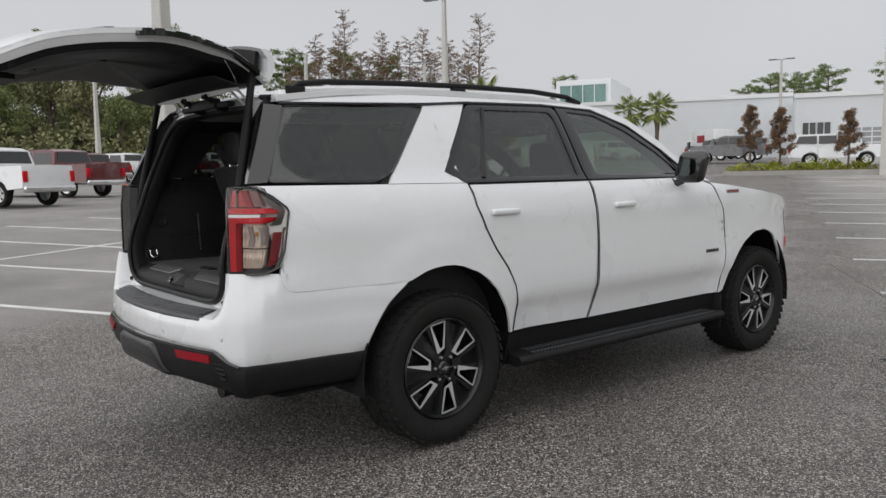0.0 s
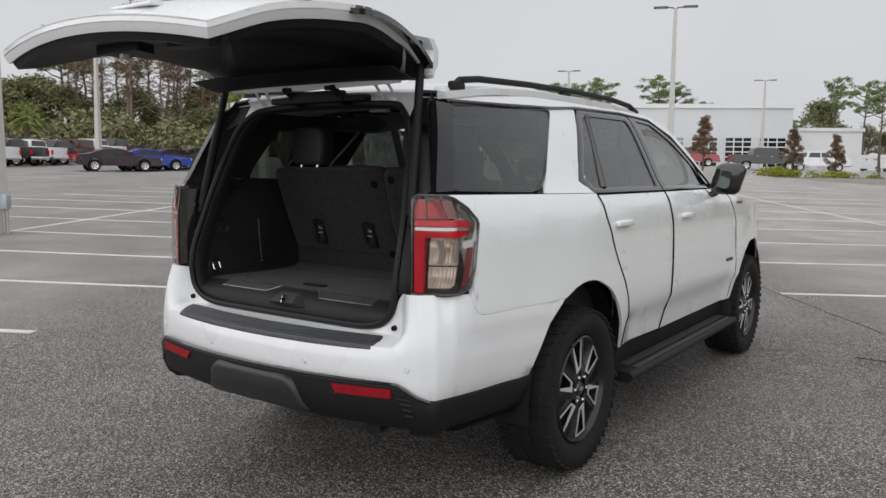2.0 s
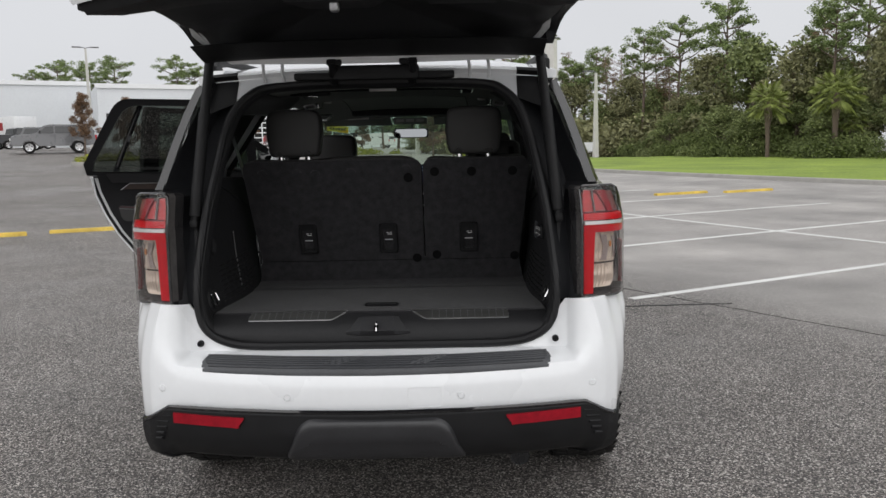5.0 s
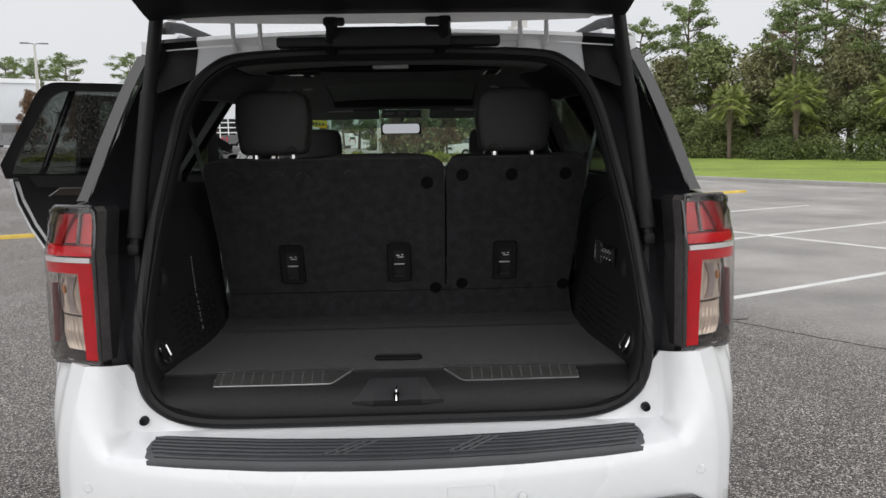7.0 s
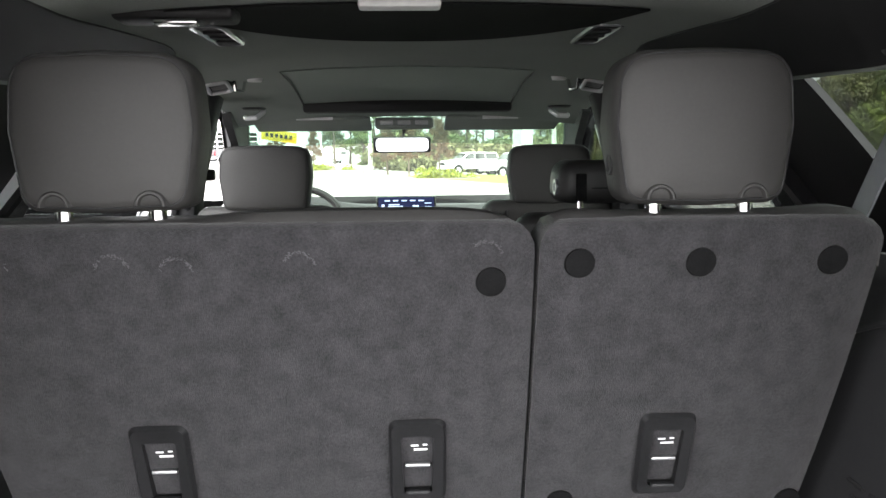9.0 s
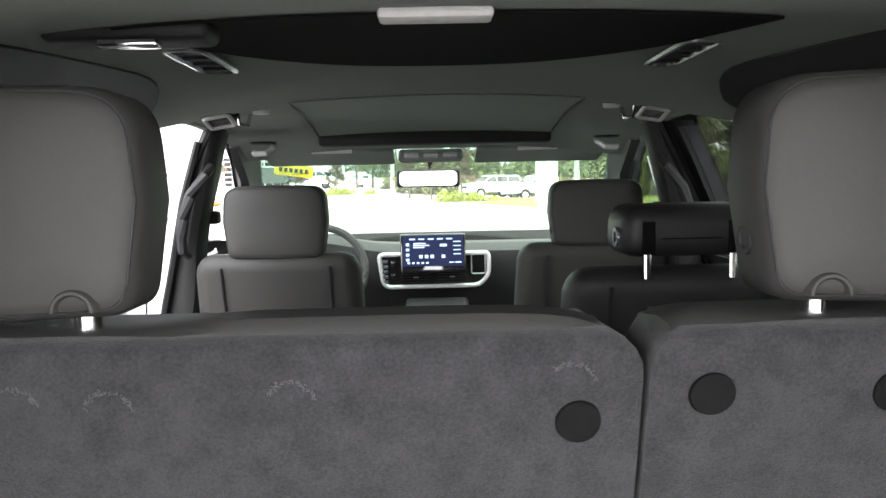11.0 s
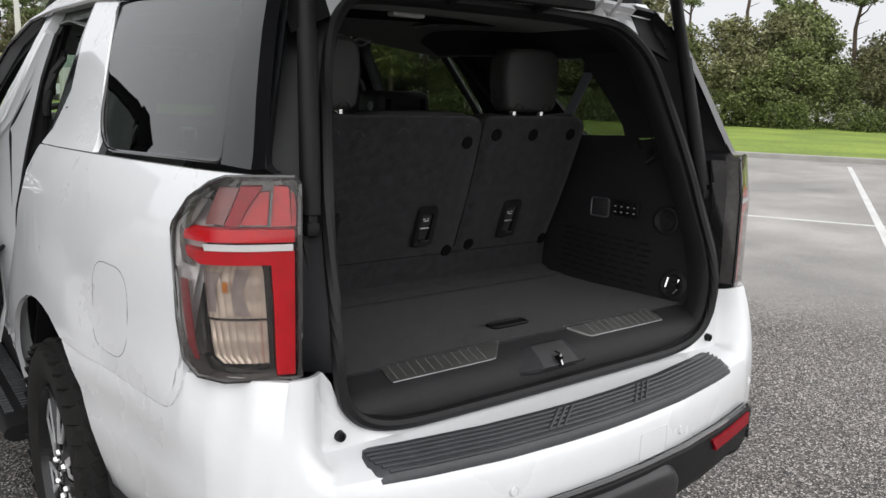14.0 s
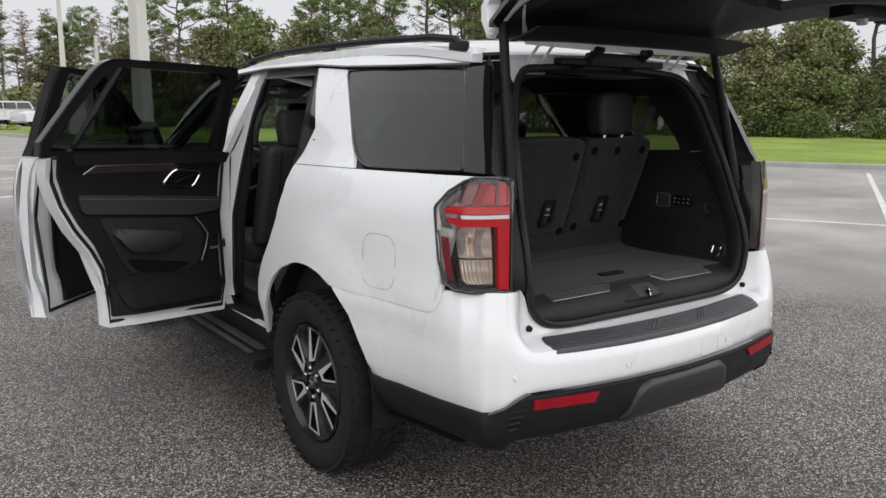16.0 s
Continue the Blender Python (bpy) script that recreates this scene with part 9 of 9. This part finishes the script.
for pu, s in ((-36, 1.35), (-33, 1.2), (-26, 1.0), (-21, 1.05), (-17, 1.0), (-4, 1.15), (-1, 1.1), (2.5, 1.2), (6, 1.15), (11, 1.3), (13.5, 1.2), (21, 1.35), (24, 1.2), (33, 1.2)):
    x, y = bay(pu, 142 + rng.uniform(-4, 4))
    plant(rng.choice(PINES), x, y, s * 0.95, s * 0.86)
for k in range(13):
    plant(rng.choice(OAKS + RUSTY), -34 + 2.9 * k, 150 + rng.uniform(-8, 8), rng.uniform(0.9, 1.3))
for pv in (-24.0, -20.5, -9.0, 3.5, 8.0, 19.0, 31.0):
    x, y = bay(46.2 + (0.0 if pv < 25 else 0.005 * (pv - 25) ** 2), pv)
    plant(PALMS[int(pv) % 2], x, y, rng.uniform(0.68, 0.95))
# woods on the far left, with tall bare cypresses
for k in range(40):
    az, r = radians(-102 + 1.45 * k), 92 + rng.uniform(-4, 8)
    up = 1.0 + 0.55 * min(1.0, max(0.0, (29.0 - k) / 7))
    plant(rng.choice(OAKS + RUSTY + RUSTY), r * math.sin(az), r * math.cos(az), rng.uniform(0.95, 1.25), up * rng.uniform(0.75, 1.1))
    r += 12
    plant(rng.choice(OAKS + RUSTY + PINES), r * math.sin(az), r * math.cos(az), rng.uniform(1.0, 1.3), up * rng.uniform(0.85, 1.05))
    if up > 1.2:
        az, r = az + radians(0.7), r + 6
        plant(rng.choice(OAKS + RUSTY), r * math.sin(az), r * math.cos(az), rng.uniform(1.1, 1.4), up * rng.uniform(0.9, 1.15))
for k in range(26):
    az, r = radians(-61 + 0.56 * k + rng.uniform(-0.3, 0.3)), 96 + rng.uniform(-6, 10)
    plant(rng.choice(CYPS), r * math.sin(az), r * math.cos(az), rng.uniform(1.0, 1.25), rng.uniform(1.05, 1.36))
for q in ((-32.6, 30.4, 0.88), (-31.5, 34.4, 0.95), (-33.8, 37.0, 0.82), (-35.5, 34.0, 1.1), (-38.8, 32.5, 1.0), (-37.0, 37.0, 0.9), (-53.7, 73.8, 1.25), (-51.0, 75.4, 1.3), (-43.0, 40.0, 1.1), (-62.0, 30.0, 1.2)):
    plant(rng.choice(PALMS), q[0], q[1], q[2])
for x, y, s in ((-22.8, 45.5, 0.95), (-17.3, 38.7, 0.85), (-14.2, 39.9, 0.8), (-9.5, 57.4, 0.85), (-7.2, 60.6, 0.8), (-15.0, 54.5, 0.95)):
    plant(rng.choice(SMALLS), x, y, s)
for p in PINES + OAKS + CYPS + SMALLS + PALMS + RUSTY:
    if p.name not in used:
        plant(p, -95, 60)


def shrubs(name, spots, size, mat, label, count=260):
    bm = bmesh.new()
    for x, y, rx, rz in spots:
        leaves(bm, (x, y, lie(x, y) + rz * 0.75), (rx, rx, rz), count, size, 0.8, 0.55)
    return tagged(part(name, bm, mat, smooth=0), label, "shrubs", kind="stuff")


MULCH = material("brown_bark_mulch", (0.10, 0.06, 0.04), 0.95, 0, 0.4, 3, 30, 0.5, 30)
for cx, cy, ln, wd in ((-15.6, 39.6, 9.5, 3.0), (-7.6, 57.0, 9.5, 3.0), (2.4, 47.5, 4.5, 2.4)):
    bm = bmesh.new()
    o = rounded([(-ln / 2, -wd / 2, 1.3), (ln / 2, -wd / 2, 1.3), (ln / 2, wd / 2, 1.3), (-ln / 2, wd / 2, 1.3)], 6)
    prism(bm, o, "z", -0.3, 0.15)
    isl = part("kerbed_island", bm, CONC)
    isl.matrix_basis = pose(cx, cy, lie(cx, cy), 0, 0, 28)
    tagged(isl, "kerbed planting island with brown mulch", "traffic island", kind="structure")
    bm = bmesh.new()
    prism(bm, [(a * 0.95, b * 0.88) for a, b in o], "z", 0.1, 0.17)
    part("mulch_bed", bm, MULCH, isl)
    sp = []
    for k in range(int(ln * 3.2)):
        p = Vector((cx, cy, 0)) + U * rng.uniform(-ln / 2 + 0.6, ln / 2 - 0.6) + V * rng.uniform(-wd / 2 + 0.5, wd / 2 - 0.5)
        sp.append((p.x, p.y, rng.uniform(0.38, 0.6), rng.uniform(0.28, 0.5)))
    shrubs("low_hedge", sp, 0.07, HEDGEL, "low yellow-green shrubs in a planting island", 170)
sp = []
for k in range(190):
    pv = rng.uniform(-58, 62)
    bend = 0.0 if pv < 25 else 0.005 * (pv - 25) ** 2
    x, y = bay(43.2 + bend + rng.uniform(0, 2.6), pv)
    sp.append((x, y, rng.uniform(0.8, 1.6), rng.uniform(0.55, 1.35)))
shrubs("woodland_edge_shrubs", sp[:150], 0.085, SHRUBL, "dense dark green undergrowth along the wood's edge", 900)
shrubs("woodland_edge_bushes", sp[150:], 0.080, OAKL, "lighter yellow-green bushes along the wood's edge", 800)
sp = []
for k in range(130):
    az, r = radians(-92 + 47 * rng.random()), 86 + rng.uniform(-2, 10)
    sp.append((r * math.sin(az), r * math.cos(az), rng.uniform(1.5, 3.0), rng.uniform(1.2, 3.2)))
for k in range(90):
    az, r = radians(-4 + 27 * rng.random()), 80 + rng.uniform(-2, 6)
    x, y = 1.0 + r * math.sin(az), -3.8 + r * math.cos(az)
    if x * 0.883 + y * 0.469 > 36:
        sp.append((x, y, rng.uniform(1.4, 2.6), rng.uniform(1.0, 2.6)))
shrubs("far_undergrowth", sp, 0.28, OLIVEL, "olive green undergrowth below far trees", 240)
